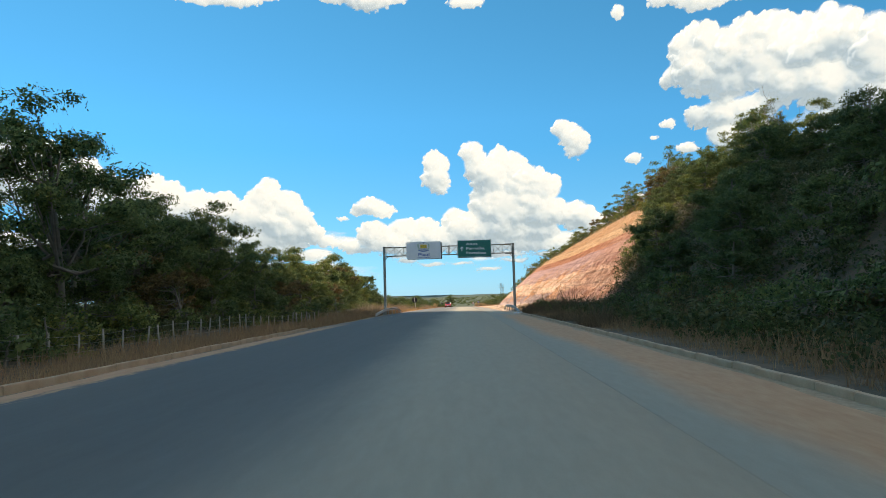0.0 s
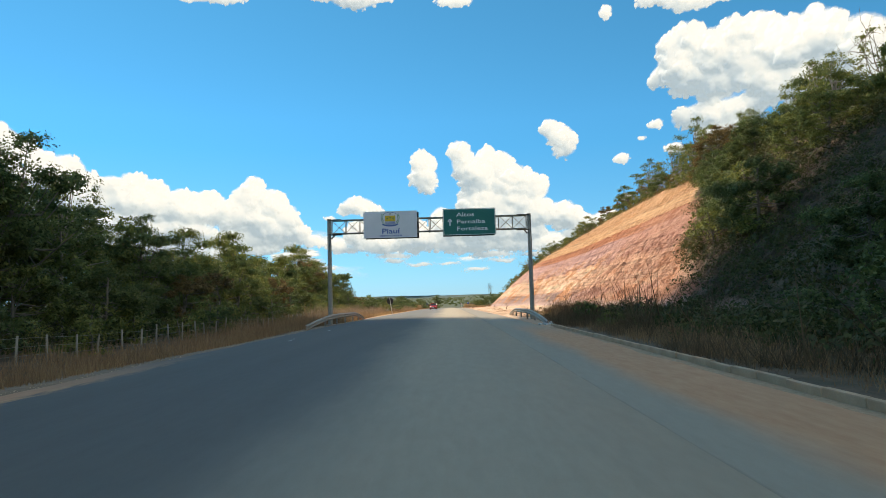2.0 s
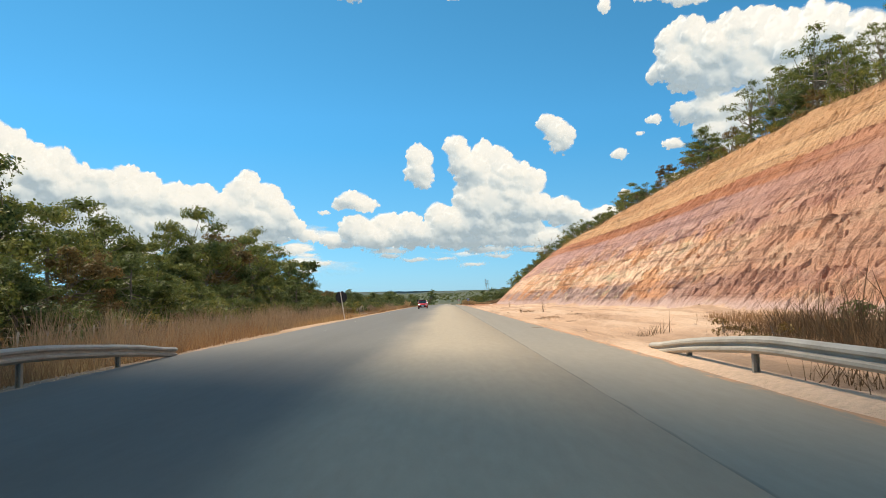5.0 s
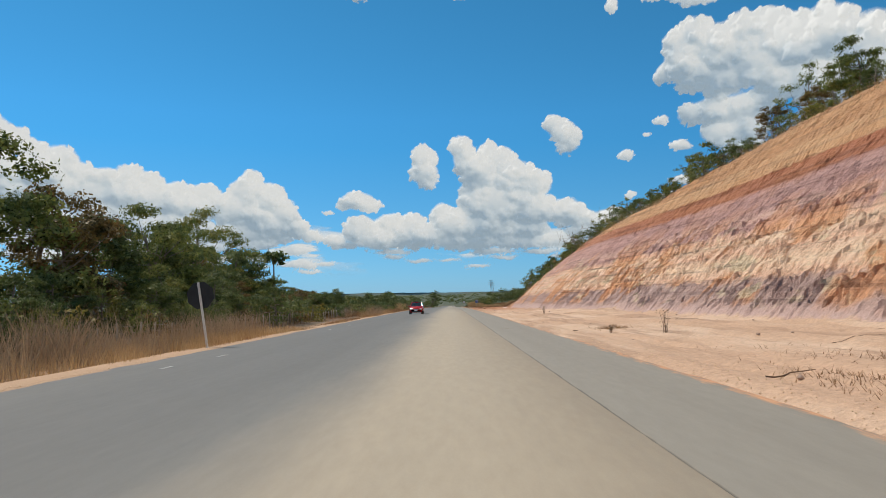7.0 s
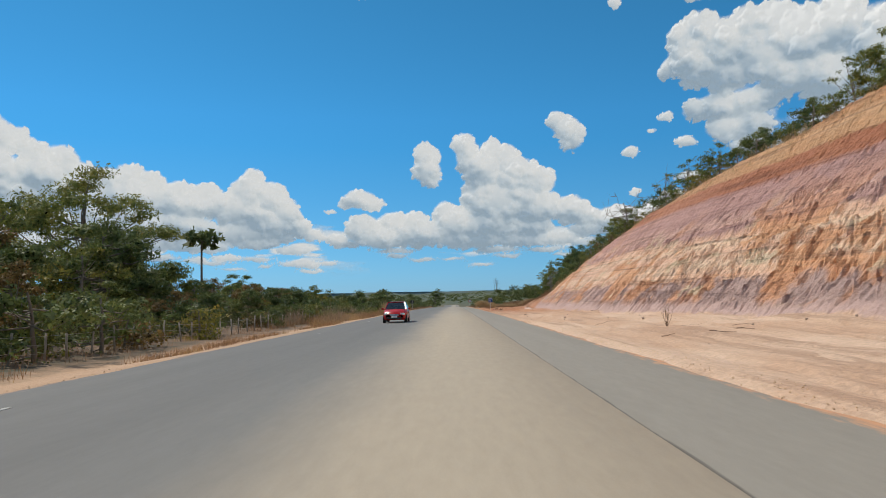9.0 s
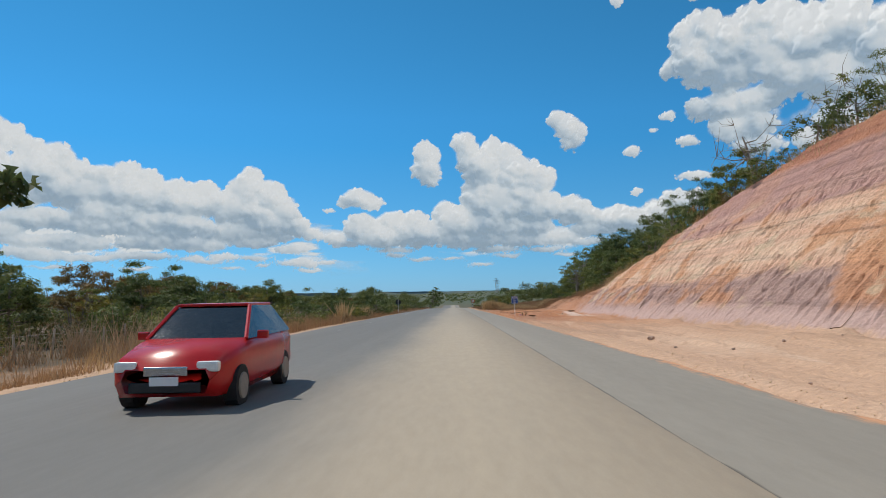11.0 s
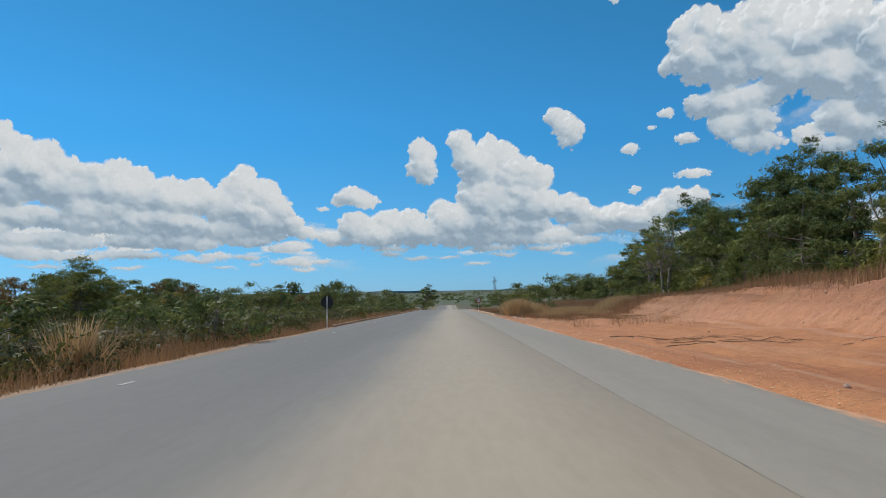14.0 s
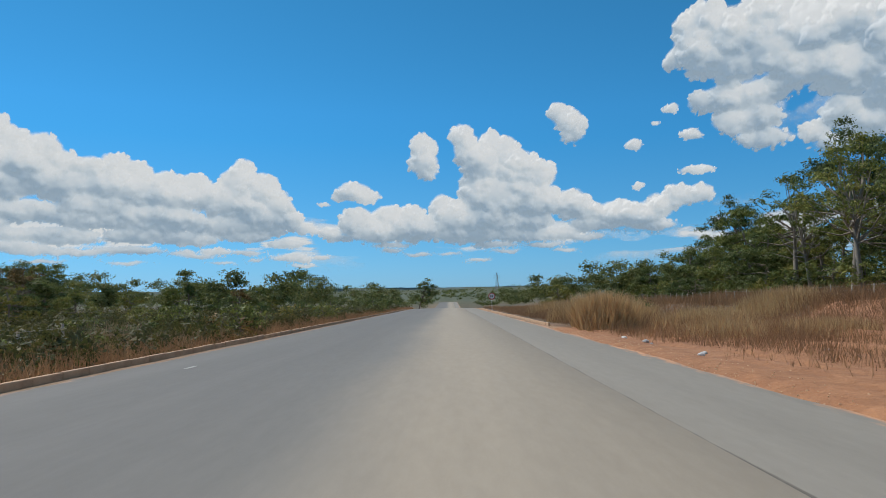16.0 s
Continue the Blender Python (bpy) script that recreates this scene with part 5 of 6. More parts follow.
def grass():
    rng = np.random.default_rng(9)
    # left verge
    n = 9000
    cy = rng.uniform(-4, 430, n)
    inner = 8.8 + 0.7 * smooth(cy, 130, 150) * (1 - smooth(cy, 195, 215))
    cx = -(inner + np.abs(rng.normal(0, 3.4, n)))
    bare = (fbm(cx * 0.3, cy * 0.09, 3, 14) < np.interp(cy, [100, 112, 185, 200], [0.45, 0.56, 0.56, 0.5])) & (cy > 104) & (cy < 200) & (cx > -14.5)
    cx, cy = cx[~bare], cy[~bare]
    x, y = tufts(rng, cx, cy, 15, 0.3)
    keep = x < -8.55
    x, y = x[keep], y[keep]
    h = rng.uniform(0.25, 1.0, len(x)) * (0.55 + 0.9 * fbm(x * 0.25, y * 0.12, 3, 15)) * np.interp(-x, [8.5, 10, 12.5], [0.4, 0.85, 1.15]) * np.interp(y, [60, 84, 108, 118, 138, 146, 188, 200], [0.75, 1.3, 1.0, 0.7, 0.7, 0.36, 0.36, 1.0])
    pale = (fbm(x * 0.35, y * 0.1, 3, 18) > 0.5) & (y > 85) & (y < 225)
    tagged(new("grass", mesh_np("grass", *blades(rng, x[~pale], y[~pale], h[~pale]), M_GRASS)), "tall dry reddish-brown verge grass", "grass", kind="stuff")
    tagged(new("grass", mesh_np("grass", *blades(rng, x[pale], y[pale], h[pale]), M_GRASS2)), "thin straw-coloured verge grass on sand", "grass", kind="stuff")
    # tall dry weeds in front of the fence
    n = 4600
    cy = rng.uniform(84, 300, n)
    cx = -(9.9 + rng.random(n) * 6.0)
    thin = fbm(cx * 0.3, cy * 0.12, 3, 24) > np.interp(cy, [84, 120, 200, 236, 250], [0.50, 0.54, 0.50, 0.54, 0.60])
    thin = thin & ((cx < -11.3) | (cy < 104) | (cy > 196)) & ((cy < 146) | (cy > 196))
    cx, cy = cx[thin], cy[thin]
    x, y = tufts(rng, cx, cy, 12, 0.22)
    h = rng.uniform(0.8, 2.1, len(x)) * np.interp(-x, [9.5, 12], [0.45, 1.0]) * (0.25 + 1.3 * fbm(x * 0.35, y * 0.25, 3, 25)) * np.interp(y, [205, 236], [1.0, 0.75])
    tagged(new("grass", mesh_np("grass", *blades(rng, x, y, h, 0.38, 0.008), M_WEED)), "tall grey-brown dead weeds in front of the fence", "grass", kind="stuff")
    # right verge: before and after the bank
    n = 8000
    cy = np.concatenate([rng.uniform(-4, 100, n), rng.uniform(244, 420, n)])
    cx = np.where(cy < 110, np.interp(cy, [60, 75, 100], [6.2, 7.4, 12]) + np.abs(rng.normal(0, 3.0, len(cy))), 6.6 + rng.random(len(cy)) ** 0.9 * np.interp(cy, [240, 290, 330], [20, 20, 26]))
    top = toe(cy) + crest(cy) / np.interp(cy, [235, 262, 300], [0.95, 0.8, 0.5])
    lot = rng.random(len(cy))
    ok = ((cy < 110) & (cx < 16) & (((cy < 64) & (lot < 0.25)) | (lot < 0.20))) | ((cy > 110) & (cx > top - 0.2)) | ((cy > 296) & (lot < 0.9)) | ((cy > 268) & (cx < toe(cy) - 2.5) & (lot < np.interp(cy, [268, 300], [0.05, 0.55])))
    cx, cy = cx[ok], cy[ok]
    x, y = tufts(rng, cx, cy, 15, 0.3)
    keep = x > 5.9
    x, y = x[keep], y[keep]
    h = rng.uniform(0.2, 0.85, len(x)) * (0.4 + 0.9 * fbm(x * 0.25, y * 0.15, 3, 16)) * np.interp(x, [6, 8], [0.5, 1.0]) * np.where((y > 60) & (y < 105), 0.7, 1.0) * np.where((y > 110) & (x > 16), 1.35, 1.0) * np.where((y > 278) & (y < 304), 0.6, 1.0)
    # a fuzzy brown stand round the mounds
    n = 4200
    cy = rng.uniform(283, 352, n)
    cx = np.interp(cy, [283, 304], [9.0, 6.6]) + rng.random(n) * np.interp(cy, [283, 304], [12, 20])
    fx, fy = tufts(rng, cx, cy, 16, 0.35)
    far_on = fx > 6.2
    fx, fy = fx[far_on], fy[far_on]
    fh = rng.uniform(0.25, 1.0, len(fx)) * (0.35 + 1.1 * fbm(fx * 0.3, fy * 0.2, 3, 26)) * np.interp(fy, [283, 294, 304], [0.2, 0.45, 1.0]) * (0.35 + 0.65 * smooth(fbm(fx * 0.22, fy * 0.22, 2, 27), 0.36, 0.56))
    tagged(new("grass", mesh_np("grass", *blades(rng, fx, fy, fh, 0.45, 0.008), M_GRASS)), "fuzzy stand of reddish-brown dead grass", "grass", kind="stuff")
    tagged(new("grass", mesh_np("grass", *blades(rng, x, y, h), M_GRASS)), "dry reddish-brown grass beside the road", "grass", kind="stuff")
    # dark brush behind the kerb and the guardrail
    n = 5200
    cy = rng.uniform(30, 92, n)
    cx = np.interp(cy, [30, 58, 64, 92], [5.8, 5.8, 6.1, 6.7]) + rng.random(n) ** 1.3 * np.interp(cy, [30, 66, 92], [8, 9, 5])
    thick = fbm(cx * 0.3, cy * 0.14, 3, 33) > np.interp(cy, [30, 70, 92], [0.36, 0.40, 0.56])
    cx, cy = cx[thick], cy[thick]
    x, y = tufts(rng, cx, cy, 13, 0.28)
    keep = x > 5.6
    x, y = x[keep], y[keep]
    h = rng.uniform(0.25, 1.0, len(x)) * (0.12 + 2.6 * fbm(x * 0.5, y * 0.35, 3, 34) ** 2) * np.where(rng.random(len(x)) < 0.06, 1.9, 1.0) * np.interp(x, [5.9, 7.0], [0.5, 1.0]) * np.interp(y, [60, 84, 92], [1.0, 0.8, 0.5])
    v0 = blades(rng, x, y, h, 0.42, 0.009)
    v0[0][:, 2] += np.repeat(cut_fn(x, y) - ground_z(x, y), 3)
    tagged(new("grass", mesh_np("grass", *v0, M_BRUSH)), "dark brown dead brush behind the guardrail", "grass", kind="stuff")
    # low dead mats on the sand below the bank
    x = np.concatenate([8.1 + rng.normal(0, 0.5, 500), 9.0 + rng.normal(0, 0.7, 700), 7.0 + rng.normal(0, 0.35, 400)])
    y = np.concatenate([133 + rng.normal(0, 0.35, 500), rng.uniform(103, 121, 700), 112 + rng.normal(0, 1.5, 400)])
    on = fbm(x * 0.8, y * 0.5, 3, 29) > 0.47
    x, y = x[on], y[on]
    v0 = blades(rng, x, y, rng.uniform(0.05, 0.16, len(x)), 0.9, 0.016)
    v0[0][:, 2] += np.repeat(cut_fn(x, y) - ground_z(x, y), 3)
    tagged(new("grass", mesh_np("grass", *v0, M_GRASS)), "low dead brown grass mats on the sand", "grass", kind="stuff")
    # straw tufts: the big round mounds and the thin growth on the crest
    xs, ys, hs = [], [], []
    for mx, my, mr, mh, k in ((7.5, 308, 1.5, 1.8, 3000), (9.6, 312, 1.8, 1.5, 2200), (8.2, 319, 1.5, 1.4, 1500), (12, 306.5, 2.2, 0.9, 1600), (15, 313, 2.5, 1.1, 1800), (19.5, 315, 3, 1.2, 2000), (10.2, 300, 1.4, 0.55, 700), (14, 300, 2, 0.5, 900), (9.9, 338, 2.2, 1.5, 1200), (-9.7, 233, 0.5, 1.9, 170), (-10.4, 252, 0.6, 1.6, 260)):
        dx, dy = rng.normal(0, mr * 0.55, k), rng.normal(0, mr * 0.75, k)
        xs.append(mx + dx)
        ys.append(my + dy)
        hs.append(mh * np.sqrt(np.clip(1.02 - (dx * dx + dy * dy) / (1.5 * mr) ** 2, 0, 1)) * rng.uniform(0.7, 1.08, k) + 0.15)
    x, y, h = np.concatenate(xs), np.concatenate(ys), np.concatenate(hs)
    keep = (x > 6.2) | (x < -8.8)
    x, y, h = x[keep], y[keep], h[keep]
    v1 = blades(rng, x, y, h, 0.3, 0.02)
    cy = rng.uniform(100, 250, 900)
    cx = toe(cy) + crest(cy) / 0.95 + rng.normal(0.7, 0.9, 900)
    x, y = tufts(rng, cx, cy, 9, 0.25)
    v2 = blades(rng, x, y, rng.uniform(0.3, 0.9, len(x)), 0.4)
    tagged(new("grass", mesh_np("grass", *merge([v1, v2]), M_GRASS2)), "pale straw-coloured grass in round mounds and on the crest", "grass", kind="stuff")


grass()


# ---- gantry over the road ----
GANTRY_Y = 71.4


def on_road(y):
    return float(road_z(y))


def emblem(parent, cx, cz, y):
    """State arms as plain coloured shapes: a shield with palms and stripes, two sprays and a ribbon."""
    s = 0.36
    part("shield", box_mesh("shield", (cx, y, cz + 0.10), (0.72, 0.006, 0.40), M_YELLOW), parent, "yellow shield field")
    for i in range(4):
        part("stripe", box_mesh("stripe", (cx, y - 0.001, cz - 0.135 - i * 0.062), (0.70 - 0.07 * max(0, i - 2), 0.006, 0.03), M_NAVY), parent, "blue wave stripe")
    for dx, hh in ((-0.22, 0.15), (0, 0.22), (0.22, 0.15)):
        bm = bmesh.new()
        add_box(bm, (cx + dx, y - 0.005, cz + 0.0 + hh / 2 - 0.04), (0.022, 0.004, hh))
        for k in range(6):
            a = radians(k * 60 + 30)
            add_box(bm, (cx + dx + 0.05 * math.cos(a), y - 0.005, cz + hh - 0.04 + 0.035 * math.sin(a)), (0.09, 0.004, 0.02), Matrix.Rotation(-a, 3, "Y"))
        part("palm_mark", bm_mesh("palm_mark", bm, M_EMGREEN), parent, "small green palm mark")
    for side in (-1, 1):
        bm = bmesh.new()
        for k in range(9):
            t = k / 8
            px, pz = cx + side * (0.42 + 0.16 * math.sin(t * 2.4)), cz - 0.32 + 0.68 * t
            for q in (-1, 1):
                add_box(bm, (px + q * 0.045, y - 0.003, pz + 0.02), (0.085, 0.004, 0.038), Matrix.Rotation(radians(-q * 40), 3, "Y"), 0.0)
        part("spray", bm_mesh("spray", bm, M_EMGREEN), parent, "green leaf spray")
    bm = bmesh.new()
    for k in range(11):
        t = (k - 5) / 5
        add_box(bm, (cx + t * 0.5, y - 0.004, cz - 0.42 + 0.10 * t * t), (0.115, 0.006, 0.085), Matrix.Rotation(radians(-22 * t), 3, "Y"))
    part("ribbon", bm_mesh("ribbon", bm, M_NAVY), parent, "blue ribbon")
    bm = bmesh.new()
    for k in range(5):
        a = radians(90 + 72 * k)
        add_box(bm, (cx + 0.03 * math.cos(a), y, cz + 0.42 + 0.03 * math.sin(a)), (0.06, 0.005, 0.028), Matrix.Rotation(-a, 3, "Y"))
    part("star", bm_mesh("star", bm, M_DARK), parent)
    for k in range(9):
        t = (k - 4) / 4
        part("lettering_bar", box_mesh("bar", (0, 0, 0), (0.055, 0.004, 0.05), M_NAVY), parent, "",
             pose(cx + 0.36 * t, y - 0.001, cz + 0.54 - 0.09 * t * t, 0, 20 * t, 0))


def panel(parent, x0, x1, z0, z1, y, mat, name, label):
    """A sheet sign on aluminium sections with a thin folded rim."""
    p = part(name, box_mesh(name, ((x0 + x1) / 2, y, (z0 + z1) / 2), (x1 - x0, 0.05, z1 - z0), mat, 0.012), parent, label)
    for k in range(3):
        z = z0 + (z1 - z0) * (0.2 + 0.3 * k)
        part("stiffener", box_mesh("stiffener", ((x0 + x1) / 2, y + 0.05, z), (x1 - x0 - 0.1, 0.05, 0.06), M_GALV), p)
    return p


def build_gantry():
    g = thing("sign_gantry", "grey steel gantry across the road with two direction signs", "sign gantry", Matrix.Identity(4))
    y, xl, xr = GANTRY_Y, -8.28, 5.76
    zr = on_road(y)
    zt, zb = 7.02, 6.09
    dep = 0.46
    for x, name in ((xl, "post"), (xr, "post")):
        zg = float(ground_z(x, y)) - 0.3
        bm = bmesh.new()
        bmesh.ops.create_cone(bm, cap_ends=True, segments=8, radius1=0.165, radius2=0.135, depth=zt + 0.12 - zg, matrix=pose(x, y, (zt + 0.12 + zg) / 2, 0, 0, 22.5))
        for zz in (2.2, 4.2):
            bmesh.ops.create_cone(bm, cap_ends=True, segments=8, radius1=0.162, radius2=0.162, depth=0.05, matrix=pose(x, y, zz, 0, 0, 22.5))
        p = part(name, bm_mesh(name, bm, M_GALV), g, "tapered eight-sided steel post")
        s = 1 if x < 0 else -1
        for zz in (zt + 0.05, zb - 0.07):
            part("bracket_plate", box_mesh("bracket_plate", (x + s * 0.42, y, zz), (0.9, dep + 0.12, 0.03), M_DARK), p, "dark steel bracket plate")
        bm = bmesh.new()
        add_box(bm, (x + s * 0.26, y, zb - 0.22), (0.03, dep * 0.9, 0.34), Matrix.Rotation(radians(s * 40), 3, "Y"))
        part("brace", bm_mesh("brace", bm, M_DARK), p, "dark slanting brace")
        part("base_plate", box_mesh("base_plate", (x, y, float(ground_z(x, y)) + 0.03), (0.6, 0.6, 0.05), M_GALV, 0.008), p)
    x0, x1 = xl + 0.2, xr - 0.2
    for yy in (y - dep / 2, y + dep / 2):
        for zz in (zb, zt):
            part("chord", bar_mesh("chord", (x0, yy, zz), (x1, yy, zz), 0.042, M_GALV, 8), g)
    n = 14
    w = (x1 - x0) / n
    vert = {k: bar_mesh("strut", (0, 0, zb), (0, 0, zt), 0.024, M_GALV, 6) for k in (0,)}[0]
    up = bar_mesh("diagonal", (0, 0, zb), (w, 0, zt), 0.02, M_GALV, 6)
    dn = bar_mesh("diagonal", (0, 0, zt), (w, 0, zb), 0.02, M_GALV, 6)
    cross = bar_mesh("tie", (0, -dep / 2, 0), (0, dep / 2, 0), 0.02, M_GALV, 6)
    for k in range(n + 1):
        for yy in (y - dep / 2, y + dep / 2):
            part("strut", vert, g, "", pose(x0 + k * w, yy, 0))
        for zz in (zb, zt):
            part("tie", cross, g, "", pose(x0 + k * w, y, zz))
    for k in range(n):
        part("diagonal", up if k % 2 else dn, g, "", pose(x0 + k * w, y - dep / 2, 0))
        part("diagonal", dn if k % 2 else up, g, "", pose(x0 + k * w, y + dep / 2, 0))
    for dx in (-0.05, 0.05):
        part("joint_plate", box_mesh("joint_plate", (-1.20 + dx, y, (zb + zt) / 2), (0.04, dep + 0.1, zt - zb + 0.14), M_GALV, 0.006), g, "bolted joint plate of the truss")
    yf, yb = y - dep / 2 - 0.10, y + dep / 2 + 0.12
    a = panel(g, -5.82, -2.09, 5.68, 7.54, yf, M_WHITE, "white_sign", "greyish white sign panel with a state emblem")
    b = panel(g, -0.27, 3.39, 5.72, 7.58, yf, M_GREEN, "green_sign", "green direction sign panel with white lettering")
    part("back_panel", box_mesh("back_panel", (-3.87, yb, 6.60), (3.76, 0.05, 1.86), M_DARK, 0.01), g, "dark back of a sign for oncoming traffic")
    part("back_panel", box_mesh("back_panel", (1.53, yb, 6.64), (3.62, 0.05, 1.86), M_DARK, 0.01), g, "dark back of a sign for oncoming traffic")
    yt = yf - 0.03
    # white sign
    emblem(a, -3.95, 6.93, yt)
    part("lettering", text_mesh("lettering", "Piauí", 0.50, M_NAVY, "CENTER", 0.003, 0.009), a, "blue lettering", pose(-3.93, yt, 5.98) @ Matrix.Diagonal((1.35, 1, 1, 1)))
    part("lettering", text_mesh("lettering", "GOVERNO DO ESTADO", 0.14, M_NAVY, "CENTER", 0.003, 0.003), a, "blue lettering", pose(-3.93, yt, 5.78) @ Matrix.Diagonal((1.02, 1, 1, 1)))
    # green sign
    for words, z in (("Altos", 7.06), ("Parnaíba", 6.57), ("Fortaleza", 6.08)):
        part("lettering", text_mesh("lettering", words, 0.42, M_LETTER, "LEFT", 0.003, 0.003), b, "white lettering", pose(0.66, yt, z - 0.03) @ Matrix.Diagonal((1.4, 1, 0.94, 1)))
    bm = bmesh.new()
    add_box(bm, (0.21, yt, 6.57), (0.09, 0.006, 0.36))
    for s in (-1, 1):
        add_box(bm, (0.21 + s * 0.075, yt, 6.77), (0.23, 0.006, 0.075), Matrix.Rotation(radians(s * 48), 3, "Y"))
    part("arrow", bm_mesh("arrow", bm, M_LETTER), b, "white arrow pointing up")
    bm = bmesh.new()
    bx0, bx1, bz0, bz1 = -0.23, 3.35, 5.76, 7.54
    for zz in (bz0, bz1):
        add_box(bm, ((bx0 + bx1) / 2, yt + 0.002, zz), (bx1 - bx0, 0.006, 0.03))
    for xx in (bx0, bx1):
        add_box(bm, (xx, yt + 0.002, (bz0 + bz1) / 2), (0.03, 0.006, bz1 - bz0))
    part("border", bm_mesh("border", bm, M_LETTER), b, "thin white border")


build_gantry()


# ---- guardrails ----
W_BEAM = [(-0.155, 0.0), (-0.14, -0.03), (-0.10, -0.08), (-0.055, -0.08), (-0.02, -0.015), (0.02, -0.015), (0.055, -0.08), (0.10, -0.08), (0.14, -0.03), (0.155, 0.0)]


def guardrail(x, side, stations, label, posts):
    """stations: (y, height of the beam's middle, shift away from the road). side: +1 with the road to its left."""
    g = thing("guardrail", label, "guardrail", Matrix.Identity(4), "guardrails at the gantry")
    ys = np.linspace(stations[0][0], stations[-1][0], 60)
    st = np.array(stations)
    hz = np.interp(ys, st[:, 0], st[:, 1])
    hz = np.convolve(np.pad(hz, 2, mode="edge"), np.ones(5) / 5, "valid")
    off = np.interp(ys, st[:, 0], st[:, 2])
    prof = np.array(W_BEAM)
    rows = []
    for thick in (0.0, 0.012):
        for (pz, px) in prof:
            rows.append(np.stack([x + side * (off + px + 0.08 + thick), ys, road_z(ys) + hz + pz], -1))
    v = np.stack(rows, 1).reshape(-1, 3)
    n, k = len(ys), len(prof)
    loop = list(range(k)) + list(range(2 * k - 1, k - 1, -1))
    m = 2 * k
    f = []
    for i in range(n - 1):
        for j in range(m):
            a, b = loop[j], loop[(j + 1) % m]
            f.append((i * m + a, i * m + b, (i + 1) * m + b, (i + 1) * m + a))
    part("beam", mesh_np("beam", v, np.array(f), M_RAIL, False), g, "corrugated steel beam, bent down at the ends")
    for py in posts:
        h = float(np.interp(py, ys, hz))
        o = float(np.interp(py, ys, off))
        z = on_road(py)
        bm = bmesh.new()
        zz0 = -0.4
        for dx, sx in ((0.0, 0.012), (0.10, 0.012)):
            add_box(bm, (dx, 0, (h + 0.1 + zz0) / 2), (sx, 0.075, h + 0.1 - zz0))
        add_box(bm, (0.05, 0.036, (h + 0.1 + zz0) / 2), (0.10, 0.008, h + 0.1 - zz0))
        pp = part("post", bm_mesh("post", bm, M_GALV), g, "", Matrix.Translation((x + side * (o + 0.14) + (0 if side > 0 else -0.10), py, z)))
        part("spacer", box_mesh("spacer", (0.05 - side * 0.08, 0, h), (0.06, 0.08, 0.26), M_GALV, 0.006), pp)


guardrail(-7.98, -1, [(64.2, 0.06, 0.4), (66.0, 0.30, 0.2), (69.5, 0.54, 0.05), (72.5, 0.60, 0), (81.5, 0.60, 0), (85.5, 0.34, 0.05), (88.5, 0.03, 0.15)],
          "dulled steel guardrail bent to the ground at both ends", (65.3, 69.2, 73.2, 77.1, 81.1, 85.0))
guardrail(5.3, 1, [(62.6, 0.03, 0.12), (64.9, 0.27, 0.1), (68.2, 0.52, 0.03), (71.0, 0.60, 0), (79.5, 0.60, 0), (83.0, 0.34, 0.04), (86.0, 0.02, 0.12)],
          "dented steel guardrail below the gantry, ends turned down", (64.8, 68.4, 72.2, 76.2, 80.1, 83.4))


# ---- kerbs ----
def kerb_piece():
    bm = bmesh.new()
    add_box(bm, (0, 0.495, 0.06), (0.12, 0.985, 0.36), None, 0.025)
    return bm_mesh("kerb_stone", bm, M_CONC)


KERB = kerb_piece()


def kerb_line(x, y0, y1, lift, label, drift=0.0):
    k = thing("kerb", label, "kerb", Matrix.Identity(4), "", "structure")
    rng = random.Random(int(y0 * 7 + 900))
    y = y0
    while y < y1:
        z = on_road(y)
        slope = math.degrees(math.atan((on_road(y + 1) - z)))
        part("kerb_stone", KERB, k, "", pose(x + drift * (y - y0) + rng.uniform(-0.015, 0.015), y, z - 0.07 + lift + rng.uniform(-0.012, 0.012), slope, rng.uniform(-2, 2), rng.uniform(-0.5, 0.5)))
        y += 1.0


kerb_line(-8.45, -6, 36, -0.07, "low sandy concrete kerb along the verge")
kerb_line(5.32, -6, 60.0, -0.06, "low sandy concrete kerb half buried in sand")
kerb_line(-8.45, 281, 400, -0.03, "concrete kerb along the grown-over verge")
kerb_line(5.4, 312, 400, -0.02, "pale concrete kerb along the road")


# ---- road signs ----
def sign_back(x, y, tilt, size, height, label, sides=8):
    s = thing("road_sign", label, "road sign", pose(x, y, float(ground_z(x, y)), 0, tilt, 0))
    part("post", box_mesh("post", (0, -0.05, height / 2 - 0.2), (0.075, 0.075, height + 0.4), M_POST, 0.01), s, "whitewashed wooden post")
    bm = bmesh.new()
    bmesh.ops.create_cone(bm, cap_ends=True, segments=sides, radius1=size / 2, radius2=size / 2, depth=0.012, matrix=pose(0, 0.0, height - size * 0.46, 90, 0, 0) @ pose(0, 0, 0, 0, 0, 180 / sides))
    part("plate", bm_mesh("plate", bm, M_DARK), s, "black back of the sign plate")


sign_back(-8.75, 125.8, -8.5, 1.06, 2.45, "leaning road sign seen from its black back")
sign_back(-8.75, 280.3, 0.5, 0.92, 2.2, "upright road sign seen from its black back")


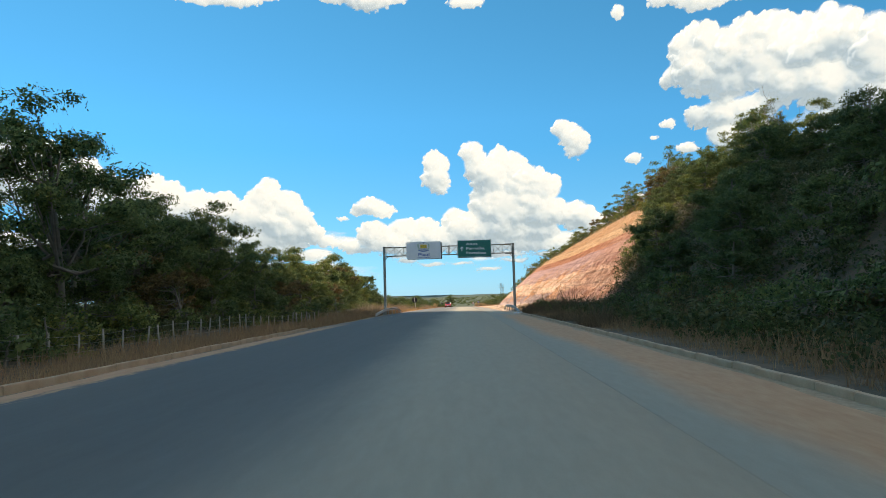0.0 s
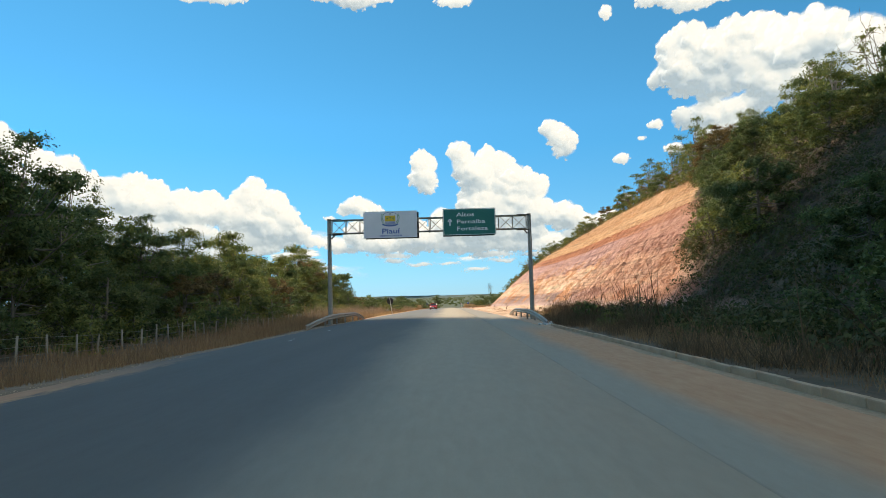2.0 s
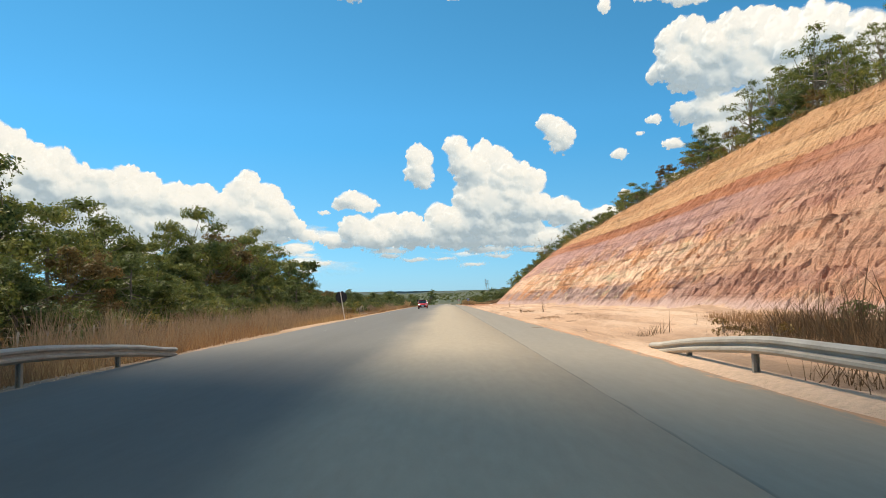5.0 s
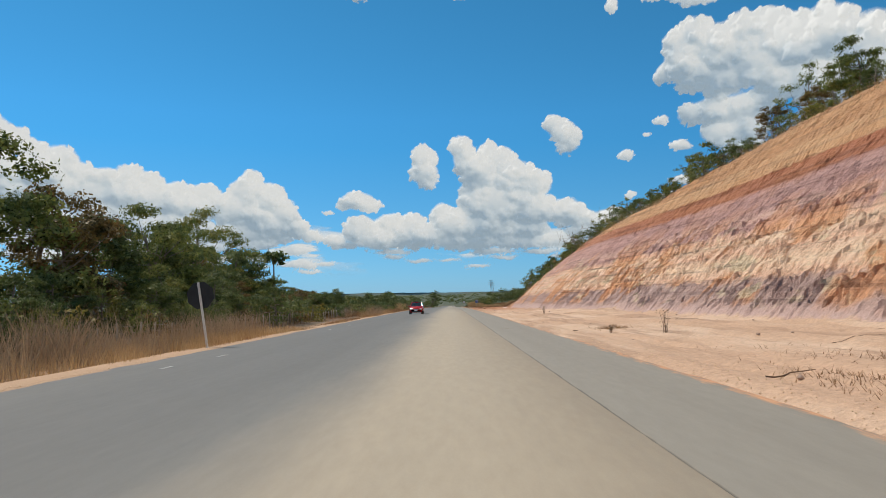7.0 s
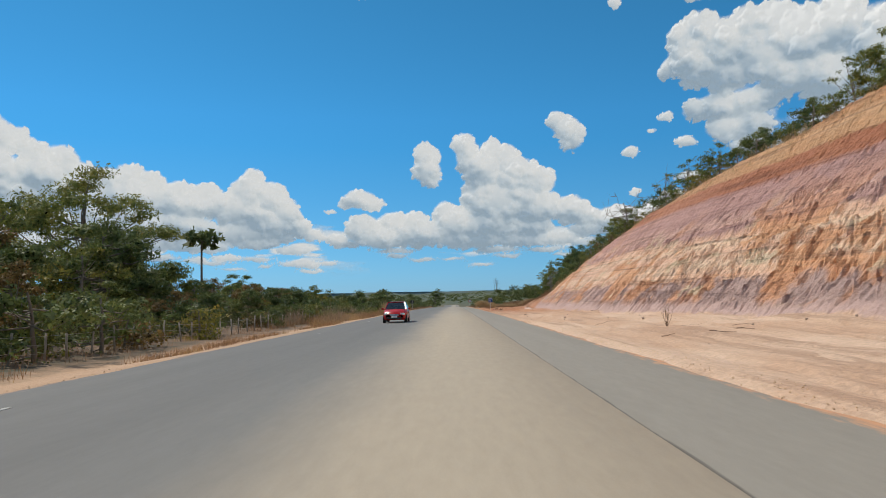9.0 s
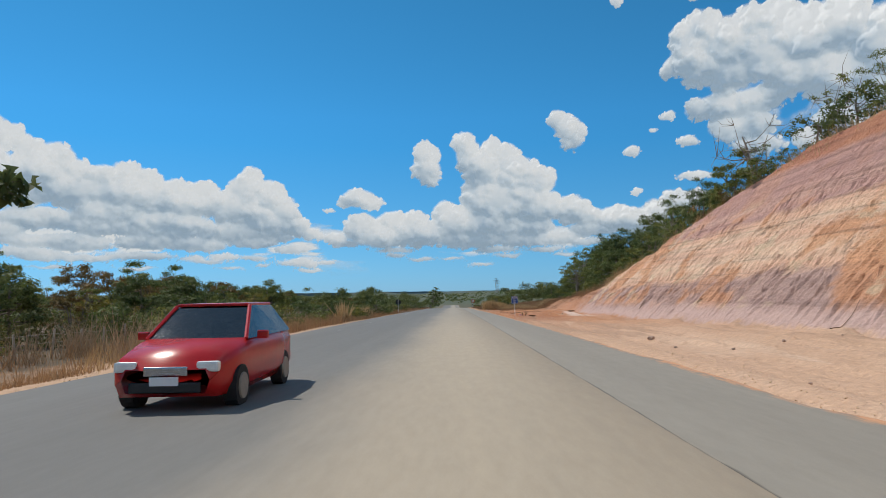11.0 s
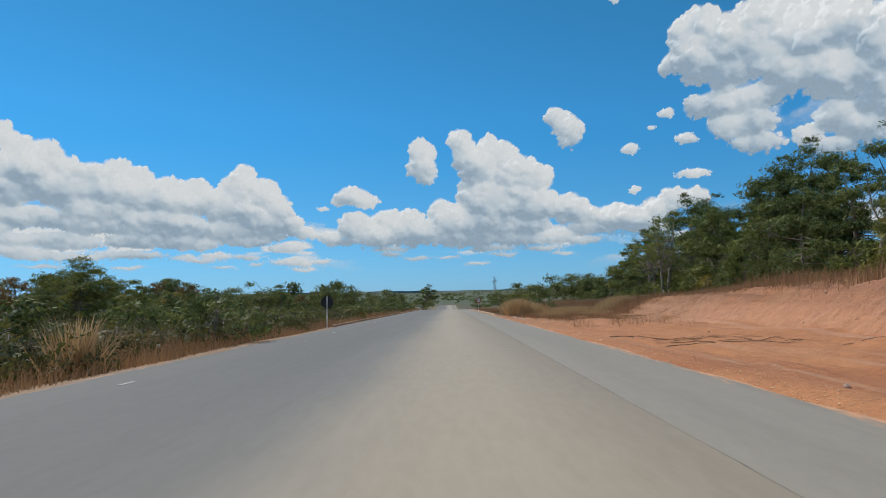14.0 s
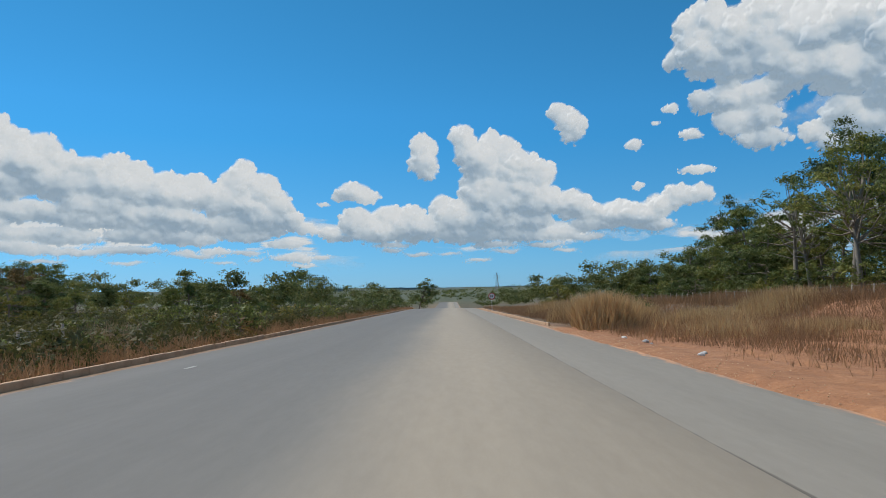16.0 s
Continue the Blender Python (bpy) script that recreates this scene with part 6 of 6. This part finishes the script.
def km_sign():
    x, y = 5.85, 237.0
    s = thing("kilometre_sign", "blue kilometre marker sign on a thin white post", "road sign", pose(x, y, float(ground_z(x, y)), 0, -2.0, 0))
    part("post", box_mesh("post", (0, 0.03, 0.75), (0.055, 0.05, 2.0), M_POST, 0.006), s, "white wooden post")
    p = part("plate", box_mesh("plate", (0.03, -0.01, 1.55), (0.60, 0.012, 0.68), M_BLUE, 0.004), s, "blue plate")
    yt = -0.02
    part("lettering", text_mesh("lettering", "PI-368", 0.185, M_LETTER, "CENTER", 0.002, 0.002), p, "white lettering", pose(0.03, yt, 1.73))
    part("lettering", text_mesh("lettering", "Km", 0.22, M_LETTER, "CENTER", 0.002), p, "white lettering", pose(0.03, yt, 1.47))
    part("lettering", text_mesh("lettering", "01", 0.22, M_LETTER, "CENTER", 0.002), p, "white lettering", pose(0.03, yt, 1.26))
    part("line", box_mesh("line", (0.03, yt, 1.685), (0.56, 0.003, 0.014), M_LETTER), p)
    bm = bmesh.new()
    for zz in (1.225, 1.875):
        add_box(bm, (0.03, yt + 0.002, zz), (0.57, 0.003, 0.01))
    for xx in (-0.255, 0.315):
        add_box(bm, (xx, yt + 0.002, 1.55), (0.01, 0.003, 0.66))
    part("border", bm_mesh("border", bm, M_LETTER), p)


km_sign()


def round_sign():
    x, y = 6.1, 374.0
    s = thing("speed_sign", "round white road sign with a red rim on a post", "road sign", pose(x, y, float(ground_z(x, y))))
    part("post", box_mesh("post", (0, 0.04, 1.1), (0.08, 0.07, 2.6), M_POST, 0.008), s)
    for nm, r, yy, mat in (("plate", 0.52, 0, M_CARRED), ("face", 0.40, -0.01, M_WHITE)):
        bm = bmesh.new()
        bmesh.ops.create_cone(bm, cap_ends=True, segments=28, radius1=r, radius2=r, depth=0.012, matrix=pose(0, yy, 2.15, 90, 0, 0))
        part(nm, bm_mesh(nm, bm, mat), s)
    for dx in (-0.13, 0.13):
        part("figure_bar", box_mesh("figure_bar", (dx, -0.02, 2.15), (0.16, 0.004, 0.34), M_DARK), s)


round_sign()


# ---- fences ----
def fence(x0, ys, label, step_m, height, x1=None, r=0.06):
    f = thing("fence", label, "fence", Matrix.Identity(4))
    rng = random.Random(31)
    post = bar_mesh("fence_post", (0, 0, -0.4), (0, 0, height), r, M_WOOD, 7, r * 0.85)
    tops = []
    y = ys[0]
    while y < ys[1]:
        x = x0 if x1 is None else x0 + (x1 - x0) * (y - ys[0]) / (ys[1] - ys[0])
        x += rng.uniform(-0.12, 0.12)
        z = float(ground_z(x, y))
        part("fence_post", post, f, "", pose(x, y, z + rng.uniform(-0.15, 0.1), rng.uniform(-4, 4), rng.uniform(-5, 5), rng.uniform(0, 90)))
        tops.append((x, y, z))
        y += step_m * rng.uniform(0.85, 1.15)
    for h in (0.35, 0.7, 1.05):
        pts = np.array([(x, y, z + h * height / 1.25) for x, y, z in tops])
        part("wire", mesh_np("wire", *tube(pts, np.full(len(pts), 0.006), 3), M_GALV), f)


fence(-15.6, (4, 232), "barbed wire fence on weathered wooden posts", 1.75, 1.15, None, 0.05)
fence(-14.6, (232, 300), "barbed wire fence hidden in verge growth", 2.2, 1.3)
fence(22.5, (302, 372), "barbed wire fence on pale wooden posts below the woods", 2.2, 0.95, 26.5, 0.045)


# ---- oncoming car ----
def build_car():
    c = thing("car", "small red hatchback with chrome grille on the opposite lane", "car", pose(-4.0, 186.0, on_road(186.0) + 0.02, 0, 0, 0.0))
    # body: cross-sections along its length, front towards -y
    secs = [(-1.95, 0.30, 0.62, 0.62), (-1.85, 0.24, 0.78, 0.76), (-1.2, 0.22, 0.92, 0.84), (-0.75, 0.22, 1.0, 0.86), (0.9, 0.22, 1.02, 0.87), (1.7, 0.24, 1.0, 0.84), (1.9, 0.32, 0.9, 0.76)]
    rows = []
    for y, lo, hi, w in secs:
        rows.append([(-w * 0.9, y, lo), (-w, y, lo + 0.18), (-w, y, hi - 0.15), (-w * 0.9, y, hi), (w * 0.9, y, hi), (w, y, hi - 0.15), (w, y, lo + 0.18), (w * 0.9, y, lo)])
    v = np.array(rows).reshape(-1, 3)
    idx = np.arange(len(v)).reshape(len(secs), 8)
    nx = np.roll(idx, -1, 1)
    f = np.stack([idx[:-1], nx[:-1], nx[1:], idx[1:]], -1).reshape(-1, 4)
    caps = np.array([[idx[0][0], idx[0][3], idx[0][4], idx[0][7]], [idx[-1][7], idx[-1][4], idx[-1][3], idx[-1][0]],
                     [idx[0][0], idx[0][1], idx[0][2], idx[0][3]], [idx[0][4], idx[0][5], idx[0][6], idx[0][7]],
                     [idx[-1][3], idx[-1][2], idx[-1][1], idx[-1][0]], [idx[-1][7], idx[-1][6], idx[-1][5], idx[-1][4]]])
    body = part("body", mesh_np("body", v, np.concatenate([f, caps]), M_CARRED, True), c)
    cab = [(-0.85, 0.97, 0.80, 0.97), (-0.15, 1.44, 0.62, 0.97), (0.2, 1.50, 0.60, 0.97), (1.2, 1.46, 0.60, 0.97), (1.75, 1.0, 0.76, 0.97)]
    vv = []
    for y, h, w, lo in cab:
        vv += [(-0.82, y, lo), (-w, y, h), (w, y, h), (0.82, y, lo)]
    vv = np.array(vv)
    idx = np.arange(len(vv)).reshape(len(cab), 4)
    f = np.concatenate([np.stack([idx[:-1, j], idx[:-1, j + 1], idx[1:, j + 1], idx[1:, j]], -1) for j in range(3)])
    part("cabin", mesh_np("cabin", vv, f, M_GLASS, False), body, "dark glazed cabin")
    part("roof", box_mesh("roof", (0, 0.52, 1.49), (1.22, 1.25, 0.05), M_CARRED, 0.02), body)
    for s in (-1, 1):
        part("pillar", bar_mesh("pillar", (s * 0.78, -0.85, 0.97), (s * 0.61, -0.12, 1.47), 0.035, M_CARRED), body)
    part("grille", box_mesh("grille", (0, -1.93, 0.60), (0.62, 0.06, 0.13), M_CHROME, 0.02), body, "chrome grille")
    part("intake", box_mesh("intake", (0, -1.96, 0.38), (1.0, 0.06, 0.14), M_DARK, 0.02), body)
    part("number_plate", box_mesh("number_plate", (0, -2.0, 0.47), (0.40, 0.015, 0.12), M_LETTER), body, "pale plate without legible marks")
    for s in (-1, 1):
        part("headlight", box_mesh("headlight", (s * 0.58, -1.88, 0.66), (0.32, 0.12, 0.15), M_LAMP, 0.04), body, "clear headlight")
        part("mirror", box_mesh("mirror", (s * 0.96, -0.55, 1.02), (0.18, 0.10, 0.13), M_CARRED, 0.03), body)
    for s in (-1, 1):
        for y in (-1.25, 1.2):
            bm = bmesh.new()
            bmesh.ops.create_cone(bm, cap_ends=True, segments=20, radius1=0.31, radius2=0.31, depth=0.2, matrix=pose(s * 0.76, y, 0.31, 0, 90, 0))
            w = part("wheel", bm_mesh("wheel", bm, M_TYRE), c)
            bm = bmesh.new()
            bmesh.ops.create_cone(bm, cap_ends=True, segments=16, radius1=0.2, radius2=0.19, depth=0.03, matrix=pose(s * 0.87, y, 0.31, 0, 90, 0))
            part("rim", bm_mesh("rim", bm, M_GALV), w)


build_car()


# ---- small things on the verges ----
def lump(name, label, category, x, y, size, mat, seed, flat=0.6, group=""):
    rng = np.random.default_rng(seed)
    v, f = ico(2)
    d = fbm(v[:, 0] * 1.7 + seed, v[:, 1] * 1.7 + v[:, 2] * 1.3, 3, seed) - 0.5
    v = v * (1 + d[:, None] * 0.9) * np.array(size) * np.array([1, 1, flat])
    ob = new(name, mesh_np(name, v, f, mat, False))
    ob.matrix_basis = pose(x, y, float(cut_fn(np.array([x]), np.array([y]))[0] if (62 < y < 308 and 5 < x < 39) else ground_z(x, y)) + size[2] * flat * 0.45, 0, 0, rng.uniform(0, 360))
    return tagged(ob, label, category, group)


for i, (x, y, s) in enumerate(((5.2, 61.25, 0.26), (5.42, 61.4, 0.2), (5.65, 62.3, 0.3), (5.06, 62.6, 0.26), (5.25, 62.4, 0.18), (6.3, 299.2, 0.22), (6.2, 296.1, 0.22), (6.45, 296.3, 0.16), (6.1, 291.0, 0.2), (6.3, 291.3, 0.14), (10.4, 293.0, 0.12))):
    lump("litter_bag", "crumpled pale plastic litter bag on the sand", "litter", x, y, (s * 0.55, s * 0.42, s * 0.45), M_BAG, 400 + i, 0.7, "litter by the road")

for i, (x, y, a, b) in enumerate(((4.55, 100.8, 0.34, 0.10), (3.3, 137.5, 0.5, 0.04), (6.0, 131.5, 0.12, 0.08))):
    lump("dead_leaf_heap", "flat dark heap of dead leaves on the shoulder", "leaf litter", x, y, (a, b, 0.03), M_TWIG, 470 + i, 0.8, "dead leaves by the road")

STONES = random.Random(77)
for i in range(70):
    y = STONES.uniform(84, 290)
    x = STONES.uniform(5.6, 15.5) if y < 230 else STONES.uniform(5.6, 20)
    s = STONES.uniform(0.03, 0.08) * (1.5 if STONES.random() < 0.12 else 1)
    lump("stone", "small loose reddish stone lying on the sand", "stone", x, y, (s, s * 0.8, s), M_STONE, 500 + i, 0.7, "stones on the sand")


def stick(x, y, length, turn, r, label, seed):
    rng = np.random.default_rng(seed)
    t = np.linspace(0, 1, 7)
    px = np.cos(radians(turn)) * length * t + rng.normal(0, 0.03, 7) * length * 0.3
    py = np.sin(radians(turn)) * length * t + rng.normal(0, 0.03, 7) * length * 0.3
    pz = cut_fn(x + px, y + py) + r * 0.8 + 0.02
    ob = new("stick", mesh_np("stick", *tube(np.stack([x + px, y + py, pz], -1), np.linspace(r, r * 0.4, 7), 6), M_TWIG, True))
    tagged(ob, label, "dead wood", "sticks on the sand")


FALLEN = random.Random(8)
for i in range(15):
    y = FALLEN.uniform(254.5, 261)
    stick(5.9 + (261 - y) * FALLEN.uniform(0.2, 0.75), y, FALLEN.uniform(1.2, 4.2), FALLEN.uniform(-45, 15), FALLEN.uniform(0.007, 0.02), "dry brown branch lying on the reddish sand", 900 + i)
for i in range(22):
    stick(FALLEN.uniform(6, 14), FALLEN.uniform(92, 246), FALLEN.uniform(0.5, 1.8), FALLEN.uniform(-60, 60), FALLEN.uniform(0.008, 0.022), "thin dry twig lying on the sand", 950 + i)


def dry_plant(x, y, h, label, seed):
    rng = np.random.default_rng(seed)
    pieces = []
    z = float(cut_fn(np.array([x]), np.array([y]))[0])
    for i in range(9):
        e = np.array([x + rng.normal(0, 0.16) * h, y + rng.normal(0, 0.16) * h, z + h * rng.uniform(0.6, 1.0)])
        b = np.array([x + rng.normal(0, 0.03), y + rng.normal(0, 0.03), z - 0.05])
        pieces.append(tube(np.array([b, (b + e) / 2 + rng.normal(0, 0.04, 3), e]), [0.011, 0.008, 0.003], 4))
    t = thing("dry_plant", label, "plant", Matrix.Identity(4))
    part("stalk", mesh_np("stalk", *merge(pieces), M_TWIG), t)
    pts = np.array([[x, y, z]]) + rng.normal(0, 1, (60, 3)) * np.array([0.14, 0.14, 0.2]) * h + np.array([0, 0, h * 0.6])
    tagged(part("leaf_tuft", mesh_np("leaf_tuft", *leaves(rng, pts, np.tile([0, 0, 0.5], (60, 1)), 0.06), M_WEED), t), kind="stuff")


dry_plant(8.75, 127.3, 1.05, "withered brown plant standing alone on the sand", 61)
dry_plant(9.5, 166.0, 0.9, "thin dry stalk standing on the sand", 62)
dry_plant(6.5, 236.6, 0.3, "small dry weed beside the kilometre sign", 63)
dry_plant(6.9, 128.6, 0.35, "low dry weed on the sand", 64)
dry_plant(6.75, 236.0, 0.42, "small dry green weed beside the kilometre sign", 65)


def husk(x, y, length, turn):
    """A dry palm sheath, curled up like a boat."""
    u, v = np.meshgrid(np.linspace(0, 1, 15), np.linspace(-1, 1, 9))
    wide = 0.13 * np.sin(np.pi * np.clip(u * 0.9 + 0.08, 0, 1)) ** 0.6
    px = (u - 0.5) * length
    py = v * wide
    pz = 0.16 * wide / 0.13 * v * v * 0.7 + 0.22 * (u - 0.45) ** 2 * length
    top = np.stack([px, py, pz], -1).reshape(-1, 3)
    low = top - np.array([0, 0, 0.012])
    idx = np.arange(u.size).reshape(u.shape)
    f = np.stack([idx[:-1, :-1], idx[:-1, 1:], idx[1:, 1:], idx[1:, :-1]], -1).reshape(-1, 4)
    rim = np.concatenate([idx[0], idx[1:, -1], idx[-1, -2::-1], idx[-2:0:-1, 0]])
    nxt = np.roll(rim, -1)
    side = np.stack([rim, rim + u.size, nxt + u.size, nxt], -1)
    ob = new("palm_husk", mesh_np("palm_husk", np.concatenate([top, low]), np.concatenate([f, f[:, ::-1] + u.size, side]), M_TWIG, True))
    ob.matrix_basis = pose(x, y, float(cut_fn(np.array([x]), np.array([y]))[0]) + 0.02, 0, 0, turn)
    tagged(ob, "curled brown palm husk lying on the reddish sand", "palm husk", "palm husks on the sand")


husk(7.35, 236.3, 0.62, 12)
husk(12.2, 243.0, 0.85, 25)


def flower(x, y):
    rng = np.random.default_rng(66)
    z = float(cut_fn(np.array([x]), np.array([y]))[0])
    t = thing("wild_flower", "tiny purple wild flowers growing on the sand", "flower", pose(x, y, z))
    part("stalk", mesh_np("stalk", *merge([tube(np.array([[0, 0, -0.03], [a * 0.5, b * 0.5, 0.05], [a, b, 0.12 + c]]), [0.004, 0.003, 0.002], 4) for a, b, c in rng.normal(0, 0.03, (5, 3))]), M_TWIG), t)
    pts = rng.normal(0, 0.035, (36, 3)) + np.array([0, 0, 0.13])
    part("petals", mesh_np("petals", *leaves(rng, pts, np.tile([0, -0.3, 0.6], (36, 1)), 0.045), M_PURPLE), t)


flower(6.2, 235.5)

MARKS = random.Random(12)
for i, y in enumerate((52.5, 53.8, 61.8, 68.0, 70.5, 103.0, 117.5, 121.0, 139.5, 147.0, 171.0, 190.0, 212.0, 225.5, 241.0, 247.5, 262.0, 270.5, 281.5, 290.0)):
    x = -6.5 + MARKS.uniform(-0.25, 0.25)
    L = MARKS.uniform(0.25, 0.8)
    bm = bmesh.new()
    add_box(bm, (0, 0, 0), (0.11, L, 0.004))
    ob = new("paint_mark", bm_mesh("paint_mark", bm, M_PAINT))
    ob.matrix_basis = pose(x, y, on_road(y) + float(np.interp(x, [-8.1, -1.5], [-0.02, 0.06])) + 0.006, math.degrees(math.atan(on_road(y + .5) - on_road(y - .5))), -0.7, MARKS.uniform(-2, 2))
    tagged(ob, "short worn white remnant of a road marking", "road marking", "worn marks on the asphalt")


# ---- gravel along the rims of the asphalt ----
def gravel():
    rng = np.random.default_rng(71)
    n = 3600
    y = np.concatenate([rng.uniform(86, 322, n), rng.uniform(36, 281, n // 2)])
    x = np.concatenate([5.0 + np.abs(rng.normal(0, 0.45, n)), -8.05 - np.abs(rng.normal(0, 0.3, n // 2))])
    z = np.where(x > 0, np.where((y > 60) & (y < 308), cut_fn(x, y), ground_z(x, y)), ground_z(x, y)) + 0.01
    s = rng.uniform(0.007, 0.022, len(x))
    octa = np.array([(1, 0, 0), (0, 1, 0), (-1, 0, 0), (0, -1, 0), (0, 0, 0.8), (0, 0, -0.8)])
    tri = np.array([(0, 1, 4), (1, 2, 4), (2, 3, 4), (3, 0, 4), (1, 0, 5), (2, 1, 5), (3, 2, 5), (0, 3, 5)])
    v = (octa[None] * rng.uniform(0.6, 1.3, (len(x), 6, 1)) * s[:, None, None] + np.stack([x, y, z], -1)[:, None]).reshape(-1, 3)
    f = (tri[None] + 6 * np.arange(len(x))[:, None, None]).reshape(-1, 3)
    tagged(new("gravel", mesh_np("gravel", v, f, M_GRAVEL)), "loose yellowish gravel along the asphalt rim", "gravel", kind="stuff")


M_GRAVEL = worn("gravel_stone", (0.48, 0.31, 0.18), (0.74, 0.54, 0.35), 1.5, 25, 0.9, 0, 0.4)
gravel()


# ---- far pylons ----
def pylon(x, y, h):
    t = thing("power_pylon", "distant grey lattice power pylon above the woods", "pylon", pose(x, y, float(ground_z(x, y))), "pylons on the horizon")
    for sx, sy in ((-1, -1), (1, -1), (1, 1), (-1, 1)):
        part("leg", bar_mesh("leg", (sx * 3, sy * 3, -1), (sx * 0.6, sy * 0.6, h), 0.22, M_GALV, 5), t)
    for z, w in ((h * 0.72, 6.5), (h * 0.86, 5.5), (h, 4.0)):
        part("arm", box_mesh("arm", (0, 0, z), (w * 2, 0.5, 0.4), M_GALV), t)
    for k in range(5):
        z0, z1 = h * k / 5, h * (k + 1) / 5
        w0, w1 = 3 - 2.4 * k / 5, 3 - 2.4 * (k + 1) / 5
        s = 1 if k % 2 else -1
        part("brace", bar_mesh("brace", (-s * w0, -w0, z0), (s * w1, -w1, z1), 0.14, M_GALV, 4), t)


pylon(92, 1560, 33)
pylon(118, 1900, 33)
